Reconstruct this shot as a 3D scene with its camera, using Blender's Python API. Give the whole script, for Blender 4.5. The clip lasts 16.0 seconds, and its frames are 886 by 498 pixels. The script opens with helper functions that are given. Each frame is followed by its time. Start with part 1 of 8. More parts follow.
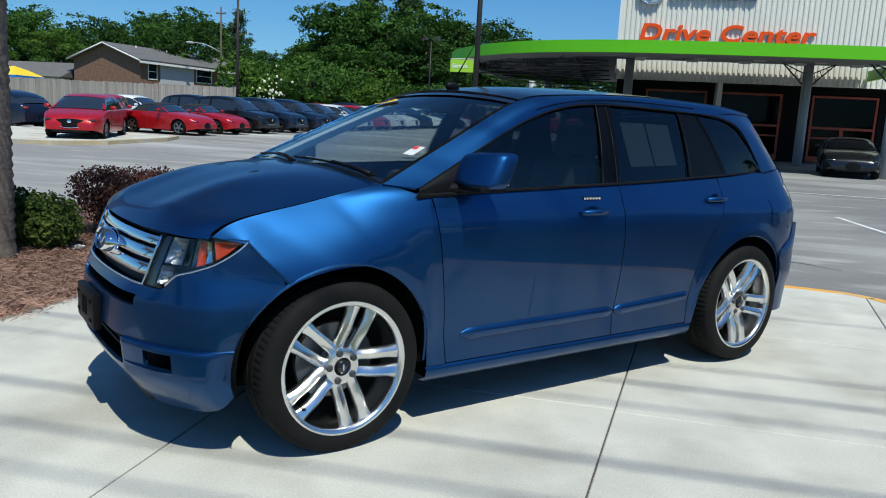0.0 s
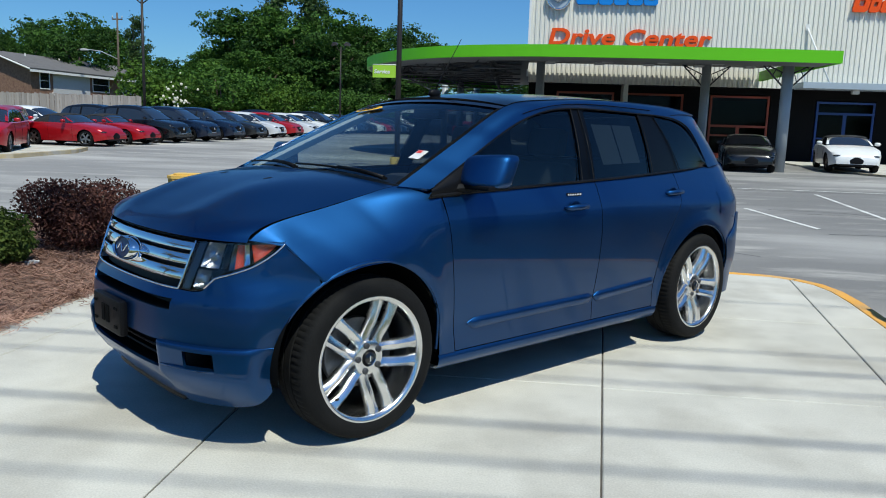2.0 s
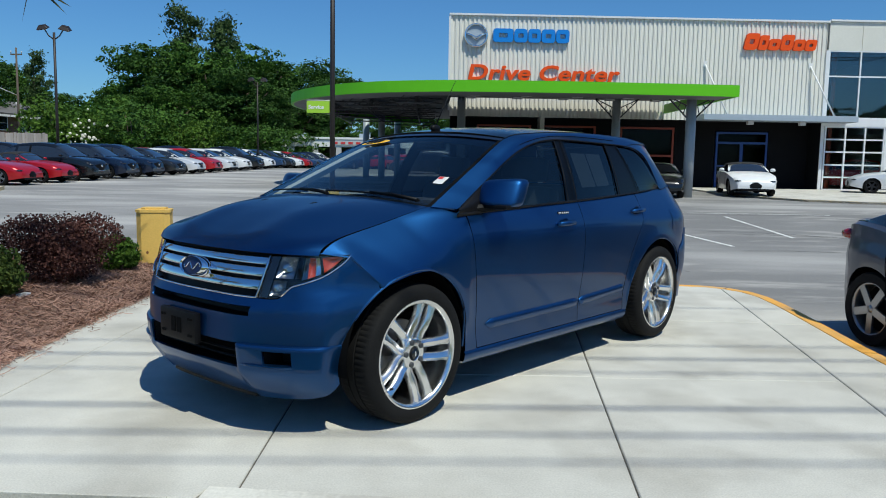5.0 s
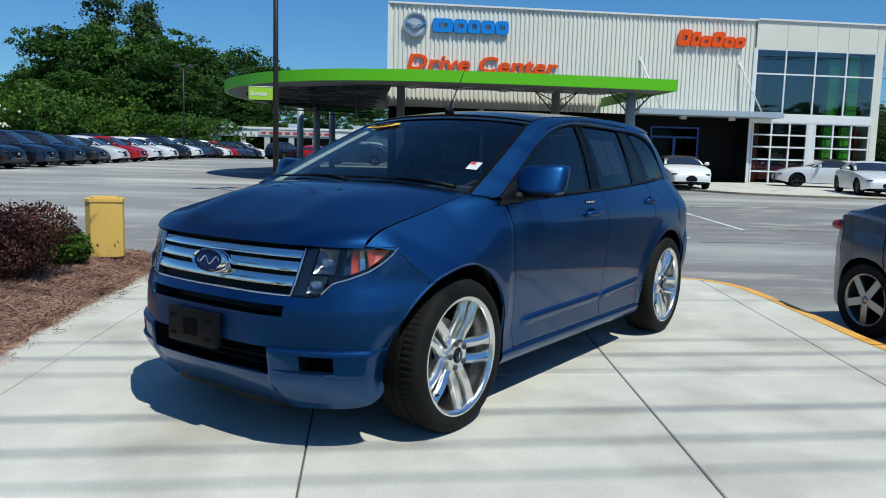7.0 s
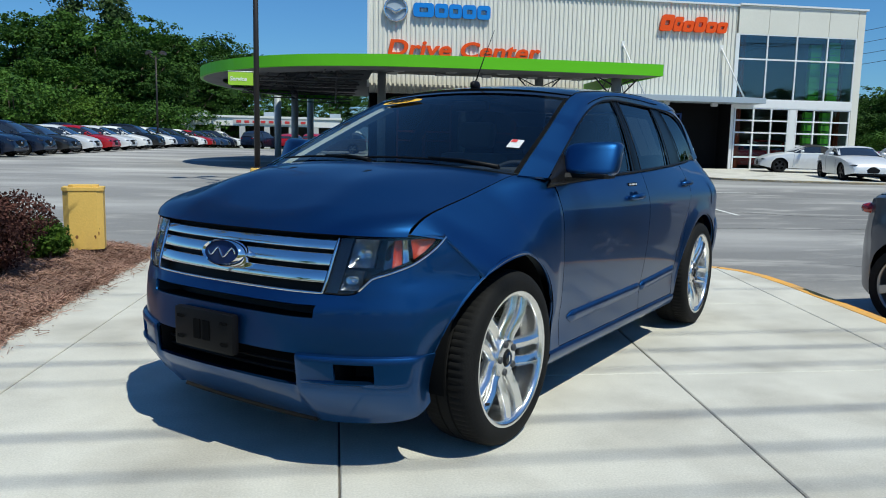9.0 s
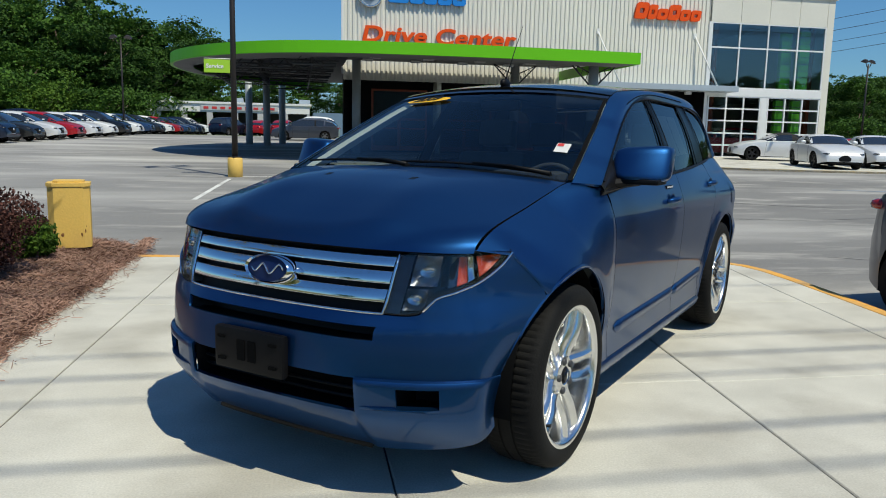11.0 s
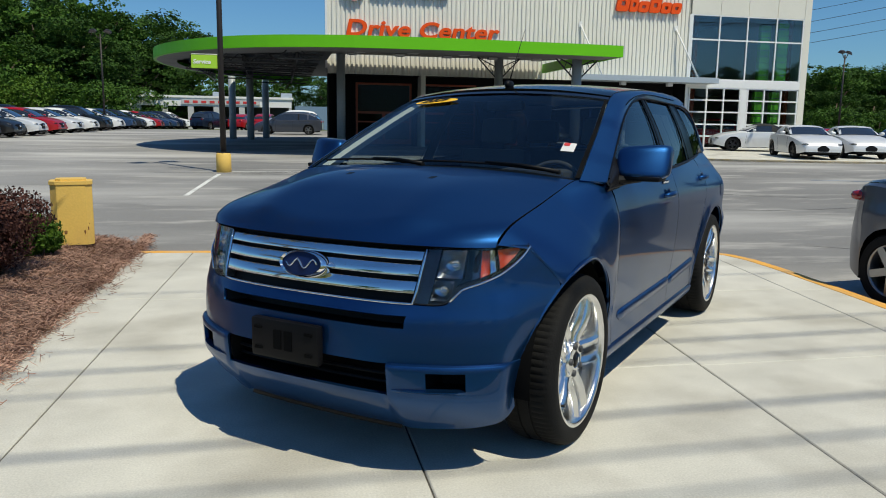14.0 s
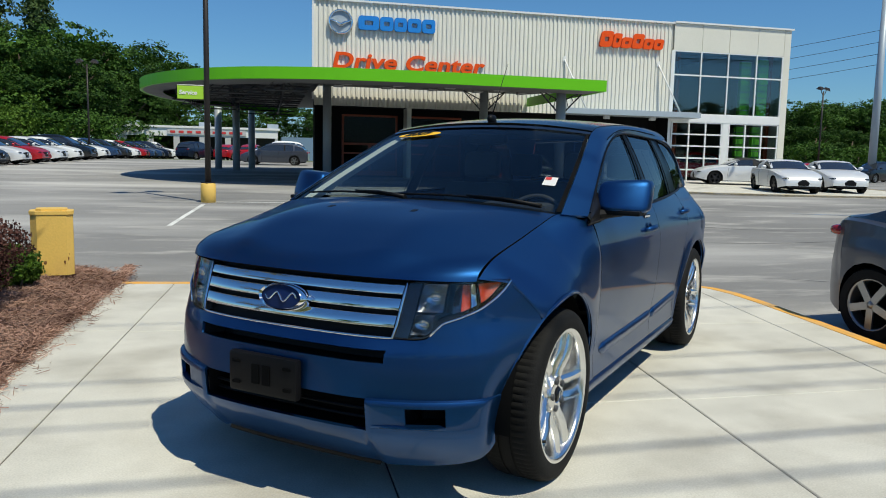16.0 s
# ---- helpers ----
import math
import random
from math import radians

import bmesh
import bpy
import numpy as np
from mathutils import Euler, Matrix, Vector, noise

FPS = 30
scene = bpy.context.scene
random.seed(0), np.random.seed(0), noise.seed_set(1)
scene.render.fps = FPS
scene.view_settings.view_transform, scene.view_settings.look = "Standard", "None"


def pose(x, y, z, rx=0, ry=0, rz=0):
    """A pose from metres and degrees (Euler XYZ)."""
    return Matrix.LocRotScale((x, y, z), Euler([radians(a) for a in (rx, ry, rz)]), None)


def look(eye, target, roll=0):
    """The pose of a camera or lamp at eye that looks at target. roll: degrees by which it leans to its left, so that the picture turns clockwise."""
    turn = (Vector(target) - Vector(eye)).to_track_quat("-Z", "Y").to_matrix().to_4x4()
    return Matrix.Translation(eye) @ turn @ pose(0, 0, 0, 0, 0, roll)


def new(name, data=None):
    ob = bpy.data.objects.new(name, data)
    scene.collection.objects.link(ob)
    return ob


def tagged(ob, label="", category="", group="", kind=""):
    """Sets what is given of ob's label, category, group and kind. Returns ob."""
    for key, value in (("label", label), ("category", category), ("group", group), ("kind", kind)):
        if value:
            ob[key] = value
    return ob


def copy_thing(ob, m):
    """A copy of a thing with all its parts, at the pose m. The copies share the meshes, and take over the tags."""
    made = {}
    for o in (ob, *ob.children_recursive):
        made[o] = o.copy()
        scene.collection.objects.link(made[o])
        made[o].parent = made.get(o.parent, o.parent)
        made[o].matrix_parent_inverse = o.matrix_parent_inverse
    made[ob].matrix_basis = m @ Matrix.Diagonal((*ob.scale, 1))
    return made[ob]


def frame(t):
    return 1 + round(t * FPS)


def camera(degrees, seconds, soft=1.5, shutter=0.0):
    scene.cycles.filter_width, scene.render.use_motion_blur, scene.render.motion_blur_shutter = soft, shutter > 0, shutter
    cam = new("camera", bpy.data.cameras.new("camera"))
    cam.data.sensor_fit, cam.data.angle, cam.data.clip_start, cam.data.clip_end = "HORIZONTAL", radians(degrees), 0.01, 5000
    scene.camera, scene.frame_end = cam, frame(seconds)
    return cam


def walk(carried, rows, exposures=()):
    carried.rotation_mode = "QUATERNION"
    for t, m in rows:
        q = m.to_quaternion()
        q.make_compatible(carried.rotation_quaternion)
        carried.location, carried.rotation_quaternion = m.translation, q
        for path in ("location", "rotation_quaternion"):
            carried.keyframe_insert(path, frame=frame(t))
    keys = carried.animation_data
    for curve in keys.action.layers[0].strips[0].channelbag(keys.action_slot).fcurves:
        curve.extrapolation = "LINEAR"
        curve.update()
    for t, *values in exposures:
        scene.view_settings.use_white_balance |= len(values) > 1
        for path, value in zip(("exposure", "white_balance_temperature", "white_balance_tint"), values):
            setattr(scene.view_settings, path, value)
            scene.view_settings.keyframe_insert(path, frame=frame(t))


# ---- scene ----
cam = camera(60.8, 16.0, soft=1.0)
PATH = [
    (0, (-1.011, -0.332, 1.407), (-1.427, 1.597, 1.081), 3.1),
    (0.5, (-1.041, -0.335, 1.402), (-1.438, 1.596, 1.064), 3.5),
    (1, (-1.205, -0.331, 1.4), (-1.564, 1.609, 1.076), 2.7),
    (1.5, (-1.359, -0.44, 1.404), (-1.605, 1.52, 1.09), 2.7),
    (2, (-1.419, -0.672, 1.391), (-1.606, 1.296, 1.086), 1.9),
    (2.5, (-1.516, -0.884, 1.384), (-1.639, 1.092, 1.104), 2.7),
    (3, (-1.612, -1.1, 1.393), (-1.701, 0.883, 1.142), 2.8),
    (3.5, (-1.617, -1.283, 1.383), (-1.71, 0.704, 1.181), 2.6),
    (4, (-1.632, -1.433, 1.376), (-1.725, 0.554, 1.166), 2.5),
    (4.5, (-1.749, -1.407, 1.359), (-1.804, 0.577, 1.115), 3.6),
    (5, (-1.977, -1.333, 1.351), (-1.941, 0.655, 1.137), 1.0),
    (5.2, (-2.05, -1.29, 1.357), (-1.963, 0.697, 1.149), 1.7),
    (7.3, (-2.577, -0.814, 1.285), (-2.344, 1.159, 1.053), 1.4),
    (7.5, (-2.588, -0.709, 1.276), (-2.375, 1.266, 1.046), 1.4),
    (8, (-2.622, -0.481, 1.229), (-2.466, 1.502, 1.02), 2.4),
    (8.5, (-2.699, -0.449, 1.216), (-2.498, 1.526, 0.976), 1.8),
    (8.7, (-2.738, -0.464, 1.223), (-2.493, 1.505, 0.975), 1.5),
    (10.8, (-3.051, -0.256, 1.308), (-2.676, 1.685, 1.002), 0.8),
    (11, (-3.105, -0.22, 1.315), (-2.731, 1.723, 1.022), 1.2),
    (11.5, (-3.298, -0.194, 1.343), (-2.856, 1.739, 1.08), -0.7),
    (12, (-3.345, -0.279, 1.357), (-2.844, 1.635, 1.061), 1.2),
    (12.5, (-3.309, -0.354, 1.343), (-2.851, 1.569, 1.038), 1.5),
    (13, (-3.293, -0.37, 1.343), (-2.883, 1.561, 1.024), 0.9),
    (13.5, (-3.294, -0.384, 1.345), (-2.871, 1.542, 1.011), 0.3),
    (14, (-3.301, -0.403, 1.354), (-2.882, 1.527, 1.042), 0.8),
    (14.5, (-3.3, -0.397, 1.36), (-2.866, 1.537, 1.09), 1.5),
    (15, (-3.301, -0.402, 1.363), (-2.85, 1.531, 1.121), 2.0),
    (15.5, (-3.295, -0.408, 1.366), (-2.844, 1.527, 1.137), 1.7),
    (16, (-3.281, -0.396, 1.363), (-2.823, 1.538, 1.133), 1.2),
]
walk(cam, [(t, look(eye, target, roll)) for t, eye, target, roll in PATH],
     [(0, -0.12, 6100, 2), (2.5, -0.14, 6120, 3), (5.0, -0.22, 6130, 3), (7.5, -0.15, 6100, 2), (8.5, -0.14, 6100, 2), (11.0, -0.22, 6700, 3), (12.0, -0.15, 6680, 3), (13.5, -0.25, 6880, 4), (15.0, -0.17, 6740, 3), (16.0, -0.15, 6720, 3)])

# ---- daylight: high summer sun over the street side ----
SUN = Vector((0.258, -0.414, 0.873)).normalized()
world = bpy.data.worlds.new("sky")
scene.world = world
world.use_nodes = True
wn = world.node_tree.nodes
sky = wn.new("ShaderNodeTexSky")
sky.sky_type, sky.sun_disc = "NISHITA", False
sky.sun_elevation, sky.sun_rotation = math.asin(SUN.z), math.atan2(SUN.x, SUN.y)
sky.air_density, sky.dust_density, sky.ozone_density = 1.2, 0.0, 10.0
wn["Background"].inputs["Strength"].default_value = 0.088
clear = wn.new("ShaderNodeMixRGB")
clear.blend_type = "MULTIPLY"
clear.inputs[0].default_value, clear.inputs[2].default_value = 1.0, (0.755, 1.03, 1.25, 1)
world.node_tree.links.new(sky.outputs[0], clear.inputs[1])
world.node_tree.links.new(clear.outputs[0], wn["Background"].inputs["Color"])
sun_data = bpy.data.lights.new("sun", "SUN")
sun_data.energy, sun_data.angle, sun_data.color = 5.0, radians(0.53), (1.0, 0.94, 0.82)
sun_lamp = new("sun", sun_data)
sun_lamp.matrix_world = look(SUN * 60, (0, 0, 0))


# ---- materials ----
def mat(name, color, rough=0.6, metal=0.0, var=0.12, scale=6.0, fine=80.0, bump=0.0, coat=0.0, spec=0.5, rvar=0.0,
        tint=None, tint_scale=1.5, tint_amt=0.0, random_amt=0.0, coords="Object", stretch=(1, 1, 1)):
    """A surface with a base colour that varies at two scales, fine relief, and stains of a second colour."""
    m = bpy.data.materials.new(name)
    m.use_nodes = True
    nt, n = m.node_tree, m.node_tree.nodes
    b = n["Principled BSDF"]
    b.inputs["Roughness"].default_value, b.inputs["Metallic"].default_value = rough, metal
    b.inputs["Specular IOR Level"].default_value = spec
    if coat:
        b.inputs["Coat Weight"].default_value, b.inputs["Coat Roughness"].default_value = coat, 0.03
    tc, mp = n.new("ShaderNodeTexCoord"), n.new("ShaderNodeMapping")
    mp.inputs["Scale"].default_value = stretch
    nt.links.new(tc.outputs[coords], mp.inputs[0])

    def noise_at(sc, detail):
        t = n.new("ShaderNodeTexNoise")
        t.inputs["Scale"].default_value, t.inputs["Detail"].default_value = sc, detail
        nt.links.new(mp.outputs[0], t.inputs["Vector"])
        return t

    big, small = noise_at(scale, 4), noise_at(fine, 3)
    add = n.new("ShaderNodeMath")
    add.operation = "ADD"
    nt.links.new(big.outputs["Fac"], add.inputs[0])
    nt.links.new(small.outputs["Fac"], add.inputs[1])
    rng = n.new("ShaderNodeMapRange")
    rng.inputs["From Min"].default_value, rng.inputs["From Max"].default_value = 0.6, 1.4
    rng.inputs["To Min"].default_value, rng.inputs["To Max"].default_value = 1 - var, 1 + var
    nt.links.new(add.outputs[0], rng.inputs["Value"])
    base = n.new("ShaderNodeRGB")
    base.outputs[0].default_value = (*color, 1)
    col = base.outputs[0]
    if tint:
        st = noise_at(tint_scale, 5)
        ramp = n.new("ShaderNodeMapRange")
        ramp.inputs["From Min"].default_value, ramp.inputs["From Max"].default_value = 0.48, 0.68
        ramp.inputs["To Max"].default_value = tint_amt
        nt.links.new(st.outputs["Fac"], ramp.inputs["Value"])
        mix = n.new("ShaderNodeMixRGB")
        mix.inputs[2].default_value = (*tint, 1)
        nt.links.new(ramp.outputs[0], mix.inputs[0])
        nt.links.new(col, mix.inputs[1])
        col = mix.outputs[0]
    mul = n.new("ShaderNodeVectorMath")
    mul.operation = "SCALE"
    nt.links.new(col, mul.inputs[0])
    nt.links.new(rng.outputs[0], mul.inputs["Scale"])
    out = mul.outputs[0]
    if random_amt:
        info, rr = n.new("ShaderNodeObjectInfo"), n.new("ShaderNodeMapRange")
        rr.inputs["To Min"].default_value, rr.inputs["To Max"].default_value = 1 - random_amt, 1 + random_amt
        nt.links.new(info.outputs["Random"], rr.inputs["Value"])
        m2 = n.new("ShaderNodeVectorMath")
        m2.operation = "SCALE"
        nt.links.new(out, m2.inputs[0])
        nt.links.new(rr.outputs[0], m2.inputs["Scale"])
        out = m2.outputs[0]
    nt.links.new(out, b.inputs["Base Color"])
    if rvar:
        r2 = n.new("ShaderNodeMapRange")
        r2.inputs["To Min"].default_value, r2.inputs["To Max"].default_value = max(0.02, rough - rvar), min(1, rough + rvar)
        nt.links.new(big.outputs["Fac"], r2.inputs["Value"])
        nt.links.new(r2.outputs[0], b.inputs["Roughness"])
    if bump:
        bp = n.new("ShaderNodeBump")
        bp.inputs["Strength"].default_value, bp.inputs["Distance"].default_value = min(1, bump), 0.01
        nt.links.new(small.outputs["Fac"], bp.inputs["Height"])
        nt.links.new(bp.outputs[0], b.inputs["Normal"])
    return m


def glass_mat(name, tint, gloss=0.02, ior=1.5):
    """A thin tinted pane: what is behind shows through its tint, and it mirrors by Fresnel."""
    m = bpy.data.materials.new(name)
    m.use_nodes = True
    nt, n = m.node_tree, m.node_tree.nodes
    n.remove(n["Principled BSDF"])
    tr, gl, mix, fr = (n.new(k) for k in ("ShaderNodeBsdfTransparent", "ShaderNodeBsdfGlossy", "ShaderNodeMixShader", "ShaderNodeLayerWeight"))
    pw, ma = n.new("ShaderNodeMath"), n.new("ShaderNodeMath")
    pw.operation, ma.operation = "POWER", "MULTIPLY_ADD"
    f0 = ((ior - 1) / (ior + 1)) ** 2 * 1.8
    pw.inputs[1].default_value = 5.0
    ma.inputs[1].default_value, ma.inputs[2].default_value = 1 - f0, f0
    fr.inputs["Blend"].default_value = 0.5
    nt.links.new(fr.outputs["Facing"], pw.inputs[0])
    nt.links.new(pw.outputs[0], ma.inputs[0])
    tr.inputs[0].default_value = (*tint, 1)
    gl.inputs["Roughness"].default_value = gloss
    nt.links.new(ma.outputs[0], mix.inputs[0])
    nt.links.new(tr.outputs[0], mix.inputs[1])
    nt.links.new(gl.outputs[0], mix.inputs[2])
    nt.links.new(mix.outputs[0], n["Material Output"].inputs["Surface"])
    return m


def car_paint(name, color, flake=0.35, rough=0.32):
    """Metallic paint under clear lacquer, with fine flake and a trace of dust."""
    m = mat(name, color, rough, flake, var=0.05, scale=3, fine=900, coat=0.5, rvar=0.03)
    return m


def leaf_mat(name, dark, light, trans=0.22):
    """Leaves whose tone changes from clump to clump, letting some light through."""
    m = bpy.data.materials.new(name)
    m.use_nodes = True
    nt, n = m.node_tree, m.node_tree.nodes
    b = n["Principled BSDF"]
    geo, ramp = n.new("ShaderNodeNewGeometry"), n.new("ShaderNodeMixRGB")
    ramp.inputs[1].default_value, ramp.inputs[2].default_value = (*dark, 1), (*light, 1)
    tc, ns, ad = n.new("ShaderNodeTexCoord"), n.new("ShaderNodeTexNoise"), n.new("ShaderNodeMath")
    ns.inputs["Scale"].default_value = 0.9
    nt.links.new(tc.outputs["Object"], ns.inputs["Vector"])
    ad.operation, ad.use_clamp = "MULTIPLY_ADD", True
    ad.inputs[1].default_value = 2.2
    sb = n.new("ShaderNodeMath")
    sb.operation = "MULTIPLY_ADD"
    sb.inputs[1].default_value, sb.inputs[2].default_value = 0.7, -0.95
    nt.links.new(geo.outputs["Random Per Island"], sb.inputs[0])
    nt.links.new(ns.outputs["Fac"], ad.inputs[0])
    nt.links.new(sb.outputs[0], ad.inputs[2])
    nt.links.new(ad.outputs[0], ramp.inputs[0])
    nt.links.new(ramp.outputs[0], b.inputs["Base Color"])
    b.inputs["Roughness"].default_value = 0.65
    b.inputs["Specular IOR Level"].default_value = 0.18
    tl, mix = n.new("ShaderNodeBsdfTranslucent"), n.new("ShaderNodeMixShader")
    nt.links.new(ramp.outputs[0], tl.inputs[0])
    mix.inputs[0].default_value = trans
    nt.links.new(b.outputs[0], mix.inputs[1])
    nt.links.new(tl.outputs[0], mix.inputs[2])
    nt.links.new(mix.outputs[0], n["Material Output"].inputs["Surface"])
    return m


M_CONC = mat("concrete", (0.535, 0.52, 0.462), 0.85, var=0.20, scale=2.2, fine=110, bump=0.25, tint=(0.37, 0.35, 0.30), tint_scale=1.3, tint_amt=0.75, random_amt=0.04)
M_JOINT = mat("joint_dirt", (0.10, 0.09, 0.075), 0.95, var=0.3)
M_ASPH = mat("asphalt", (0.19, 0.186, 0.18), 0.9, var=0.24, scale=0.35, fine=70, bump=0.3, tint=(0.40, 0.39, 0.37), tint_scale=0.16, tint_amt=0.95, coords="Object", stretch=(0.5, 1.6, 1))
nt_ = M_ASPH.node_tree
tc_, sp_, mr_, mx_, ns_ = (nt_.nodes.new(k) for k in ("ShaderNodeTexCoord", "ShaderNodeSeparateXYZ", "ShaderNodeMapRange", "ShaderNodeMixRGB", "ShaderNodeTexNoise"))
ns_.inputs["Scale"].default_value = 0.12
wob_ = nt_.nodes.new("ShaderNodeMath")
wob_.operation = "MULTIPLY_ADD"
wob_.inputs[1].default_value = 7.0
nt_.links.new(tc_.outputs["Object"], ns_.inputs["Vector"])
nt_.links.new(tc_.outputs["Object"], sp_.inputs[0])
nt_.links.new(ns_.outputs["Fac"], wob_.inputs[0])
nt_.links.new(sp_.outputs["X"], wob_.inputs[2])
mr_.inputs["From Min"].default_value, mr_.inputs["From Max"].default_value = -1.0, -6.0
nt_.links.new(wob_.outputs[0], mr_.inputs["Value"])
bc_ = nt_.nodes["Principled BSDF"].inputs["Base Color"]
src_ = bc_.links[0].from_socket
sc_ = nt_.nodes.new("ShaderNodeVectorMath")
sc_.operation = "SCALE"
sc_.inputs["Scale"].default_value = 1.28
nt_.links.new(src_, sc_.inputs[0])
nt_.links.new(mr_.outputs[0], mx_.inputs[0])
nt_.links.new(src_, mx_.inputs[1])
nt_.links.new(sc_.outputs[0], mx_.inputs[2])
# pale scuffs where the aggregate shows, drawn out along the traffic
mp_, sf_, rg_, m3_ = (nt_.nodes.new(k) for k in ("ShaderNodeMapping", "ShaderNodeTexNoise", "ShaderNodeMapRange", "ShaderNodeMixRGB"))
mp_.inputs["Scale"].default_value = (0.45, 1.5, 1)
sf_.inputs["Scale"].default_value, sf_.inputs["Detail"].default_value, sf_.inputs["Roughness"].default_value = 0.9, 7, 0.65
rg_.inputs["From Min"].default_value, rg_.inputs["From Max"].default_value, rg_.inputs["To Max"].default_value = 0.53, 0.68, 0.75
m3_.inputs[2].default_value = (0.42, 0.405, 0.375, 1)
nt_.links.new(tc_.outputs["Object"], mp_.inputs[0])
nt_.links.new(mp_.outputs[0], sf_.inputs["Vector"])
nt_.links.new(sf_.outputs["Fac"], rg_.inputs["Value"])
nt_.links.new(rg_.outputs[0], m3_.inputs[0])
nt_.links.new(mx_.outputs[0], m3_.inputs[1])
nt_.links.new(m3_.outputs[0], bc_)
M_ROAD = mat("street_asphalt", (0.065, 0.064, 0.062), 0.9, var=0.2, scale=0.4, fine=60, bump=0.3, tint=(0.10, 0.098, 0.094), tint_scale=0.3, tint_amt=0.7)
M_CRACK = mat("crack_sealer", (0.06, 0.06, 0.06), 0.8, var=0.2)
M_LINE = mat("worn_white_paint", (0.66, 0.66, 0.63), 0.75, var=0.22, scale=5, fine=50, tint=(0.30, 0.29, 0.28), tint_scale=3, tint_amt=0.5)
M_BLUELINE = mat("worn_blue_paint", (0.22, 0.30, 0.42), 0.8, var=0.22, scale=5, tint=(0.26, 0.26, 0.26), tint_scale=2, tint_amt=0.8)
M_KERBY = mat("kerb_yellow_paint", (0.72, 0.36, 0.06), 0.7, var=0.15, scale=4, fine=60, bump=0.2, tint=(0.5, 0.40, 0.25), tint_scale=3, tint_amt=0.5)
M_KERB = mat("kerb_concrete", (0.62, 0.60, 0.53), 0.85, var=0.18, scale=3, fine=50, bump=0.3, tint=(0.30, 0.28, 0.24), tint_scale=2, tint_amt=0.6)
M_KERBP = mat("kerb_faded_yellow", (0.46, 0.37, 0.22), 0.85, var=0.18, scale=3, fine=50, bump=0.3, tint=(0.42, 0.40, 0.36), tint_scale=2, tint_amt=0.9)
M_MULCH = mat("mulch_soil", (0.14, 0.085, 0.06), 0.95, var=0.4, scale=8, fine=90, bump=0.8)
M_STRAW = leaf_mat("pine_straw", (0.13, 0.070, 0.052), (0.46, 0.285, 0.215), 0.1)
M_GRASS = leaf_mat("grass_blades", (0.07, 0.11, 0.025), (0.22, 0.24, 0.07), 0.3)
M_TURF = mat("turf_soil", (0.13, 0.13, 0.05), 0.95, var=0.3, scale=5, fine=60, bump=0.6)
M_EARTH = mat("grass_distance", (0.10, 0.12, 0.045), 0.95, var=0.3, scale=0.5, fine=6)
M_CLAD = mat("ribbed_cladding", (0.74, 0.72, 0.64), 0.5, 0.0, var=0.05, scale=0.6, fine=15, tint=(0.66, 0.64, 0.56), tint_scale=0.5, tint_amt=0.4)
M_PANEL = mat("cream_panel", (0.70, 0.68, 0.60), 0.55, var=0.05, scale=0.8, fine=20)
M_TRIMW = mat("white_metal_trim", (0.74, 0.75, 0.75), 0.4, var=0.05)
M_GREYM = mat("grey_metal", (0.36, 0.42, 0.48), 0.45, 0.1, var=0.06, scale=2)
M_STEEL = mat("painted_steel", (0.33, 0.36, 0.38), 0.5, 0.1, var=0.1, scale=2)
M_DARKST = mat("dark_steel", (0.05, 0.052, 0.056), 0.55, 0.2, var=0.12, scale=2)
# black lowered further to carry the shade of the recess
M_BLACKW = mat("shaded_black_wall", (0.006, 0.006, 0.007), 0.8, var=0.15, scale=1.5, bump=0.1, spec=0.15)
M_GREEN = mat("green_fascia", (0.14, 0.52, 0.012), 0.45, var=0.05, scale=0.6, spec=0.25)
M_SIGNG = mat("green_sign", (0.36, 0.62, 0.04), 0.5, var=0.04)
M_WHITE = mat("white_paint", (0.78, 0.78, 0.76), 0.5, var=0.05)
# canopy underside, with the shade below the deck put into its grey
M_SOFFIT = mat("shaded_soffit", (0.15, 0.155, 0.16), 0.6, var=0.08, scale=0.5, tint=(0.09, 0.092, 0.095), tint_scale=0.8, tint_amt=0.5)
M_BLUEL = mat("blue_letters", (0.02, 0.22, 0.66), 0.4, var=0.05, spec=0.3)
M_ORANGE = mat("orange_letters", (0.80, 0.085, 0.008), 0.45, var=0.05, spec=0.25)
M_CHROME = mat("chrome", (0.82, 0.83, 0.85), 0.06, 1.0, var=0.03, scale=4)
M_ALU = mat("polished_alloy", (0.80, 0.80, 0.79), 0.24, 1.0, var=0.05, scale=12, rvar=0.05)
M_BLUEF = mat("blue_frame", (0.015, 0.05, 0.22), 0.4, var=0.08)
# orange-red darkened to carry the shade on the door frames
M_REDF = mat("orange_red_frame", (0.30, 0.045, 0.014), 0.45, var=0.08)
M_LIMEIN = mat("lime_display", (0.20, 0.62, 0.05), 0.6, var=0.1)
M_POLE = mat("bronze_pole", (0.030, 0.024, 0.022), 0.5, 0.3, var=0.15, scale=2)
M_POLEY = mat("yellow_paint_worn", (0.72, 0.47, 0.11), 0.65, var=0.08, scale=3, fine=40, bump=0.15, tint=(0.50, 0.30, 0.10), tint_scale=3, tint_amt=0.35)
M_RUST = mat("rust", (0.20, 0.09, 0.03), 0.9, var=0.4, scale=20, bump=0.4)
M_WOODF = mat("weathered_fence_wood", (0.34, 0.30, 0.27), 0.9, var=0.18, scale=3, fine=40, random_amt=0.18, stretch=(4, 4, 0.6))
M_BRICK = mat("brown_brick", (0.22, 0.125, 0.085), 0.9, var=0.35, scale=5, fine=9, bump=0.2, tint=(0.14, 0.07, 0.05), tint_scale=4, tint_amt=0.7)
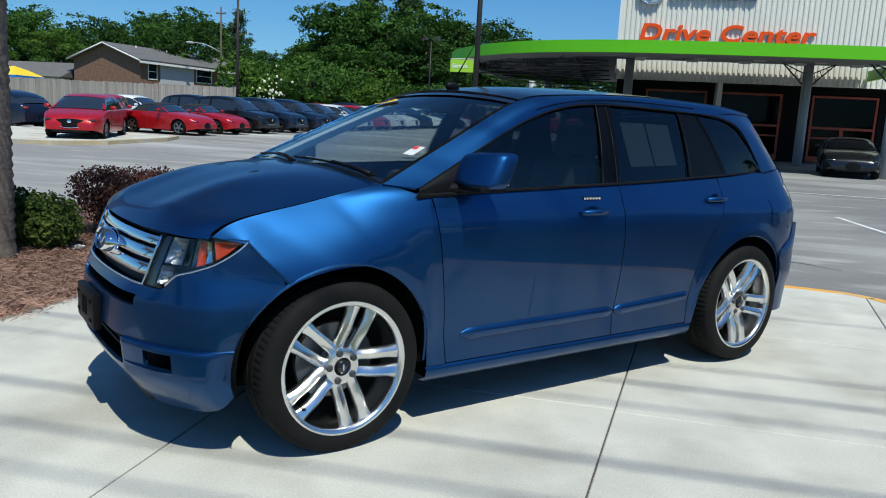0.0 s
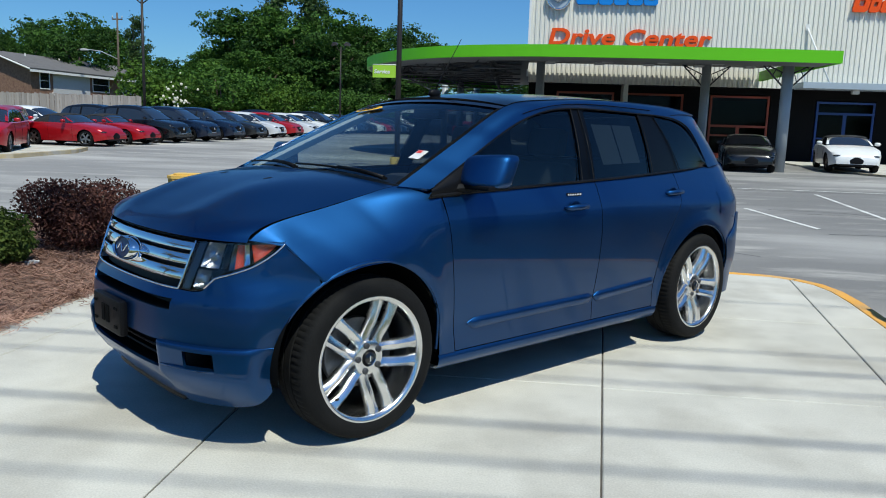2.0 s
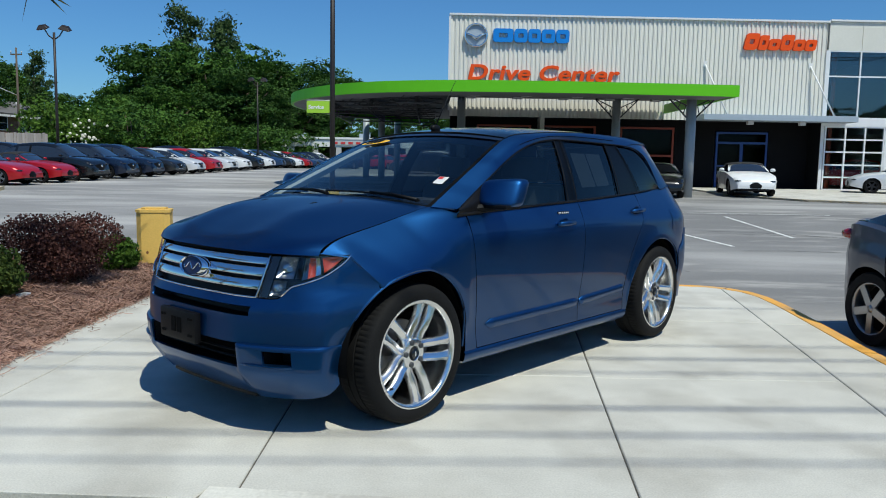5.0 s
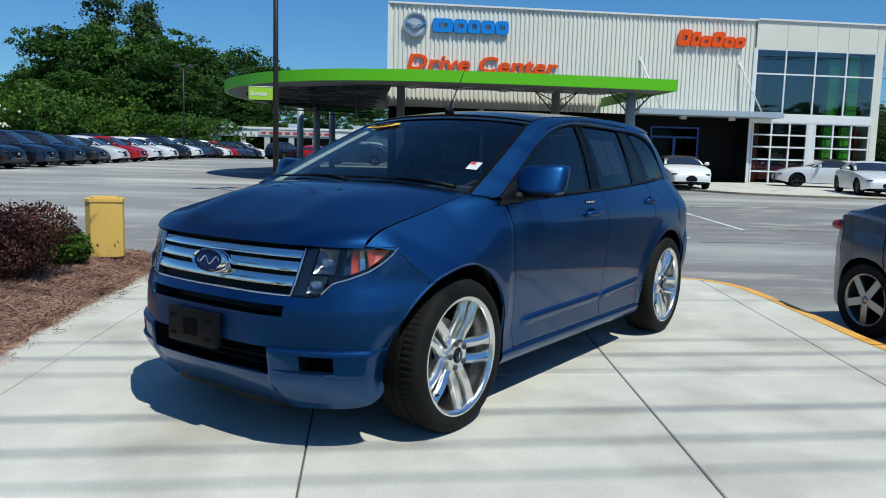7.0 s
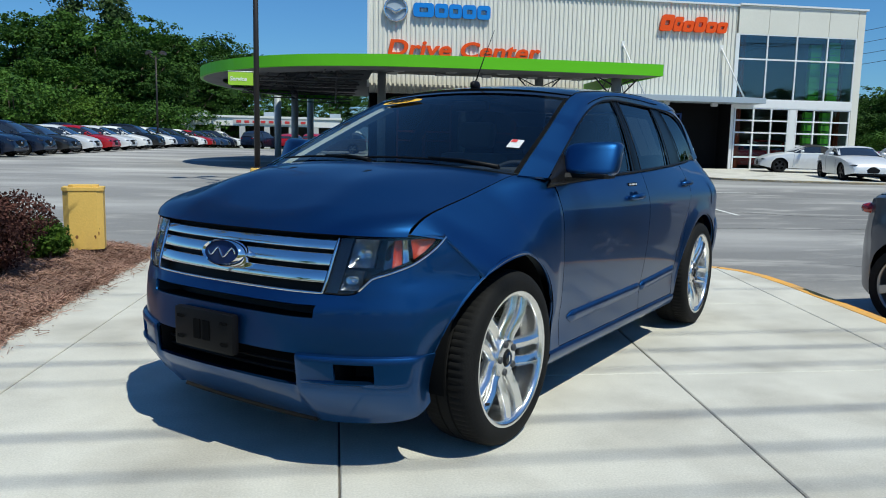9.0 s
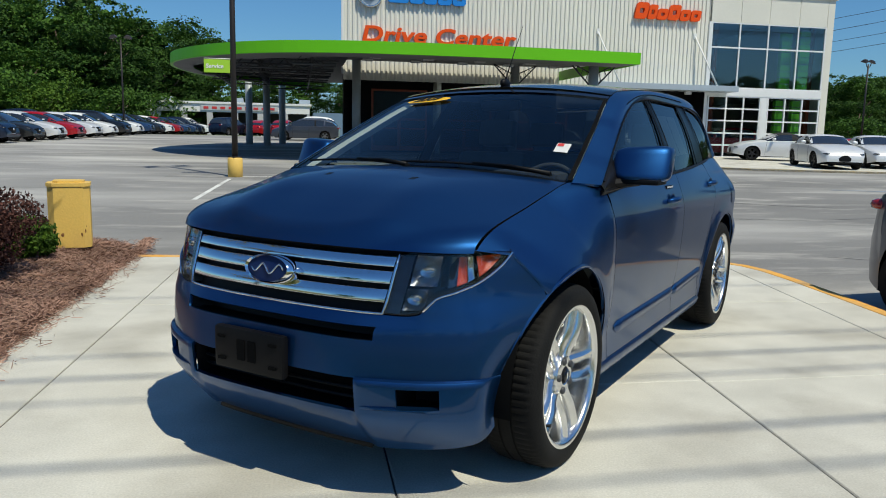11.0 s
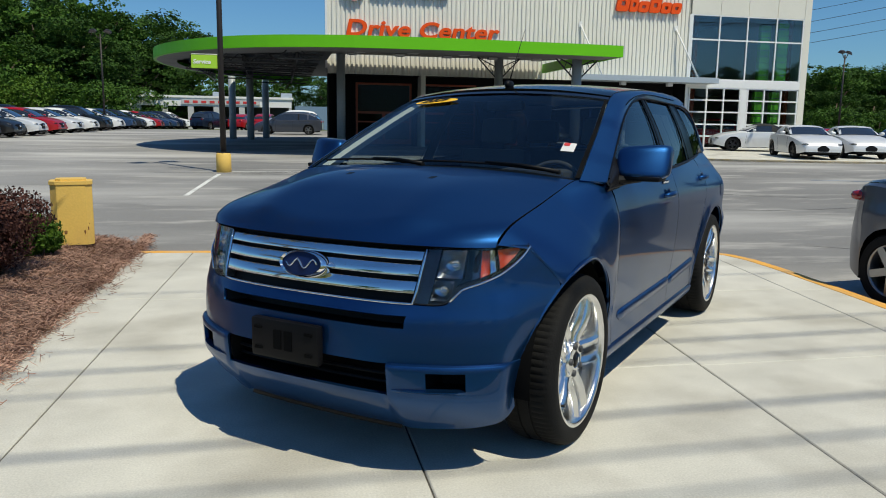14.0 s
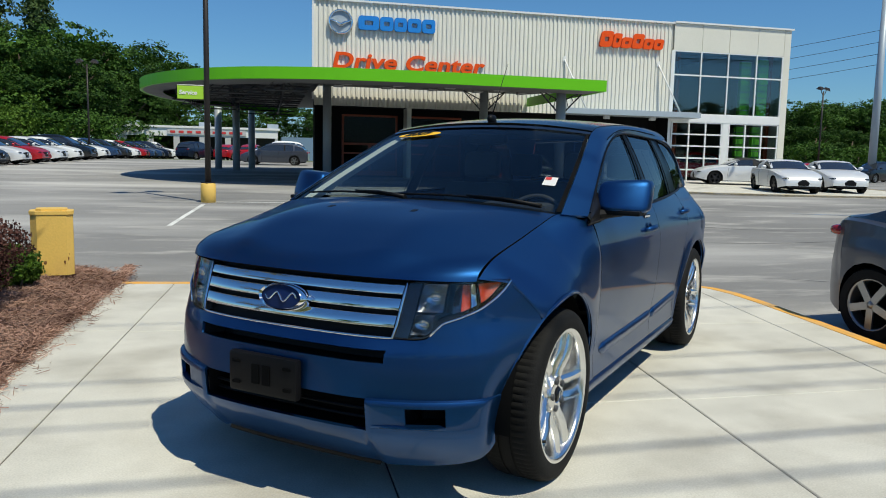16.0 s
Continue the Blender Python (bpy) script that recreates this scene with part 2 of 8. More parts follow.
M_ROOF = mat("shingle_roof", (0.13, 0.125, 0.125), 0.9, var=0.2, scale=2, fine=12, bump=0.3)
M_SIDING = mat("pale_siding", (0.50, 0.50, 0.50), 0.7, var=0.06)
M_BARK = mat("bark", (0.11, 0.085, 0.065), 0.95, var=0.35, scale=6, fine=25, bump=0.8, stretch=(3, 3, 0.6))
M_PALM = mat("palm_trunk", (0.13, 0.105, 0.09), 0.95, var=0.35, scale=9, fine=30, bump=0.8)
M_LEAF = leaf_mat("leaf_green", (0.022, 0.060, 0.010), (0.088, 0.185, 0.026))
M_LEAFD = leaf_mat("leaf_dark", (0.016, 0.046, 0.009), (0.062, 0.135, 0.021))
M_LEAFL = leaf_mat("leaf_light", (0.034, 0.082, 0.010), (0.108, 0.198, 0.024))
M_PINE = leaf_mat("pine_needles", (0.032, 0.062, 0.018), (0.080, 0.130, 0.040), 0.15)
M_BURG = leaf_mat("burgundy_leaf", (0.030, 0.013, 0.013), (0.165, 0.072, 0.055))
M_SHRUB = leaf_mat("shrub_leaf", (0.030, 0.060, 0.012), (0.110, 0.150, 0.030))
M_BLOOM = mat("white_bloom", (0.75, 0.72, 0.62), 0.7, var=0.05)
M_FROND = leaf_mat("palm_frond", (0.08, 0.085, 0.04), (0.20, 0.18, 0.11))
M_TENTY = mat("yellow_canvas", (0.80, 0.55, 0.03), 0.8, var=0.05)
M_TENTB = mat("blue_canvas", (0.03, 0.20, 0.62), 0.8, var=0.05)
M_WIRE = mat("cable_black", (0.02, 0.02, 0.02), 0.7, var=0.1)
M_PANEB = glass_mat("tinted_facade_glass", (0.62, 0.72, 0.76), 0.01, 1.75)
M_PANEC = glass_mat("clear_shop_glass", (0.74, 0.79, 0.80), 0.01, 1.30)
# tint and weak mirroring stand in for the shade on the doors
M_PANED = glass_mat("shaded_bay_glass", (0.25, 0.28, 0.30), 0.02, 1.15)
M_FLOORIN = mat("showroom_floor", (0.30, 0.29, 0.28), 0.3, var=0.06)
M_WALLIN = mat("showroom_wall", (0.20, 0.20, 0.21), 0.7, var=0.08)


# ---- mesh helpers ----
def part(name, bm, material, parent, label="", smooth=False, angle=None):
    """Links a bmesh as one mesh object under a thing or part."""
    me = bpy.data.meshes.new(name)
    if smooth:
        for f in bm.faces:
            f.smooth = True
        if angle:
            for e in bm.edges:
                if len(e.link_faces) == 2 and e.calc_face_angle(0) > radians(angle):
                    e.smooth = False
    bm.to_mesh(me)
    bm.free()
    for k in (material if isinstance(material, (list, tuple)) else [material]):
        me.materials.append(k)
    ob = new(name, me)
    ob.parent = parent
    if label:
        ob["label"] = label
    return ob


def thing(name, label, category, m=None, group="", kind=""):
    ob = new(name)
    ob.empty_display_size = 0.2
    if m is not None:
        ob.matrix_basis = m
    return tagged(ob, label, category, group, kind)


def structure(name, bm, material, label="", smooth=False, angle=None):
    ob = part(name, bm, material, None, label, smooth, angle)
    ob["kind"] = "structure"
    return ob


def box(bm, x0, x1, y0, y1, z0, z1, bev=0.0, mi=0, m=None):
    r = bmesh.ops.create_cube(bm, size=1)
    vs = r["verts"]
    bmesh.ops.scale(bm, vec=(x1 - x0, y1 - y0, z1 - z0), verts=vs)
    bmesh.ops.translate(bm, vec=((x0 + x1) / 2, (y0 + y1) / 2, (z0 + z1) / 2), verts=vs)
    fs = {f for v in vs for f in v.link_faces}
    if bev:
        es = {e for f in fs for e in f.edges}
        rb = bmesh.ops.bevel(bm, geom=list(es), offset=bev, segments=2, affect="EDGES", profile=0.6)
        vs = list({v for f in rb["faces"] for v in f.verts} | {v for v in vs if v.is_valid})
        fs = {f for v in vs for f in v.link_faces}
    for f in fs:
        f.material_index = mi
    if m is not None:
        bmesh.ops.transform(bm, matrix=m, verts=vs)
    return vs


def ring_tube(bm, pts, radii, n=8, cap=True, mi=0, squash=1.0):
    """A tube through points."""
    rings = []
    for i, p in enumerate(pts):
        p = Vector(p)
        a = Vector(pts[max(i - 1, 0)])
        b = Vector(pts[min(i + 1, len(pts) - 1)])
        d = (b - a).normalized()
        ref = Vector((0, 0, 1)) if abs(d.z) < 0.9 else Vector((1, 0, 0))
        u = d.cross(ref).normalized()
        w = u.cross(d)
        r = radii[i] if isinstance(radii, (list, tuple)) else radii
        rings.append([bm.verts.new(p + u * r * math.cos(2 * math.pi * k / n) + w * r * squash * math.sin(2 * math.pi * k / n)) for k in range(n)])
    for a, b in zip(rings, rings[1:]):
        for k in range(n):
            f = bm.faces.new((a[k], a[(k + 1) % n], b[(k + 1) % n], b[k]))
            f.material_index, f.smooth = mi, True
    if cap:
        for r in (rings[0], rings[-1]):
            f = bm.faces.new(r)
            f.material_index = mi
    bmesh.ops.recalc_face_normals(bm, faces=list({f for r in rings for v in r for f in v.link_faces}))
    return rings


def lathe(bm, profile, n=32, axis="Y", center=(0, 0, 0), mi=0, closed=False):
    """Turns a profile of (radius, along) about an axis."""
    rings = []
    for r, h in profile:
        ring = []
        for k in range(n):
            a = 2 * math.pi * k / n
            c, s = r * math.cos(a), r * math.sin(a)
            p = (c, h, s) if axis == "Y" else (c, s, h)
            ring.append(bm.verts.new(Vector(p) + Vector(center)))
        rings.append(ring)
    pairs = list(zip(rings, rings[1:])) + ([(rings[-1], rings[0])] if closed else [])
    for a, b in pairs:
        for k in range(n):
            f = bm.faces.new((a[k], a[(k + 1) % n], b[(k + 1) % n], b[k]))
            f.material_index, f.smooth = mi, True
    bmesh.ops.recalc_face_normals(bm, faces=list({f for r in rings for v in r for f in v.link_faces}))
    return rings


def prism(bm, outline, z0, z1, mi=0):
    """An upright prism over a plan outline; z1 or z0 may be functions of (x, y)."""
    f0 = z0 if callable(z0) else (lambda x, y: z0)
    f1 = z1 if callable(z1) else (lambda x, y: z1)
    lo = [bm.verts.new((x, y, f0(x, y))) for x, y in outline]
    hi = [bm.verts.new((x, y, f1(x, y))) for x, y in outline]
    k = len(outline)
    fs = [bm.faces.new(hi), bm.faces.new(lo[::-1])]
    fs += [bm.faces.new((lo[i], lo[(i + 1) % k], hi[(i + 1) % k], hi[i])) for i in range(k)]
    for f in fs:
        f.material_index = mi
    bmesh.ops.recalc_face_normals(bm, faces=fs)
    return fs


def grid_surface(bm, rows, mi=0, skip=None, smooth=True):
    """Faces between rows of points; skip(i, j) leaves a cell open."""
    vs = [[bm.verts.new(p) for p in r] for r in rows]
    for i in range(len(vs) - 1):
        for j in range(len(vs[0]) - 1):
            if skip and skip(i, j):
                continue
            q = (vs[i][j], vs[i][j + 1], vs[i + 1][j + 1], vs[i + 1][j])
            q = tuple(dict.fromkeys(q))
            f = bm.faces.new(q)
            f.material_index, f.smooth = mi, smooth
    return vs


def loose(vs_faces):
    """A mesh from plain lists, for many small faces."""
    vs, fs = vs_faces
    me = bpy.data.meshes.new("leaves")
    me.from_pydata(vs, [], fs)
    return me


def lerp(a, b, t):
    return a + (b - a) * t


def clamp(v, a=0.0, b=1.0):
    return max(a, min(b, v))


def smooth01(v):
    v = clamp(v)
    return v * v * (3 - 2 * v)


def curve1(points, x):
    """Smooth interpolation through (x, y) points (monotone in x)."""
    if x <= points[0][0]:
        return points[0][1]
    if x >= points[-1][0]:
        return points[-1][1]
    for i in range(len(points) - 1):
        (x0, y0), (x1, y1) = points[i], points[i + 1]
        if x <= x1:
            s0 = (y1 - points[i - 1][1]) / (x1 - points[i - 1][0]) if i else (y1 - y0) / (x1 - x0)
            s1 = (points[i + 2][1] - y0) / (points[i + 2][0] - x0) if i + 2 < len(points) else (y1 - y0) / (x1 - x0)
            h, t = x1 - x0, (x - x0) / (x1 - x0)
            return ((2 * t ** 3 - 3 * t ** 2 + 1) * y0 + (t ** 3 - 2 * t ** 2 + t) * h * s0
                    + (-2 * t ** 3 + 3 * t ** 2) * y1 + (t ** 3 - t ** 2) * h * s1)


def lot_z(x, y):
    """The lot falls gently to the street: its height above the display pad."""
    s = smooth01((14 - x) / 19)
    reach_y = 60 - 33 * smooth01((x - 20) / 8)
    return max(0.0, min(y, reach_y) - 9) * (0.0235 - 0.0025 * s)


# ---- the ground ----
def ground_z(x, y):
    return lot_z(x, y) - 0.13 * (1 - smooth01((y - 9) / 12))


def axis_steps(lo, mid0, mid1, hi, fine, coarse):
    v, out = lo, []
    while v < mid0:
        out.append(v)
        v += coarse
    v = mid0
    while v < mid1:
        out.append(v)
        v += fine
    v = mid1
    while v <= hi:
        out.append(v)
        v += coarse
    return out


bm = bmesh.new()
xs, ys = axis_steps(-600, -45, 75, 675, 3.0, 75), axis_steps(-480, -12, 66, 666, 2.0, 60)
rows = [[(x, y, ground_z(x, y)) for x in xs] for y in ys]
grid_surface(bm, rows, smooth=True)
for f in bm.faces:
    c = f.calc_center_median()
    f.material_index = 0 if (-40 < c.x < 75 and -12 < c.y < 70) else 1
structure("ground", bm, [M_ASPH, M_EARTH], "grey worn asphalt lot with paler patches")


def stroke(bm, pts, width, lift=0.006):
    """A painted band that lies on the lot along a line."""
    pts = [Vector((x, y)) for x, y in pts]
    row_a, row_b = [], []
    fine = []
    for a, b in zip(pts, pts[1:]):
        k = max(1, int((b - a).length / 0.5))
        fine += [a.lerp(b, i / k) for i in range(k)]
    fine.append(pts[-1])
    for i, p in enumerate(fine):
        d = (fine[min(i + 1, len(fine) - 1)] - fine[max(i - 1, 0)]).normalized()
        nrm = Vector((-d.y, d.x)) * width / 2
        for r, q in ((row_a, p + nrm), (row_b, p - nrm)):
            r.append((q.x, q.y, ground_z(q.x, q.y) + lift))
    grid_surface(bm, [row_a, row_b], smooth=False)


LINES = [([(-4.75, 18.9), (-5.05, 14.6)], 0.10), ([(-4.5, 19.6), (9.0, 19.2)], 0.10), ([(5.78, 18.4), (5.5, 14.0)], 0.10),
         ([(-0.5, 19.4), (-0.6, 17.2)], 0.10), ([(3.2, 15.1), (3.7, 12.6)], 0.10)]
for pts, w in LINES:
    bm = bmesh.new()
    stroke(bm, pts, w)
    structure("parking_line", bm, M_LINE, "worn white painted parking line")
for pts in ([(10.5, 17.2), (14.8, 16.2)], [(11.4, 15.4), (15.6, 17.8)], [(13.0, 14.6), (17.2, 17.2)]):
    bm = bmesh.new()
    stroke(bm, pts, 0.10)
    structure("bay_marking", bm, M_BLUELINE, "faded blue accessible bay marking")

bm = bmesh.new()
rng = random.Random(9)
for k in range(9):
    x, y = rng.uniform(-8, 8), rng.uniform(10, 22)
    pts, h = [(x, y)], rng.uniform(-0.5, 0.5)
    for i in range(rng.randint(6, 14)):
        h += rng.uniform(-0.35, 0.35)
        x, y = x + 0.5 * math.cos(h), y + 0.5 * math.sin(h) * 0.6
        pts.append((x, y))
    stroke(bm, pts, 0.022, 0.005)
tagged(part("cracks", bm, M_CRACK, None, "thin dark cracks in the asphalt"), kind="stuff", category="cracks")

# ---- the concrete display pad, slab by slab ----
PAD = [(-4.86, 1.73), (-2.92, 1.62), (-2.89, 1.71), (-1.95, 1.60), (1.20, 1.22), (1.36, 3.0), (1.50, 4.5), (1.64, 5.5), (1.74, 6.3), (1.77, 6.8), (1.72, 7.15), (1.56, 7.42), (1.32, 7.58), (0.95, 7.65), (-1.0, 7.82), (-4.86, 8.28)]


def inset(poly, d):
    """Moves a convex outline inwards."""
    n, out = len(poly), []
    for i in range(n):
        a, b, c = (Vector(poly[(i + k) % n]) for k in (-1, 0, 1))
        e0, e1 = (b - a).normalized(), (c - b).normalized()
        n0, n1 = Vector((-e0.y, e0.x)), Vector((-e1.y, e1.x))
        m = (n0 + n1)
        m = m / max(0.3, m.dot(m) / 2) if m.length else n0
        out.append(tuple(b + m * d * 1.0))
    return out


pad = thing("pavement", "pale concrete display pad of large slabs", "pavement", kind="structure")
bm = bmesh.new()
prism(bm, inset(PAD, 0.02), -0.3, -0.010)
part("joint_bed", bm, M_JOINT, pad, "dark dirt in the joints")
slab_area = inset(PAD, 0.135)
slab_area = [(-4.86 if p[0] < -4.5 else q[0] if q[1] < 1.8 else p[0], q[1] + 0.006 if q[1] < 2.2 else p[1]) for p, q in zip(slab_area, PAD)]
G = 0.0042


def split(poly, a, b):
    """The two sides of an outline cut by the line from a to b, a joint's width apart."""
    d = (Vector(b) - Vector(a)).normalized()
    n = Vector((-d.y, d.x))
    out = []
    for sg in (1, -1):
        keep = []
        for i in range(len(poly)):
            p, q = Vector(poly[i]), Vector(poly[(i + 1) % len(poly)])
            dp, dq = ((p - Vector(a)).dot(n) * sg - G, (q - Vector(a)).dot(n) * sg - G)
            if dp >= 0:
                keep.append(tuple(p))
            if dp * dq < 0:
                keep.append(tuple(p.lerp(q, dp / (dp - dq))))
        out.append(keep)
    return out


bays, rest = [], slab_area
for a, b in (((-4.47, 2.0), (-4.24, 8.0)), ((-2.76, 2.0), (-2.72, 8.0)), ((-1.05, 2.0), (-0.56, 6.5)), ((0.66, 3.0), (1.36, 6.9))):
    left_bay, rest = split(rest, a, b)
    bays.append(left_bay)
bays.append(rest)
for bay, cross in zip(bays, (5.8, 5.73, 3.52, 3.49, 5.35)):
    upper, lower = split(bay, (-2.0, cross), (2.0, cross - 0.04))
    pieces = [lower, upper]
    if cross < 4:
        pieces = [lower, *split(upper, (-2.0, 5.50), (2.0, 5.34))]
    for poly in pieces:
        if len(poly) > 2:
            bm = bmesh.new()
            prism(bm, poly, -0.2, 0.0)
            es = [e for e in bm.edges if all(v.co.z > -0.01 for v in e.verts)]
            bmesh.ops.bevel(bm, geom=es, offset=0.005, segments=1, affect="EDGES")
            part("slab", bm, M_CONC, pad)


def kerb_run(name, pts, width, z1, z0, material, label, closed_in=None, gap=0.006, length=3.0):
    """Kerb stones along a line, the width to the left of its run."""
    k = thing(name, label, "kerb", kind="structure")
    pts = [Vector(p) for p in pts]
    fine = []
    for a, b in zip(pts, pts[1:]):
        m = max(1, int((b - a).length / 0.25))
        fine += [a.lerp(b, i / m) for i in range(m)]
    fine.append(pts[-1])
    prof = [(0.0, z0), (0.0, z1 - 0.02), (0.008, z1 - 0.006), (0.02, z1), (width - 0.004, z1), (width, z1 - 0.004), (width, z0)]
    per = max(2, int(length / 0.25))
    i = 0
    while i < len(fine) - 1:
        seg = fine[i:i + per + 1]
        if len(seg) < 2:
            break
        rows = []
        for j, p in enumerate(seg):
            g = i + j
            d = (fine[min(g + 1, len(fine) - 1)] - fine[max(g - 1, 0)]).normalized()
            nrm = Vector((-d.y, d.x))
            p = p + d * (gap if j == 0 else -gap if j == len(seg) - 1 else 0)
            rows.append([(p.x + nrm.x * o, p.y + nrm.y * o, (ground_z(p.x, p.y) if z0 is None else 0) + z) for o, z in [(a, b if b is not None else -0.2) for a, b in prof]])
        bm = bmesh.new()
        grid_surface(bm, rows, smooth=False)
        bmesh.ops.recalc_face_normals(bm, faces=bm.faces)
        part("kerb_stone", bm, material, k)
        i += per
    return k


kerb_run("kerb", [(1.20, 1.22), (1.36, 3.0), (1.50, 4.5), (1.64, 5.5), (1.74, 6.3), (1.77, 6.8), (1.72, 7.15), (1.56, 7.42), (1.32, 7.58), (0.95, 7.65), (-1.0, 7.82), (-4.86, 8.28)],
         0.13, 0.002, -0.3, M_KERBY, "orange-yellow painted concrete kerb round the display pad")
kerb_run("kerb", [(-2.90, 1.545), (-1.95, 1.434), (1.25, 1.05), (6.0, 0.48)], 0.160, 0.018, -0.3, M_KERB, "pale weathered concrete kerb at the lawn edge")

# ---- the lawn strip and the road behind the viewer ----
bm = bmesh.new()
LAWN = [(-30, -3.2), (20, -3.2), (20, -1.2), (6.0, 0.47), (-2.91, 1.535), (-2.93, 1.61), (-4.9, 1.72), (-30, 1.9)]
prism(bm, LAWN, -0.3, -0.045)
structure("lawn_soil", bm, M_TURF, "dry grassy soil")
bm = bmesh.new()
prism(bm, [(-200, -17.5), (200, -17.5), (200, -3.2), (-200, -3.2)], -0.3, -0.075)
structure("road", bm, M_ROAD, "dark asphalt street along the lawn strip")
rng = random.Random(11)
vs, fs = [], []
for k in range(96000):
    x, y = rng.uniform(-5.6, -1.9), rng.uniform(0.85, 1.42)
    if x < -2.98 and rng.random() < 0.12:
        y = rng.uniform(1.42, 1.60)
    if k >= 26000:
        # thinner turf over the rest of the strip
        x = rng.gauss(-3.0, 4.5)
        y = 1.42 - 0.12 * max(0.0, x + 2.9) - abs(rng.gauss(0, 1.3))
        if y < -3.1 or abs(x + 3) > 14:
            continue
    h, a, w = rng.uniform(0.02, 0.06), rng.uniform(0, 6.28), 0.0028
    dx, dy, lx, ly = w * math.cos(a), w * math.sin(a), rng.uniform(-0.03, 0.03), rng.uniform(-0.03, 0.03)
    b = len(vs)
    vs += [(x - dx, y - dy, -0.047), (x + dx, y + dy, -0.047), (x + lx, y + ly, -0.045 + h)]
    fs.append((b, b + 1, b + 2))
me = loose((vs, fs))
me.materials.append(M_GRASS)
tagged(new("grass", me), "short dry grass at the pad's street edge", "grass", kind="stuff")

# ---- the mulch bed ----
BED = [(-4.85, 1.75), (-4.85, 5.0), (-4.83, 8.27), (-4.95, 8.75), (-5.25, 9.25), (-6.0, 9.55), (-7.6, 9.3), (-8.8, 8.0), (-9.2, 5.0), (-9.0, 1.9)]


def bed_z(x, y):
    d = min(1.0, max(0.0, (-4.85 - x) / 1.0)) * min(1.0, max(0.0, (9.5 - y) / 0.9))
    return 0.012 + 0.09 * smooth01(d) + 0.02 * noise.noise((x * 1.3, y * 1.3, 0))


def inside(poly, x, y):
    c = False
    for i in range(len(poly)):
        (x0, y0), (x1, y1) = poly[i], poly[i - 1]
        if (y0 > y) != (y1 > y) and x < (x1 - x0) * (y - y0) / (y1 - y0) + x0:
            c = not c
    return c


bm = bmesh.new()
gx = [-9.4 + 0.12 * i for i in range(39)]
gy = [1.7 + 0.12 * i for i in range(67)]
grid_surface(bm, [[(x, y, bed_z(x, y)) for x in gx] for y in gy], skip=lambda i, j: not inside(BED, gx[j] + 0.06, gy[i] + 0.06))
bmesh.ops.delete(bm, geom=[v for v in bm.verts if not v.link_faces], context="VERTS")
structure("mulch_bed", bm, M_MULCH, "raised planting bed covered in pine straw")
rng = random.Random(12)
vs, fs = [], []
while len(fs) < 46000:
    x, y = rng.uniform(-7.4, -4.6), rng.uniform(1.8, 9.4)
    if len(fs) > 38000:
        x = -4.90 + abs(rng.gauss(0, 0.055)) + 0.05 * noise.noise((y * 1.7, 0.3, 0))
    elif not inside(BED, x, y) and not (inside(BED, x - 0.22, y) and rng.random() < 0.12):
        continue
    L, a, w = rng.uniform(0.035, 0.10), rng.uniform(0, 6.28), rng.uniform(0.002, 0.0045)
    z = (bed_z(x, y) if inside(BED, x, y) else 0.0) + rng.uniform(0.002, 0.03)
    up = rng.uniform(-0.025, 0.025)
    c, s = math.cos(a) * L / 2, math.sin(a) * L / 2
    b = len(vs)
    vs += [(x - c, y - s, max(0.004, z - up)), (x - c - s * 2 * w / L, y - s + c * 2 * w / L, max(0.006, z - up + w)), (x + c - s * 2 * w / L, y + s + c * 2 * w / L, max(0.006, z + up + w)), (x + c, y + s, max(0.004, z + up))]
    fs.append((b, b + 1, b + 2, b + 3))
me = loose((vs, fs))
me.materials.append(M_STRAW)
tagged(new("pine_straw", me), "loose reddish-brown pine straw mulch", "mulch", kind="stuff")
bm = bmesh.new()
box(bm, -0.042, 0.042, -0.035, 0.035, 0, 0.035, 0.012)
for v in bm.verts:
    v.co += Vector(noise.noise_vector(v.co * 18)) * 0.02
litter = part("paper_scrap", bm, M_WHITE, None)
litter.location = (-5.72, 5.62, 0.10)
tagged(litter, "crumpled white paper scrap lying on the straw", "litter")


# ---- shrubs ----
def leaf_cloud(points_fn, count, size, seed, flat=0.6, outward=1.2):
    """Small folded leaves at scattered places."""
    r = random.Random(seed)
    vs, fs = [], []
    for k in range(count):
        p, out = points_fn(r)
        s = size * r.uniform(0.6, 1.3)
        d = (Vector((r.gauss(0, 1), r.gauss(0, 1), r.gauss(0, 1))) + out * outward).normalized()
        u = d.cross(Vector((r.gauss(0, 1), r.gauss(0, 1), r.gauss(0, 1)))).normalized()
        w = d.cross(u).normalized()
        b = len(vs)
        a0 = p + w * s
        vs += [tuple(p - w * s * 0.9), tuple(p + u * s * flat + d * s * 0.25), tuple(a0), tuple(p - u * s * flat + d * s * 0.25)]
        fs.append((b, b + 1, b + 2, b + 3))
    return vs, fs


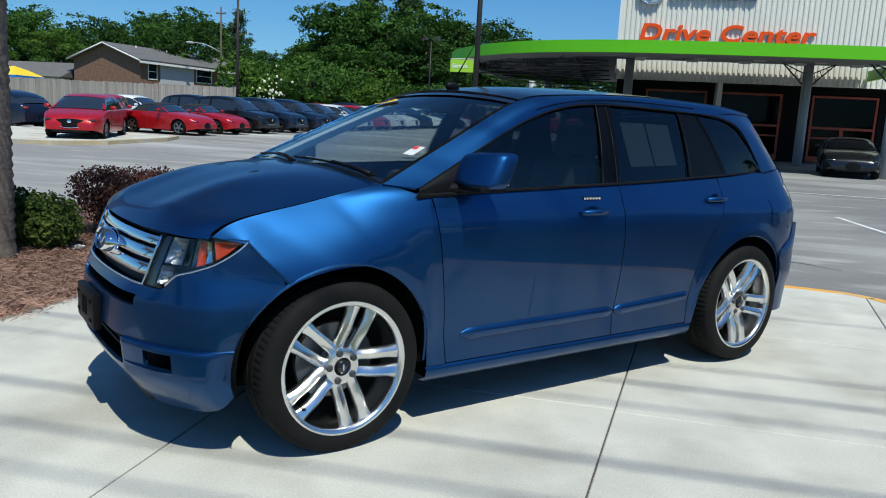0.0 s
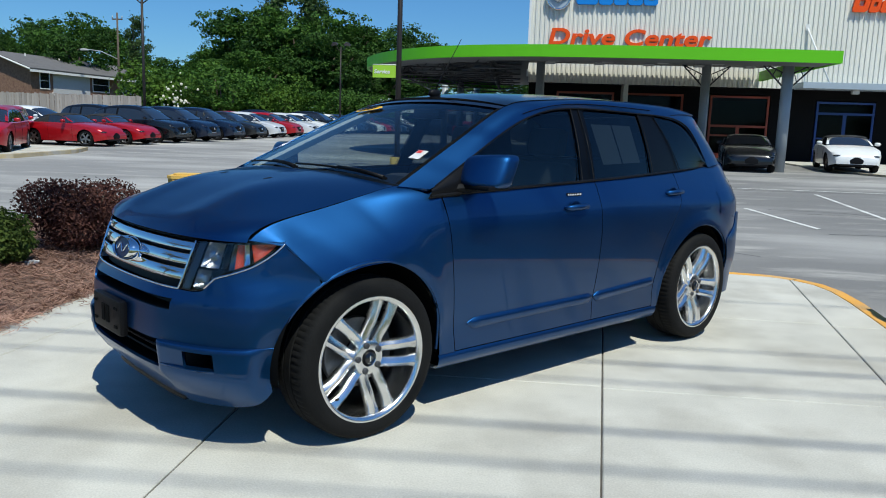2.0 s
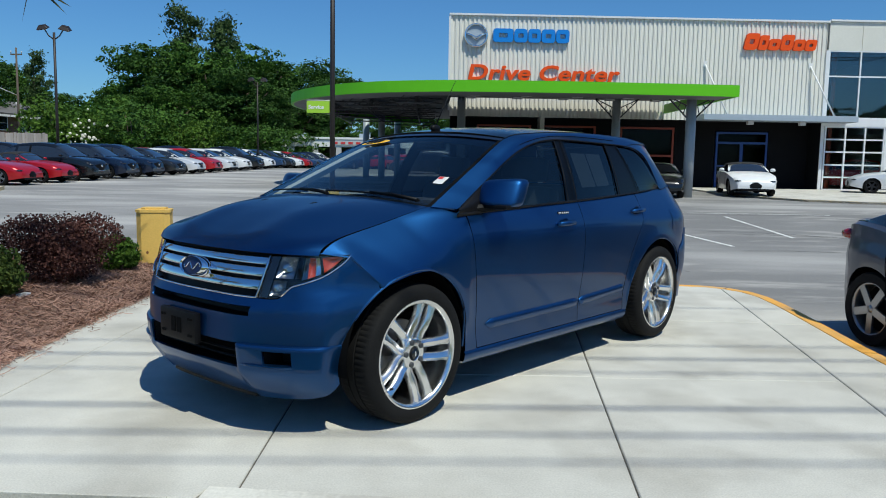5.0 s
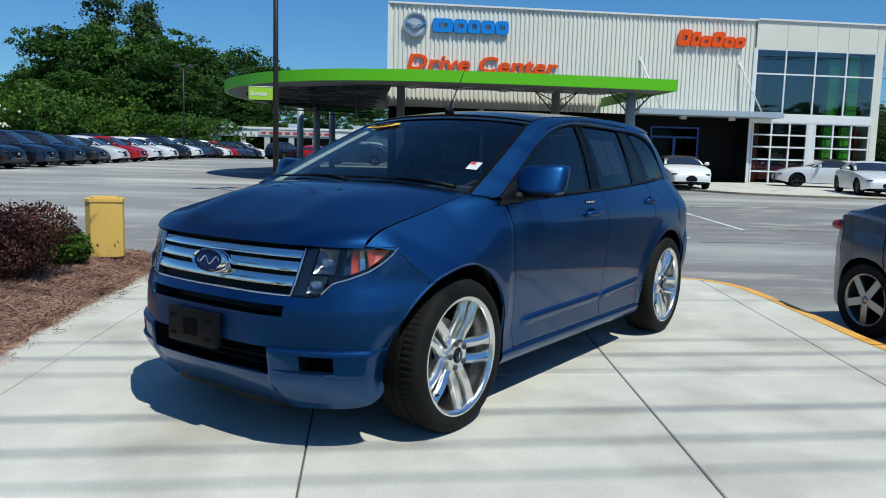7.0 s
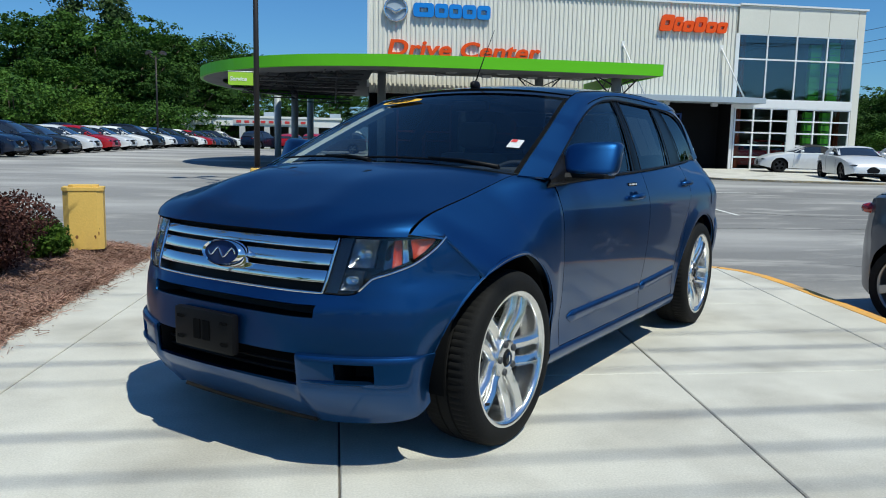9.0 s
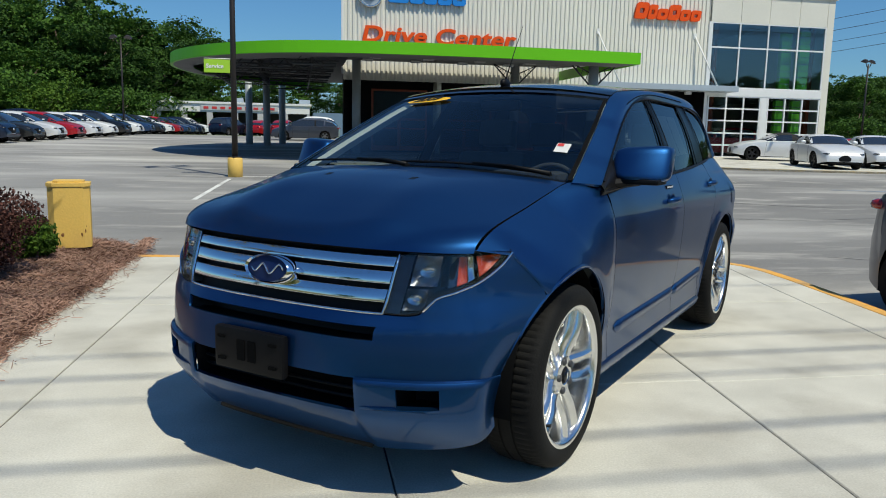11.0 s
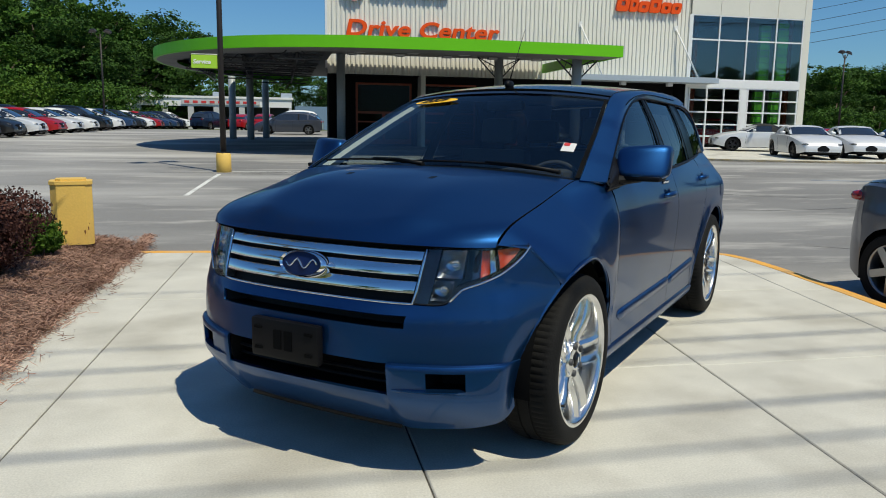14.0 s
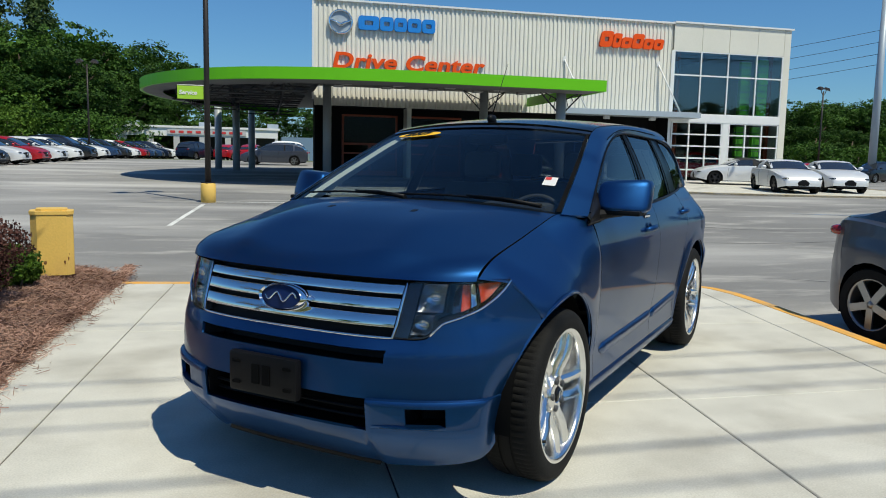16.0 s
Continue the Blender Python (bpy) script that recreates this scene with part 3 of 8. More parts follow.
def shrub(name, label, at, blobs, count, size, leaf, seed, twig=True):
    """A shrub: woody stems, and leaves over lobes."""
    t = thing(name, label, "shrub", Matrix.Translation(at))
    bm = bmesh.new()
    r = random.Random(seed)
    for k in range(9):
        c, rad = blobs[k % len(blobs)]
        e = Vector(c) + Vector((r.uniform(-1, 1) * rad[0] * 0.7, r.uniform(-1, 1) * rad[1] * 0.7, rad[2] * 0.4))
        s0 = Vector((r.uniform(-0.12, 0.12) + c[0] * 0.4, r.uniform(-0.12, 0.12) + c[1] * 0.4, -0.03))
        ring_tube(bm, [s0, s0.lerp(e, 0.5) + Vector((r.uniform(-0.05, 0.05), r.uniform(-0.05, 0.05), 0.05)), e], [0.014, 0.010, 0.004], 5)
    part("woody_base", bm, M_BARK, t)
    wts = [rad[0] * rad[1] + rad[2] for c, rad in blobs]

    def pts(r):
        c, rad = r.choices(blobs, wts)[0]
        d = Vector((r.gauss(0, 1), r.gauss(0, 1), r.gauss(0, 1))).normalized()
        bump = 1 + 0.22 * noise.noise(d * 2.6 + Vector(c) * 3) + r.uniform(-0.30, 0.07)
        p = Vector(c) + Vector((d.x * rad[0], d.y * rad[1], d.z * rad[2])) * bump
        p.z = max(p.z, 0.05)
        return p, d

    me = loose(leaf_cloud(pts, count, size, seed))
    me.materials.append(leaf)
    f = new("foliage", me)
    f.parent = t
    return t


shrub("burgundy_shrub", "clipped burgundy-leaved shrub in the straw bed", (-5.80, 6.55, 0.02),
      [((-0.05, -0.02, 0.24), (0.36, 0.34, 0.20)), ((-0.05, 0.0, 0.53), (0.44, 0.44, 0.25)), ((0.24, 0.15, 0.56), (0.30, 0.32, 0.22)), ((-0.31, -0.08, 0.54), (0.28, 0.34, 0.24)), ((0.08, -0.08, 0.38), (0.36, 0.35, 0.24)), ((0.0, 0.0, 0.47), (0.34, 0.32, 0.20))],
      15500, 0.017, M_BURG, 21)
shrub("green_shrub", "dense dark green shrub in the straw bed", (-6.02, 5.62, 0.08),
      [((-0.06, 0.0, 0.26), (0.31, 0.32, 0.24)), ((-0.36, -0.1, 0.30), (0.36, 0.36, 0.26)), ((0.07, -0.06, 0.20), (0.24, 0.26, 0.18)), ((-0.04, 0.0, 0.24), (0.24, 0.25, 0.2))], 8500, 0.024, M_SHRUB, 22)
shrub("green_shrub", "small yellow-green shrub beside the yellow box", (-5.64, 7.45, 0.08),
      [((0.0, 0.0, 0.22), (0.22, 0.24, 0.20)), ((0.08, 0.12, 0.18), (0.16, 0.18, 0.16))], 2400, 0.026, M_LEAFL, 23)

# ---- palm at the bed's street end ----
palm = thing("palm_tree", "palm with a rough grey-brown trunk and drooping dry fronds", "tree", Matrix.Translation((-5.92, 4.95, 0.05)))
bm = bmesh.new()
rows = []
for i in range(43):
    z = i * 0.085
    for dz, rr in ((0.0, 0.112), (0.055, 0.098)):
        wob = 0.01 * noise.noise((0, 0, z * 2))
        rows.append((rr * (1.12 if z < 0.25 else 1.0) + wob, z + dz - 0.1))
lathe(bm, rows, 18, "Z")
part("trunk", bm, M_PALM, palm)
rngp = random.Random(31)
for k in range(26):
    a, L = 2 * math.pi * k / 26 + rngp.uniform(-0.1, 0.1), rngp.uniform(1.4, 2.0)
    droop = rngp.uniform(-0.2, 0.6) if k % 2 else rngp.uniform(0.6, 1.15)
    base = Vector((0, 0, 3.50))
    spine = []
    for i in range(9):
        t = i / 8
        spine.append(base + Vector((math.cos(a) * L * t * (1 - 0.25 * t * droop / 2), math.sin(a) * L * t * (1 - 0.25 * t * droop / 2), 0.7 * t - droop * 1.15 * t * t)))
    bm = bmesh.new()
    ring_tube(bm, spine, [0.02 - 0.0018 * i for i in range(9)], 5)
    for i in range(3, 9):
        for s in (-1, 1):
            for q in range(4):
                p = spine[i].lerp(spine[i - 1], q / 4)
                side = Vector((-math.sin(a), math.cos(a), 0)) * s
                tip = p + side * rngp.uniform(0.3, 0.5) * (1.1 - i / 14) + Vector((math.cos(a) * 0.25, math.sin(a) * 0.25, -rngp.uniform(0.1, 0.35)))
                v = [bm.verts.new(p + Vector((0, 0, 0.01))), bm.verts.new(p.lerp(tip, 0.5) + Vector((0, 0, 0.03))), bm.verts.new(tip), bm.verts.new(p.lerp(tip, 0.5) - Vector((0, 0, 0.012)))]
                bm.faces.new(v)
    part("frond", bm, M_FROND, palm)

# a dead leaf stalk hanging beside the trunk
bm = bmesh.new()
ring_tube(bm, [(0.05, 0.04, 3.12), (0.15, 0.12, 3.02), (0.20, 0.16, 2.80), (0.24, 0.19, 2.58), (0.27, 0.22, 2.46)], [0.030, 0.036, 0.034, 0.045, 0.030], 7)
part("dead_stalk", bm, M_PALM, palm, "dry brown hanging stalk")

# ---- yellow metal box ----
ybox = thing("utility_box", "yellow painted metal box with chamfered corners and rusty foot", "utility box", Matrix.Translation((-5.49, 8.36, 0.09)) @ pose(0, 0, 0, 0, 0, 12) @ Matrix.Scale(0.87, 4))


def chamfer_rect(w, d, c):
    return [(-w + c, -d), (w - c, -d), (w, -d + c), (w, d - c), (w - c, d), (-w + c, d), (-w, d - c), (-w, -d + c)]


bm = bmesh.new()
prism(bm, chamfer_rect(0.23, 0.23, 0.07), 0.0, 0.74)
part("body", bm, M_POLEY, ybox)
bm = bmesh.new()
prism(bm, chamfer_rect(0.24, 0.24, 0.07), 0.735, 0.775)
prism(bm, chamfer_rect(0.17, 0.17, 0.06), 0.775, 0.80)
part("lid", bm, M_POLEY, ybox)
for p, r in (((0.16, -0.222, 0.20), 0.020), ((0.13, -0.234, 0.16), 0.014), ((-0.08, -0.232, 0.16), 0.017), ((0.17, -0.21, 0.25), 0.013)):
    bm = bmesh.new()
    bmesh.ops.create_icosphere(bm, subdivisions=2, radius=r, matrix=Matrix.Translation(p) @ Matrix.Diagonal((1, 0.12, 1.5, 1)))
    for v in bm.verts:
        v.co += Vector(noise.noise_vector(v.co * 40)) * 0.008
    part("rust_spot", bm, M_RUST, ybox, "flaking rust spot")

# ---- lamp posts ----
def text_mesh(text, size, extrude, shear=0.0, weight=0.0, spacing=1.0):
    cu = bpy.data.curves.new("lettering", "FONT")
    cu.body, cu.size, cu.extrude, cu.shear, cu.offset, cu.space_character = text, size, extrude, shear, weight, spacing
    cu.align_x = "LEFT"
    ob = new("lettering", cu)
    bpy.context.view_layer.update()
    me = bpy.data.meshes.new_from_object(ob.evaluated_get(bpy.context.evaluated_depsgraph_get()))
    bpy.data.objects.remove(ob)
    bpy.data.curves.remove(cu)
    return me


def lamp_post(at, height, label, base=None, heads=2, turn=0.0, radius=0.075, head_scale=1.0):
    t = thing("street_lamp", label, "lamp post", Matrix.Translation(at) @ pose(0, 0, 0, 0, 0, turn))
    bm = bmesh.new()
    ring_tube(bm, [(0, 0, 0), (0, 0, height * 0.5), (0, 0, height)], [radius, radius * 0.9, radius * 0.78], 12)
    part("pole", bm, M_POLE, t)
    if base:
        bm = bmesh.new()
        lathe(bm, [(0.0, -0.2), (base[0], -0.2), (base[0], base[1] - 0.03), (base[0] - 0.03, base[1]), (0.0, base[1])], 24, "Z")
        part("base", bm, M_POLEY, t, "yellow painted concrete base")
        bm = bmesh.new()
        box(bm, -0.13, 0.13, -0.13, 0.13, base[1], base[1] + 0.03, 0.005)
        part("base_plate", bm, M_POLE, t)
    for k in range(heads):
        s = 1 if k else -1
        bm = bmesh.new()
        ring_tube(bm, [(0, 0, height - 0.35), (s * 0.25, 0, height - 0.15), (s * 0.42, 0, height + 0.15)], 0.03, 8)
        arm = part("arm", bm, M_POLE, t)
        bm = bmesh.new()
        vs = box(bm, -0.26, 0.26, -0.22, 0.22, -0.09, 0.11, 0.03)
        for v in bm.verts:
            if v.co.z > 0.05:
                v.co.x, v.co.y = v.co.x * 0.6, v.co.y * 0.6
        bmesh.ops.transform(bm, matrix=Matrix.Translation((s * 0.5, 0, height + 0.22)) @ pose(0, 0, 0, 18, s * 12, 0) @ Matrix.Scale(head_scale, 4), verts=bm.verts)
        part("lamp_head", bm, M_POLE, arm)
        bm = bmesh.new()
        box(bm, -0.2, 0.2, -0.16, 0.16, -0.105, -0.092)
        bmesh.ops.transform(bm, matrix=Matrix.Translation((s * 0.5, 0, height + 0.22)) @ pose(0, 0, 0, 18, s * 12, 0) @ Matrix.Scale(head_scale, 4), verts=bm.verts)
        part("lens", bm, M_SIDING, arm)
    return t


near_post = lamp_post((-4.68, 19.6, ground_z(-4.68, 19.6)), 7.4, "dark bronze lamp post on a yellow base with green sign", (0.185, 0.48), 2, 40)
bm = bmesh.new()
ring_tube(bm, [(0, 0, 2.90), (-0.70, 0, 2.90)], 0.010, 8)
arm = part("sign_arm", bm, M_WHITE, near_post)
arm.matrix_basis = pose(0, 0, 0, 0, 0, -40)
bm = bmesh.new()
box(bm, -0.70, -0.08, -0.012, 0.012, 2.56, 2.88, 0.004)
plate = part("sign_panel", bm, M_SIGNG, arm, "lime green panel with white lettering")
me = text_mesh("Service", 0.145, 0.004, 0.15, 0.004)
me.materials.append(M_WHITE)
wrd = new("lettering", me)
wrd.parent = arm
wrd.matrix_basis = pose(-0.66, -0.017, 2.67, 90, 0, 0)
lamp_post((-20.1, 36.0, ground_z(-20.1, 36)), 6.9, "dark lamp post with twin heads behind the parked row", None, 2, 10)
lamp_post((-15.4, 58.0, ground_z(-15.4, 58)), 6.6, "dark lamp post with twin heads before the trees", None, 2, 0, 0.07)
lamp_post((42.3, 55.0, ground_z(42, 55)), 7.45, "dark lamp post with twin heads beyond the showroom", None, 2, 20)

# ---- the showroom building ----
WY = 34.0
bldg = thing("dealership_building", "two-storey car showroom with ribbed cream cladding over a black base", "building")
FZ = 0.66


def bpart(name, material, *boxes, parent=None, label="", bev=0.0):
    bm = bmesh.new()
    for b in boxes:
        box(bm, *b, bev)
    return part(name, bm, material, parent or bldg, label)


# ribbed cladding sheets, each about three metres wide
def ribbed_sheet(x0, x1, z0, z1, pitch=0.2, depth=0.045):
    bm = bmesh.new()
    n = max(1, round((x1 - x0) / pitch))
    p = (x1 - x0) / n
    prof = []
    for i in range(n):
        a = x0 + i * p
        prof += [(a, 0.0), (a + 0.42 * p, 0.0), (a + 0.52 * p, depth), (a + 0.90 * p, depth)]
    prof.append((x1, 0.0))
    lo = [bm.verts.new((x, WY - 0.0 + d, z0)) for x, d in prof]
    hi = [bm.verts.new((x, WY - 0.0 + d, z1)) for x, d in prof]
    for i in range(len(prof) - 1):
        bm.faces.new((lo[i], lo[i + 1], hi[i + 1], hi[i]))
    return part("cladding_sheet", bm, M_CLAD, bldg)


for i in range(6):
    a = -1.15 + i * (17.35 / 6)
    ribbed_sheet(a, a + 17.35 / 6, 3.75, 8.28)
bpart("wall", M_PANEL, (-1.12, 16.25, WY + 0.06, WY + 0.26, 3.76, 8.25), (3.1, 3.3, WY + 0.26, 58, FZ - 0.5, 8.2), (-1.12, 3.1, WY + 0.26, WY + 0.5, 3.95, 8.25), (22.66, 22.86, WY + 0.25, 58, FZ - 0.5, 8.3), (3.3, 22.66, 57.8, 58.0, FZ - 0.5, 8.25), label="cream wall panels")
bpart("roof", M_ROOF, (3.3, 22.64, WY + 0.28, 57.8, 7.7, 7.85))
bpart("coping", M_TRIMW, (-1.22, 16.27, WY - 0.08, WY + 0.3, 8.28, 8.36), (16.3, 22.96, WY - 0.1, WY + 0.3, 8.34, 8.42), (3.05, 3.35, WY + 0.3, 58, 8.21, 8.30), (22.62, 22.96, WY + 0.3, 58, 8.3, 8.42))
bpart("corner_trim", M_TRIMW, (-1.24, -1.15, WY - 0.05, WY + 0.1, 4.0, 8.28))
# recessed black ground floor, its shade put into the wall, frame and glass colours
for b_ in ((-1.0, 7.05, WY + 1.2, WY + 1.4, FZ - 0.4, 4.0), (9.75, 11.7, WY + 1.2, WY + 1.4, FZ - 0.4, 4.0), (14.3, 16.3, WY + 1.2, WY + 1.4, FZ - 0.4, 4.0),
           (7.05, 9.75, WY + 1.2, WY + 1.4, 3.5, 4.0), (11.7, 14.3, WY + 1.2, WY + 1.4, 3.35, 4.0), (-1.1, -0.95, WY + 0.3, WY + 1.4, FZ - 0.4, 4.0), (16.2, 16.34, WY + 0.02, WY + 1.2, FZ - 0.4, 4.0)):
    bpart("lower_wall", M_BLACKW, b_, label="near-black recessed wall, darkened for the shade in the recess")
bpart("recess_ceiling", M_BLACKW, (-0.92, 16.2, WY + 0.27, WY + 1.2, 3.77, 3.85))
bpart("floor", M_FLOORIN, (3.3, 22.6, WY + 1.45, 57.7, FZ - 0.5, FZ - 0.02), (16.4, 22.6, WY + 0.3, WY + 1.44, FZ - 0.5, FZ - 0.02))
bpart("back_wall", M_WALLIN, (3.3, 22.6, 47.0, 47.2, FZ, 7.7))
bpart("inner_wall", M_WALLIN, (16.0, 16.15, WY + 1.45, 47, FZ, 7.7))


def glazed_door(x0, x1, z1, y, frame, mid=True, transom=None, name="door", label=""):
    d = thing(name, label, "")
    d.parent = bldg
    w = 0.09
    rails = [(x0, x0 + w, y - 0.06, y + 0.06, FZ - 0.02, z1), (x1 - w, x1, y - 0.06, y + 0.06, FZ - 0.02, z1), (x0, x1, y - 0.061, y + 0.061, z1 - w, z1 + 0.001)]
    if mid:
        c = (x0 + x1) / 2
        rails.append((c - 0.07, c + 0.07, y - 0.05, y + 0.05, FZ, (transom or z1) - 0.01))
    if transom:
        rails.append((x0 + 0.01, x1 - 0.01, y - 0.059, y + 0.059, transom - 0.05, transom + 0.05))
    rails.append((x0 + w, x1 - w, y - 0.05, y + 0.05, FZ - 0.01, FZ + 0.22))
    rails.append((x0 + w, x1 - w, y - 0.045, y + 0.045, FZ + 0.98, FZ + 1.05))
    bpart("frame", frame, *rails, parent=d)
    bpart("pane", M_PANED, (x0 + w, x1 - w, y - 0.006, y + 0.006, FZ + 0.05, z1 - w), parent=d)
    return d


glazed_door(11.75, 14.25, 3.30, WY + 1.22, M_BLUEF, True, 2.78, "double_door", "glazed double entrance door in a dark blue frame")
glazed_door(7.10, 9.70, 3.45, WY + 1.22, M_REDF, True, 2.1, "double_door", "glazed double door in an orange-red frame")
for x in (0.2, 3.3):
    glazed_door(x, x + 2.6, 3.45, WY + 1.17, M_REDF, True, 2.1, "service_window", "dark glazed service bay in an orange-red frame")

# the glass corner
bpart("upper_panel", M_PANEL, (16.3, 17.83, WY - 0.02, WY + 0.2, 7.04, 8.33), (17.85, 19.35, WY - 0.02, WY + 0.2, 7.04, 8.33), (19.37, 20.96, WY - 0.02, WY + 0.2, 7.04, 8.33), (20.98, 22.48, WY - 0.02, WY + 0.2, 7.04, 8.33),
      (22.5, 22.86, WY - 0.02, WY + 0.2, FZ - 0.4, 8.33), label="flat cream wall panels")
bpart("band", M_TRIMW, (16.3, 22.50, WY - 0.04, WY + 0.2, 3.58, 3.95), (16.2, 16.34, WY - 0.03, WY + 0.02, FZ - 0.3, 7.04))


def window(name, xs, zs, y, bar, frame, pane, label):
    w = thing(name, label, "")
    w.parent = bldg
    rails = [(x - bar / 2, x + bar / 2, y - 0.05, y + 0.05, zs[0], zs[-1]) for x in xs]
    rails += [(xs[0], xs[-1], y - 0.045, y + 0.045, z - bar / 2, z + bar / 2) for z in zs]
    bpart("frame", frame, *rails, parent=w)
    for x0, x1 in zip(xs, xs[1:]):
        for z0, z1 in zip(zs, zs[1:]):
            bpart("pane", pane, (x0 + bar / 2, x1 - bar / 2, y - 0.004, y + 0.004, z0 + bar / 2, z1 - bar / 2), parent=w)
    return w


window("window", [16.36, 17.84, 19.36, 20.97, 22.46], [3.97, 5.87, 7.02], WY + 0.03, 0.07, M_TRIMW, M_PANEB, "large two-row showroom window in pale metal frames")
window("overhead_door", [16.42, 17.37, 18.30, 19.2], [FZ - 0.02, 1.22, 1.80, 2.40, 2.98, 3.56], WY + 0.03, 0.07, M_TRIMW, M_PANEC, "glazed sectional overhead door in white frames")
window("overhead_door", [19.62, 20.55, 21.5, 22.44], [FZ - 0.02, 1.22, 1.80, 2.40, 2.98, 3.56], WY + 0.03, 0.07, M_TRIMW, M_PANEC, "glazed sectional overhead door in white frames")
bpart("door_post", M_TRIMW, (19.22, 19.60, WY - 0.02, WY + 0.1, FZ - 0.3, 3.58))
# lime and red displays inside the glass corner
for x, z0, z1 in ((20.26, 0.7, 3.5), (21.20, 0.7, 3.5), (20.34, 4.0, 6.75), (21.34, 4.0, 6.9)):
    d = thing("display_rack", "lime green slatted display tower inside the showroom", "display", group="lime display towers")
    for k in range(9):
        h = (z1 - z0) / 9
        bpart("slat", M_LIMEIN, (x, x + 0.55, WY + 0.30, WY + 0.55, z0 + k * h, z0 + (k + 0.86) * h), parent=d)
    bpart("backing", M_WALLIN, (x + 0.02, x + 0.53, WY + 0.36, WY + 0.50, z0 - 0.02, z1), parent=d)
    d.location.z = 0.0
for x in (16.95, 22.25):
    bpart("inner_column", M_REDF, (x - 0.1, x + 0.1, WY + 0.6, WY + 0.8, FZ - 0.02, 7.5), label="dark red inside column")
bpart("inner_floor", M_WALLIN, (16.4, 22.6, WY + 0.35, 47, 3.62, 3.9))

# awning on tie rods
awn = thing("awning", "flat grey metal awning hung on white tie rods", "awning")
bpart("slab", M_GREYM, (10.3, 17.35, WY - 1.05, WY - 0.002, 3.72, 3.98), parent=awn, bev=0.01)
for x in (10.85, 15.75):
    bm = bmesh.new()
    ring_tube(bm, [(x - 0.25, WY - 0.01, 6.3), (x + 0.55, WY - 0.92, 3.97)], 0.035, 8)
    part("tie_rod", bm, M_WHITE, awn)
    bm = bmesh.new()
    box(bm, x - 0.33, x - 0.17, WY - 0.03, WY - 0.005, 6.2, 6.45)
    part("plate", bm, M_WHITE, awn)
for x in (12.6, 15.0):
    bm = bmesh.new()
    box(bm, x - 0.14, x + 0.14, WY - 0.7, WY - 0.5, 3.55, 3.72, 0.02)
    part("downlight", bm, M_SIDING, awn)

# ---- signs ----
sgn = thing("wall_sign", "raised orange letters reading Drive Center", "sign")
WORD = "Drive Center"


def reach(text):
    return max(v.co.x for v in text_mesh(text, 1.02, 0.0, 0.0, 0.0).vertices)


full = reach(WORD)
for i, ch in enumerate(WORD):
    if ch == " ":
        continue
    me = text_mesh(ch, 0.95, 0.05, 0.16, 0.022)
    me.materials.append(M_ORANGE)
    o = new("letter", me)
    o.parent = sgn
    off = (reach(WORD[:i] + "I") - reach("I")) * 6.95 / full
    o.matrix_basis = Matrix.Translation((-0.40 + off, WY - 0.062, 5.42)) @ pose(0, 0, 0, 90, 0, 0) @ Matrix.Diagonal((6.95 / full * 1.06, 1.0, 1, 1))


def stadium(w, h, c, n=6):
    """An outline of a block with rounded corners, from its lower left corner."""
    out = []
    for cx, cz, a0 in ((w - c, c, -90), (w - c, h - c, 0), (c, h - c, 90), (c, c, 180)):
        out += [(cx + c * math.cos(radians(a0 + 90 * k / n)), cz + c * math.sin(radians(a0 + 90 * k / n))) for k in range(n + 1)]
    return out


def blob_word(name, label, x0, z0, widths, heights, gap, material, slant, slot):
    """A maker's word drawn as plain rounded blocks, each with one slot, in its colour."""
    t = thing(name, label, "sign")
    x = x0
    for w, h in zip(widths, heights):
        bm = bmesh.new()
        outer = stadium(w, h, min(w, h) * 0.22)
        inner = [(w / 2 + (px - w / 2) * slot[0], h / 2 + (pz - h / 2) * slot[1]) for px, pz in outer]
        rows = []
        for ring, d in ((inner, 0.0), (inner, 0.12), (outer, 0.12), (outer, 0.0), (inner, 0.0)):
            rows.append([(x + px + pz * slant, WY - 0.03 - d, z0 + pz) for px, pz in ring + ring[:1]])
        grid_surface(bm, rows, smooth=False)
        bmesh.ops.recalc_face_normals(bm, faces=bm.faces)
        part("block", bm, material, t)
        x += w + gap
    return t


blob_word("maker_sign", "raised blue block shapes of a maker's sign", 0.78, 7.10, (0.92, 0.60, 0.56, 0.62, 0.60), (0.60,) * 5, 0.045, M_BLUEL, 0.0, (0.42, 0.34))
blob_word("dealer_sign", "raised orange slanted shapes of a dealer's sign", 12.28, 6.98, (0.62, 0.42, 0.52, 0.56, 0.50, 0.50), (0.74, 0.66, 0.50, 0.70, 0.50, 0.50), 0.04, M_ORANGE, 0.2, (0.36, 0.30))
emb = thing("emblem", "round chrome emblem on the cladding", "sign")
bm = bmesh.new()
lathe(bm, [(0.54, 0.0), (0.54, -0.10), (0.50, -0.15), (0.45, -0.10), (0.45, -0.03)], 40, "Y")
bmesh.ops.transform(bm, matrix=Matrix.Translation((0.0, WY - 0.05, 7.38)), verts=bm.verts)
part("ring", bm, M_CHROME, emb, smooth=True)
bm = bmesh.new()
lathe(bm, [(0.45, -0.04), (0.0, -0.05)], 40, "Y")
bmesh.ops.transform(bm, matrix=Matrix.Translation((0.0, WY - 0.05, 7.38)), verts=bm.verts)
part("disc", bm, M_GREYM, emb)
for s in (-1, 1):
    bm = bmesh.new()
    ring_tube(bm, [(0, WY - 0.14, 7.22), (s * 0.2, WY - 0.14, 7.36), (s * 0.46, WY - 0.14, 7.46)], [0.09, 0.07, 0.03], 8)
    part("bar", bm, M_CHROME, emb)

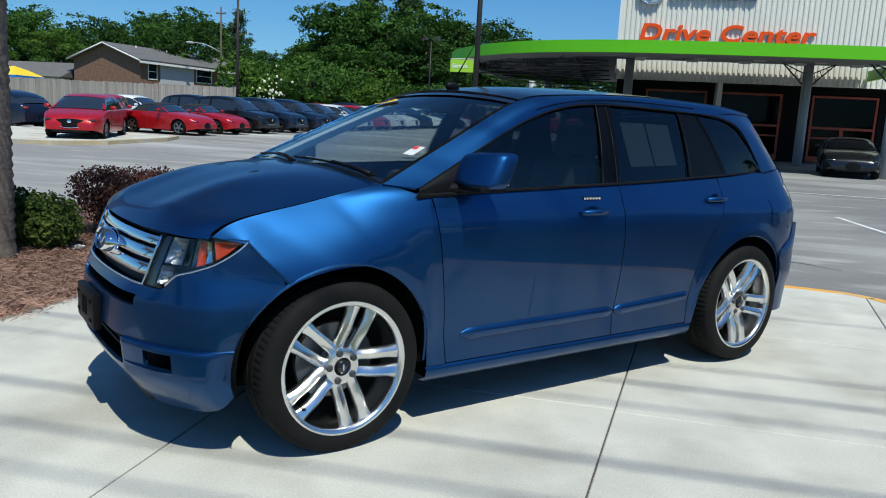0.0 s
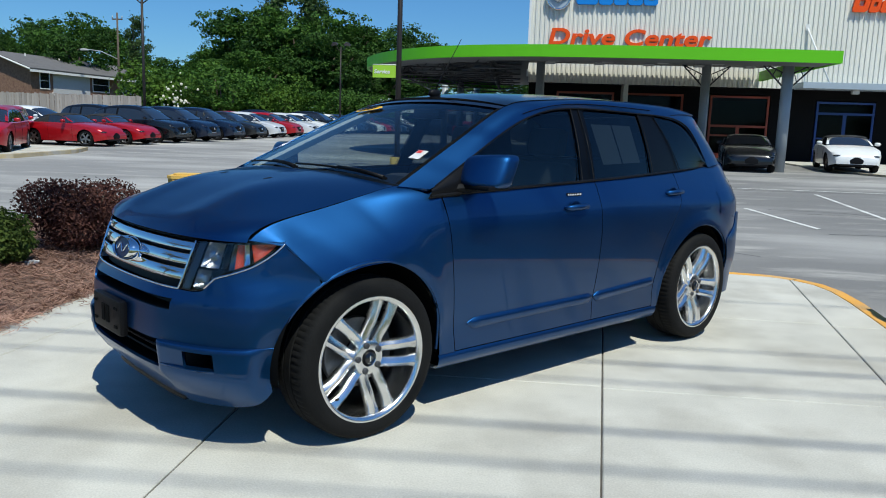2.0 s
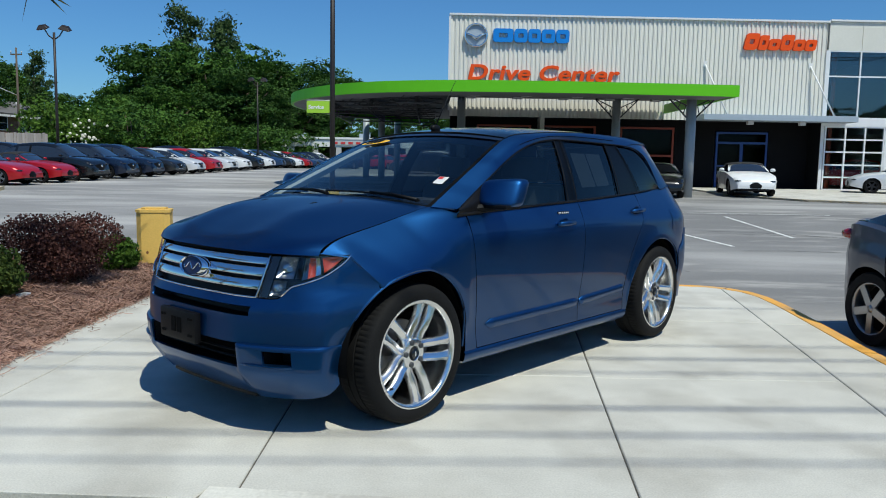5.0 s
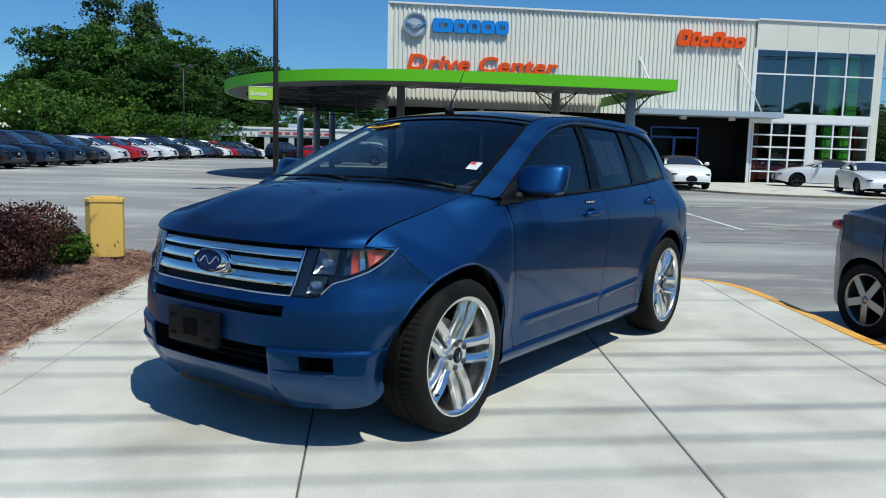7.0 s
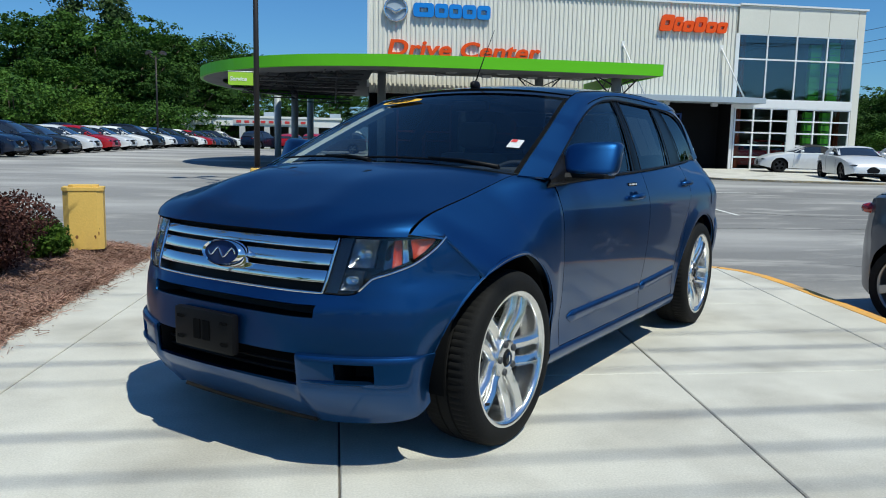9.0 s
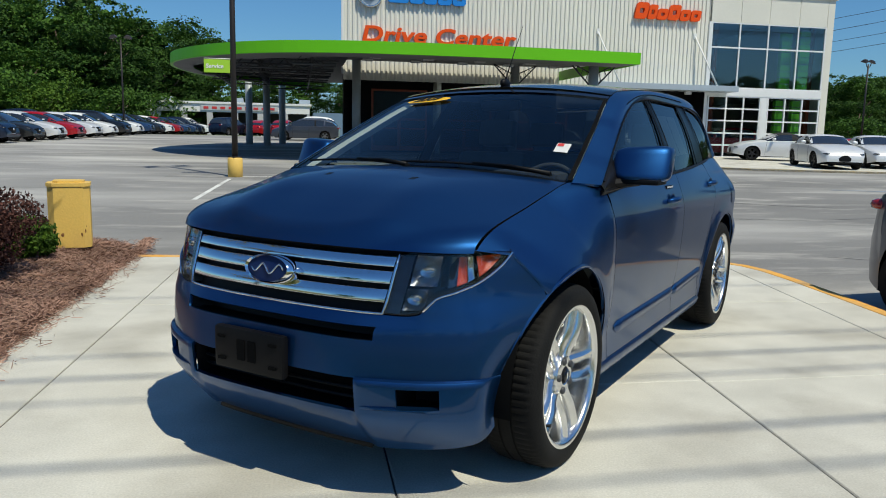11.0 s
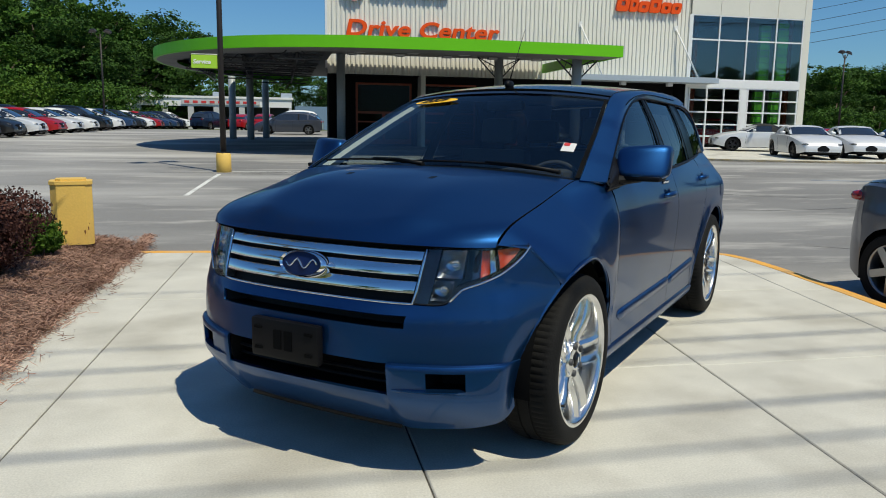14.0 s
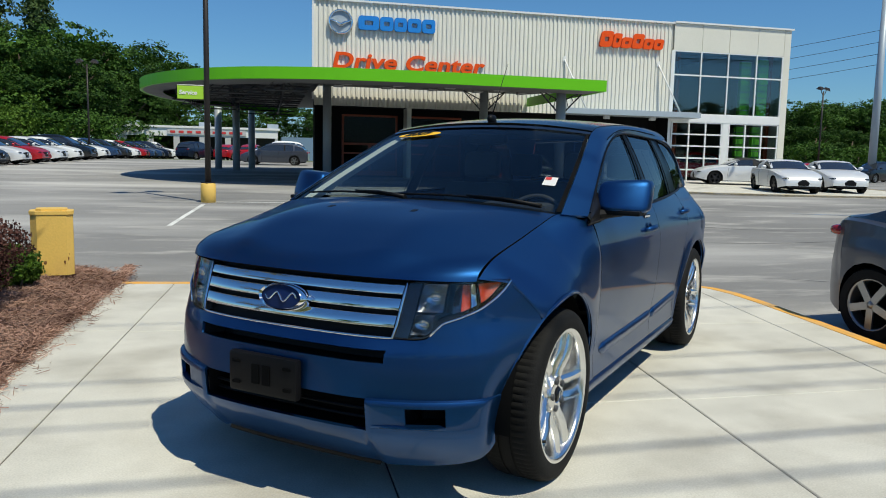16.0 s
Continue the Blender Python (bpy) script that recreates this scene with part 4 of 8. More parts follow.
# ---- the drive-through canopy ----
CAN = [(8.75, 25.55), (7.0, 25.46), (5.0, 25.40), (3.0, 25.36), (1.0, 25.42), (-0.8, 25.55), (-2.2, 25.85), (-3.6, 26.35), (-4.9, 27.15), (-6.0, 28.2), (-6.9, 29.4), (-7.6, 30.7), (-8.1, 32.2), (-8.3, 34.0), (-8.1, 36.5), (-7.4, 39.0), (-6.2, 41.5), (-4.6, 43.5), (-2.6, 45.0)]
CAN = [(8.75, 25.55)] + [tuple(0.5 * (2 * Vector(CAN[i]) + (Vector(CAN[i + 1]) - Vector(CAN[i - 1])) * t + (2 * Vector(CAN[i - 1]) - 5 * Vector(CAN[i]) + 4 * Vector(CAN[i + 1]) - Vector(CAN[i + 2])) * t * t + (3 * Vector(CAN[i]) - Vector(CAN[i - 1]) - 3 * Vector(CAN[i + 1]) + Vector(CAN[i + 2])) * t ** 3)) for i in range(1, 17) for t in (0.0, 0.33, 0.67)] + [(-2.6, 45.0)]
can = thing("canopy", "wide curved drive-through canopy with a bright green edge", "canopy")


def fascia(pts, z0, z1, thick, material, name, pieces):
    per = math.ceil((len(pts) - 1) / pieces)
    for k in range(0, len(pts) - 1, per):
        seg = pts[k:k + per + 1]
        rows = []
        for i, p in enumerate(seg):
            g = k + i
            d = (Vector(pts[min(g + 1, len(pts) - 1)]) - Vector(pts[max(g - 1, 0)])).normalized()
            nn = Vector((-d.y, d.x)) * -thick
            q = (p[0] + nn.x, p[1] + nn.y)
            rows.append([(*p, z0), (*p, z1), (*q, z1), (*q, z0), (*p, z0)])
        bm = bmesh.new()
        grid_surface(bm, rows, smooth=False)
        bmesh.ops.recalc_face_normals(bm, faces=bm.faces)
        part(name, bm, material, can)


fascia(CAN, 4.02, 4.42, 0.12, M_GREEN, "fascia", 6)
left = [p for p in CAN if p[0] < -1.3]
bm = bmesh.new()
prism(bm, inset(([(-1.08, left[0][1])] + left + [(-1.08, 45.0)])[::-1], 0.1), 4.30, 4.40)
box(bm, -1.3, 1.6, 34.52, 45.0, 4.31, 4.39)
part("deck", bm, M_DARKST, can, "steel deck, its colour darkened for the shade underneath")
# over the lane the deck climbs towards the wall and stops just short of it
for k in range(5):
    x0, x1 = -1.28 + k * 2.0, -1.28 + (k + 1) * 2.0 - 0.004
    bm = bmesh.new()
    prism(bm, [(x0, 25.66), (x1, 25.66), (x1, 33.78), (x0, 33.78)], lambda x, y: 4.08 + 0.060 * (y - 25.66), lambda x, y: 4.15 + 0.060 * (y - 25.66))
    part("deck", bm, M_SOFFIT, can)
    for y in (28.4, 31.6):
        bm = bmesh.new()
        box(bm, x0 + 0.8, x0 + 1.2, y, y + 0.3, 4.06 + 0.060 * (y - 25.66) - 0.06, 4.08 + 0.060 * (y - 25.66), 0.01)
        part("soffit_lamp", bm, M_SIDING, can)
bm = bmesh.new()
inner = [(x + (0.9 if x < -3 else 0.2 if x < 0 else 0) - (0.3 if x > 8 else 0), y + (1.0 if y < 28 else 0.5 if y < 32 else 0)) for x, y in CAN]
rows = [[(*a, 4.03), (*b, 3.98)] for a, b in zip(CAN, inner)]
grid_surface(bm, rows, smooth=False)
part("soffit_edge", bm, M_SOFFIT, can, "grey underside along the edge, darkened for its shade")
bpart("end_fascia", M_GREEN, (8.75, 8.87, 25.55, 33.9, 4.02, 4.42), parent=can)
# steel lattice under the deck, its grey darkened to carry the shade there
for k, y in enumerate((27.0, 29.0, 31.0, 33.2, 36.0, 39.0, 42.0)):
    xl = min([p[0] for p in CAN if (p[1] <= y if y < 34 else p[1] >= y) and p[0] < -1.5] + [-2.4]) + 0.7
    xr = -1.5
    bm = bmesh.new()
    ring_tube(bm, [(xl, y, 4.22), (xr, y, 4.22)], 0.035, 6)
    ring_tube(bm, [(xl + 0.5, y, 3.72), (xr - 0.3, y, 3.72)], 0.035, 6)
    x, up = xl + 0.5, True
    while x < xr - 0.8:
        ring_tube(bm, [(x, y, 3.72 if up else 4.22), (x + 0.55, y, 4.22 if up else 3.72)], 0.018, 5)
        x, up = x + 0.55, not up
    part("truss", bm, M_DARKST, can)
for x in (-6.5, -4.6, -2.6):
    bm = bmesh.new()
    y0, y1 = (26.6 if x > -3 else 29.5), (33.6 if x > -1 else 42)
    ring_tube(bm, [(x, y0, 4.24), (x, y1, 4.24)], 0.035, 6)
    ring_tube(bm, [(x, y0 + 0.4, 3.74), (x, y1, 3.74)], 0.035, 6)
    y, up = y0 + 0.4, True
    while y < y1 - 0.5:
        ring_tube(bm, [(x, y, 3.74 if up else 4.24), (x, y + 0.55, 4.24 if up else 3.74)], 0.018, 5)
        y, up = y + 0.55, not up
    part("truss", bm, M_DARKST, can)
for x, y, br in ((7.62, 26.8, True), (6.1, 32.0, True), (-0.63, 33.2, False), (-4.75, 41.5, False), (-5.75, 43.0, False), (-4.0, 44.2, False)):
    bm = bmesh.new()
    gz = ground_z(x, y)
    zt = 4.10 + 0.060 * (y - 25.66) if x > -1.28 and y < 33.8 else 4.31
    ring_tube(bm, [(x, y, gz - 0.2), (x, y, zt)], 0.185, 16)
    col = part("column", bm, M_STEEL, can)
    if br:
        for s in (-1, 1):
            bm = bmesh.new()
            ring_tube(bm, [(x + s * 0.14, y, zt - 0.85), (x + s * 0.95, y, zt - 0.03)], 0.03, 6)
            ring_tube(bm, [(x + s * 0.14, y, zt - 0.40), (x + s * 0.95, y, zt - 0.02)], 0.025, 6)
            for q in range(4):
                a = 0.2 + 0.25 * q
                ring_tube(bm, [(x + s * lerp(0.14, 0.95, a), y, lerp(zt - 0.85, zt - 0.03, a)), (x + s * lerp(0.14, 0.95, a - 0.12), y, lerp(zt - 0.40, zt - 0.02, a - 0.12))], 0.016, 5)
            part("bracket", bm, M_DARKST, can)

# raised concrete apron before the showroom
apron = [(9.9, 28.8), (10.3, 26.6), (11.2, 25.2), (13.0, 24.3), (16.0, 23.6), (19.0, 23.2), (21.6, 23.3), (22.6, 24.2), (23.2, 28), (23.4, 33.9), (9.6, 33.9)]
bm = bmesh.new()
prism(bm, apron, lambda x, y: ground_z(x, y) - 0.2, lambda x, y: ground_z(x, y) + 0.06)
structure("apron", bm, M_CONC, "pale concrete apron before the showroom")
bm = bmesh.new()
for a, b in zip(apron[:-1], apron[1:-1]):
    a, b = Vector(a), Vector(b)
    n = Vector((-(b - a).y, (b - a).x)).normalized() * 0.14
    prism(bm, [tuple(a), tuple(a + n), tuple(b + n), tuple(b)][::-1], lambda x, y: ground_z(x, y) - 0.2, lambda x, y: ground_z(x, y) + 0.075)
structure("apron_kerb", bm, M_KERBP, "faded yellow kerb round the apron")

# ---- the blue suv on the pad (its own axes: x ahead, y to its left) ----
M_PAINT = car_paint("blue_metallic_paint", (0.0115, 0.062, 0.188), 0.97, 0.45)
M_BLACKP = mat("black_plastic", (0.005, 0.005, 0.006), 0.5, var=0.1, scale=8, bump=0.05, spec=0.18)
M_SATIN = mat("satin_black", (0.003, 0.003, 0.0035), 0.30, var=0.05, spec=0.10)
M_ROOFG = mat("roof_glass", (0.004, 0.005, 0.008), 0.12, var=0.02, spec=0.22)
M_BLACKG = mat("gloss_black", (0.008, 0.008, 0.009), 0.08, var=0.02, coat=0.5)
M_RUBBER = mat("tyre_rubber", (0.010, 0.010, 0.010), 0.75, var=0.2, scale=12, fine=120, bump=0.2, spec=0.14)
M_LINER = mat("wheel_liner", (0.004, 0.004, 0.004), 0.9, var=0.2, spec=0.1)
M_DISC = mat("brake_disc", (0.30, 0.29, 0.28), 0.35, 0.9, var=0.12, scale=20)
M_LAMPIN = mat("lamp_inside", (0.035, 0.036, 0.038), 0.22, 0.4, var=0.1)
M_REFL = mat("lamp_reflector", (0.85, 0.85, 0.86), 0.10, 1.0, var=0.03)
M_REFLB = mat("satin_reflector", (0.50, 0.51, 0.52), 0.24, 1.0, var=0.08, scale=30)
M_REFLD = mat("dim_reflector", (0.15, 0.155, 0.16), 0.16, 1.0, var=0.1, scale=30)
M_AMBER = mat("amber_lens", (0.50, 0.050, 0.008), 0.20, var=0.06, scale=30, fine=200, bump=0.3, coat=0.5)
M_REDL = mat("red_lens", (0.26, 0.012, 0.012), 0.2, var=0.06, coat=0.5)
M_TAIL = mat("smoky_lens", (0.20, 0.19, 0.19), 0.15, var=0.1, scale=30, coat=0.8)
M_OVAL = mat("blue_badge", (0.006, 0.016, 0.075), 0.35, var=0.05, spec=0.3)
M_SEAT = mat("seat_cloth", (0.055, 0.058, 0.062), 0.9, var=0.12, scale=20, bump=0.2)
M_DASH = mat("dashboard", (0.022, 0.024, 0.027), 0.75, var=0.08, scale=20)
M_PILLAR = mat("pale_trim", (0.42, 0.44, 0.42), 0.75, var=0.06, scale=20)
M_PAPER = mat("paper", (0.62, 0.62, 0.62), 0.8, var=0.05)
M_YELST = mat("yellow_sticker", (0.90, 0.52, 0.03), 0.5, var=0.03)
M_REDST = mat("red_print", (0.55, 0.04, 0.04), 0.6, var=0.03)
M_WS = glass_mat("windscreen_glass", (0.84, 0.90, 0.89), 0.005, 1.50)
M_TINT = glass_mat("tinted_window_glass", (0.13, 0.16, 0.18), 0.005, 1.46)
M_TINT2 = glass_mat("front_window_glass", (0.44, 0.51, 0.51), 0.005, 1.46)
M_LENS = glass_mat("lamp_lens", (0.88, 0.90, 0.92), 0.01, 1.45)

CAR = Matrix.Translation((-1.768, 4.225, 0)) @ pose(0, 0, 0, 0, 0, math.degrees(math.atan2(-0.7433, -0.6690)))
suv = thing("suv", "blue metallic five-door suv with chrome grille and wheels", "car", CAR)
HX, XR, HZ, ARCH = 1.413, -1.440, 0.385, 0.442


def spart(name, bm, material, parent=None, label="", thick=0.0, both=False, smooth=True, angle=40):
    """A part of the suv; thick gives a sheet its depth, both mirrors it to the other side as a second part."""
    out = []
    for s in ((1, -1) if both else (1,)):
        b = bm.copy()
        if s < 0:
            bmesh.ops.scale(b, vec=(1, -1, 1), verts=b.verts)
            bmesh.ops.reverse_faces(b, faces=b.faces)
        for e in b.edges:
            if thick and len(e.link_faces) == 1:
                e.smooth = False
        ob = part(name, b, material, parent or suv, label, smooth, angle)
        if thick:
            md = ob.modifiers.new("thickness", "SOLIDIFY")
            md.thickness, md.offset = thick, -1
            if name in ("front_door", "rear_door", "quarter_panel", "front_wing", "bonnet"):
                ob.data.materials.append(M_LINER)
                md.material_offset_rim = 1
        out.append(ob)
    bm.free()
    return out


# side shape: half width by height, with flares at the arches and narrowing ends
PROF = [(0.20, 0.842), (0.26, 0.868), (0.33, 0.870), (0.43, 0.870), (0.52, 0.885), (0.66, 0.904), (0.80, 0.915), (0.92, 0.918), (0.98, 0.912), (1.03, 0.898), (1.09, 0.876), (1.16, 0.849), (1.24, 0.812)]


def side_y(x, z):
    y = curve1(PROF, z)
    for hx in (HX, XR):
        d = math.hypot(x - hx, (z - HZ))
        y += (0.014 + 0.016 * smooth01((x - 1.15) / 0.35) if hx > 0 else 0.018) * math.exp(-((d - ARCH) / 0.07) ** 2) * smooth01((z - 0.25) / 0.3)
    if x > 1.45:
        y -= 0.52 * (x - 1.45) ** 2 * (1 + 1.2 * smooth01((z - 0.7) / 0.3))
    if x > 0.4:
        y += 0.008 * smooth01((x - 0.4) / 0.6) * smooth01((z - 1.0) / 0.12)
    if x < -0.3:
        y -= 0.105 * smooth01((-0.3 - x) / 1.7) * smooth01((z - 0.95) / 0.3)
    if x < -1.72:
        y -= (0.26 - 0.12 * clamp((z - 1.0) / 0.2)) * (1 - math.sqrt(1 - min(1.0, (-1.72 - x) / 0.45) ** 2))
    return y


def z_low(x):
    for hx in (HX, XR):
        if abs(x - hx) < ARCH:
            return HZ + math.sqrt(max(0, ARCH ** 2 - (x - hx) ** 2)) * 0.985
    return 0.295


def z_belt(x):
    return curve1([(-2.2, 1.225), (-1.84, 1.208), (-1.2, 1.178), (-0.25, 1.140), (0.5, 1.112), (1.05, 1.092), (1.2, 1.09)], x)


SEAM_Z = [(1.00, 1.150), (1.20, 1.135), (1.35, 1.100), (1.55, 1.052), (1.70, 1.020), (1.80, 0.995), (1.86, 0.970), (1.90, 0.942), (1.915, 0.926)]
SEAM_Y = [(1.00, 0.80), (1.20, 0.768), (1.35, 0.757), (1.55, 0.750), (1.75, 0.745), (1.86, 0.741), (1.915, 0.735)]


def side_panel(seam_a, seam_b, nu, nv, low=None, warp=lambda u: u):
    """A door or wing panel between two shut lines (x by height), from the sill or arch to the belt."""
    rows = []
    for i in range(nu + 1):
        u = warp(i / nu)
        row = []
        for j in range(nv + 1):
            v = j / nv
            x = lerp(seam_a(0.7), seam_b(0.7), u)
            for _ in range(3):
                zl, zt = (low or z_low)(x), z_belt(x)
                z = lerp(zl, zt, v)
                x = lerp(seam_a(z), seam_b(z), u)
            y = side_y(x, z)
            if v > 0.97:
                y -= 0.006
            row.append((x, y, z))
        rows.append(row)
    bm = bmesh.new()
    grid_surface(bm, rows)
    return bm


def s1(z):
    return curve1([(0.25, 0.848), (0.33, 0.855), (0.77, 0.926), (1.09, 0.985)], z)


def s2(z):
    return curve1([(0.25, -0.275), (0.55, -0.274), (0.85, -0.268), (1.15, -0.245)], z)


def s3(z):
    return curve1([(0.25, -0.930), (0.50, -0.925), (0.64, -0.945), (0.75, -0.985), (0.88, -1.07), (1.0, -1.15), (1.19, -1.205)], z)


GAP = 0.0025
bm = side_panel(lambda z: s2(z) + GAP, lambda z: s1(z) - GAP, 26, 22, low=lambda x: 0.305)
front_doors = spart("front_door", bm, M_PAINT, None, "", 0.012, True)
bm = side_panel(lambda z: s3(z) + GAP, lambda z: s2(z) - GAP, 22, 22, low=lambda x: 0.305)
rear_doors = spart("rear_door", bm, M_PAINT, None, "", 0.012, True)
# rear quarter, which wraps round to the tailgate
def rear_low(x):
    return z_low(x) if x > XR - ARCH else lerp(0.33, 0.30, clamp((-1.85 - x) / 0.3))


def rear_edge(z):
    return curve1([(0.25, -2.12), (0.45, -2.15), (0.62, -2.16), (0.9, -2.16), (1.2, -2.135)], z)


bm = side_panel(lambda z: rear_edge(z), lambda z: s3(z) - GAP, 60, 22, low=rear_low)
quarter = spart("quarter_panel", bm, M_PAINT, None, "", 0.012, True)

# front wing with the arch: one rounded sweep from the bonnet seam out to the arch lip
def wing_y(x, z, u):
    d = math.hypot(x - HX, z - HZ) - ARCH
    soft = 0.036 * (math.exp(-(d / 0.20) ** 2) - 1.1667 * math.exp(-(d / 0.07) ** 2)) * smooth01((z - 0.25) / 0.3)
    return side_y(x, z) + soft * smooth01(u / 0.22)


def wing_point(u, t):
    """u from the door to the bumper edge, t from the arch or sill up to the bonnet seam."""
    xb, xs, xt = lerp(0.86, 1.655, u), lerp(0.980, 1.812, u), lerp(1.02, 1.912, u)
    zl = 0.30 if xb <= HX - ARCH + 1e-6 else HZ + 0.985 * math.sqrt(max(0.0, ARCH ** 2 - (xb - HX) ** 2))
    zt, yt = curve1(SEAM_Z, xt) - 0.002, curve1(SEAM_Y, xt) + 0.004
    # a soft sweep over the arch
    k = curve1([(0.0, 0.80), (0.3, 0.52), (0.6, 0.40), (1.0, 0.42)], u)
    lip, mid, top = Vector((xb, wing_y(xb, zl, u), zl)), Vector((lerp(xb, xs, 0.55), wing_y(xb, zl, u) + lerp(0.05, 0.004, min(1, u / 0.35)), lerp(zl, zt, k))), Vector((xt, yt, zt))
    mid.y = lerp(mid.y, lerp(lip.y, top.y, k), 0.55 * smooth01(u / 0.3) * (1 - smooth01((u - 0.75) / 0.25)))
    sweep = lip * (1 - t) ** 2 + mid * 2 * t * (1 - t) + top * t * t
    # the tall part beside the door
    c = max(0.0, 1 - t ** 20.0) ** 0.62
    slant = curve1([(0.0, 1.0), (0.07, 0.62), (0.14, 0.32), (0.25, 0.6), (0.5, 1.2)], u)
    x1 = xb + slant * (s1(1.12) - s1(zl)) + (GAP - 0.86 + s1(zl)) * max(0.0, 1 - u / 0.14)
    y1, z1 = curve1(SEAM_Y, x1) + 0.004, curve1(SEAM_Z, x1) - 0.002
    zm = max(0.60, lerp(zl, z1, 0.25))
    z = lerp(zl, zm, t / 0.25) if t < 0.25 else lerp(zm, z1, (t - 0.25) / 0.75)
    x = x1 - slant * (s1(1.12) - s1(min(z, 1.12)))
    tall = Vector((x, y1 + (side_y(x, z) - y1) * c, z))
    # the edge against bumper and lamp
    tip = Vector((1.797, 0.820, 0.905))
    low = Vector((1.655, wing_y(1.655, 0.749, 1.0), 0.749))
    if t < 0.7:
        edge = low.lerp(tip, t / 0.7) + Vector((0, 0.010 * math.sin(t / 0.7 * math.pi), 0))
    else:
        edge = tip.lerp(top, (t - 0.7) / 0.3)
    w = smooth01(1 - (u - 0.10) / 0.36)
    p = sweep.lerp(tall, w)
    xe = lerp(xt, x1, w)
    p.y += math.sin(t * math.pi) * (0.036 * math.exp(-((u - 0.40) / 0.20) ** 2) - 0.016 * math.exp(-((u - 0.86) / 0.16) ** 2))
    p += (Vector((xe, curve1(SEAM_Y, xe) + 0.004, curve1(SEAM_Z, xe) - 0.002)) - top.lerp(Vector((x1, y1, z1)), w)) * t ** 8
    return p.lerp(edge, smooth01((u - 0.45) / 0.55) ** 1.6)


XBS = [0.86, 0.88, 0.90, 0.92, 0.94, 0.96] + [HX - ARCH * math.cos(a_) for a_ in [lerp(0.16, 2.147, k_ / 48) for k_ in range(49)]]
rows = []
for i, xb in enumerate(XBS):
    u = min(1.0, (xb - 0.86) / (1.655 - 0.86))
    rows.append([tuple(wing_point(u, j / 30)) for j in range(31)])
rows.append([tuple(wing_point(1.0, j / 30) + Vector((0.010, -0.006, 0))) for j in range(31)])
bm = bmesh.new()
grid_surface(bm, rows)
spart("front_wing", bm, M_PAINT, None, "", 0.004, True, angle=100)

# sills
rows = []
for i in range(41):
    x = lerp(-0.975, 0.965, i / 40)
    rows.append([(x, side_y(x, 0.298) - 0.004, 0.299), (x, side_y(x, 0.28) + 0.008, 0.285), (x, 0.872, 0.255), (x, 0.855, 0.228), (x, 0.80, 0.222)])
bm = bmesh.new()
grid_surface(bm, rows)
spart("sill", bm, M_PAINT, None, "", 0.0, True)

# raised mouldings low on the doors
for owners, xa, xb in ((front_doors, 0.775, -0.268), (rear_doors, -0.282, -0.915)):
    rows = []
    for i in range(25):
        t = i / 24
        x = lerp(xa, xb, t)
        zc = 0.432 + 0.012 * t + (0.012 if xa < 0 else 0) + 0.02 * clamp((-0.28 - x) / 0.65)
        end = 1 - 0.75 * max(0, 1 - min(t, 1 - t) / 0.04) ** 2
        sy = side_y(x, zc)
        rows.append([(x, sy - 0.006, zc - 0.034 * end), (x, sy + 0.012 * end, zc - 0.026 * end), (x, sy + 0.018 * end, zc + 0.006), (x, sy + 0.011 * end, zc + 0.026 * end), (x, side_y(x, zc + 0.03) - 0.006, zc + 0.033 * end)])
    bm = bmesh.new()
    grid_surface(bm, rows)
    for s, o in zip((1, -1), owners):
        b = bm.copy()
        bmesh.ops.scale(b, vec=(1, s, 1), verts=b.verts)
        if s < 0:
            bmesh.ops.reverse_faces(b, faces=b.faces)
        part("moulding", b, M_PAINT, o, "", True, 60)
    bm.free()

# ---- nose: outlines by height, from the middle to the side ----
NOSE = [
    (0.150, [(2.020, 0.0), (2.014, 0.30), (1.990, 0.44), (1.912, 0.590), (1.845, 0.700), (1.78, 0.78)]),
    (0.200, [(2.070, 0.0), (2.064, 0.30), (2.036, 0.45), (1.955, 0.610), (1.878, 0.722), (1.80, 0.81)]),
    (0.260, [(2.128, 0.0), (2.121, 0.30), (2.092, 0.45), (2.006, 0.630), (1.915, 0.748), (1.835, 0.85)]),
    (0.340, [(2.185, 0.0), (2.178, 0.30), (2.146, 0.45), (2.056, 0.645), (1.948, 0.772), (1.842, 0.886)]),
    (0.470, [(2.200, 0.0), (2.192, 0.30), (2.158, 0.45), (2.066, 0.645), (1.955, 0.776), (1.838, 0.893)]),
    (0.560, [(2.195, 0.0), (2.187, 0.30), (2.154, 0.46), (2.064, 0.648), (1.952, 0.780), (1.812, 0.902)]),
    (0.640, [(2.190, 0.0), (2.180, 0.30), (2.146, 0.46), (2.056, 0.648), (1.942, 0.780), (1.765, 0.910)]),
    (0.705, [(2.162, 0.0), (2.148, 0.30), (2.112, 0.48), (2.043, 0.642), (1.928, 0.772), (1.715, 0.912)]),
    (0.760, [(2.145, 0.0), (2.130, 0.30), (2.094, 0.49), (2.030, 0.645), (1.913, 0.762), (1.665, 0.912)]),
    (0.915, [(2.085, 0.0), (2.070, 0.30), (2.034, 0.50), (1.982, 0.65), (1.915, 0.738), (1.815, 0.832)]),
    (0.960, [(2.065, 0.0), (2.050, 0.30), (2.016, 0.50), (1.966, 0.65), (1.897, 0.738), (1.80, 0.832)]),
]
NOSE.insert(9, (0.838, [((a[0] + b[0]) / 2, (a[1] + b[1]) / 2) for a, b in zip(NOSE[8][1], NOSE[9][1])]))
NOSE.sort(key=lambda r: r[0])
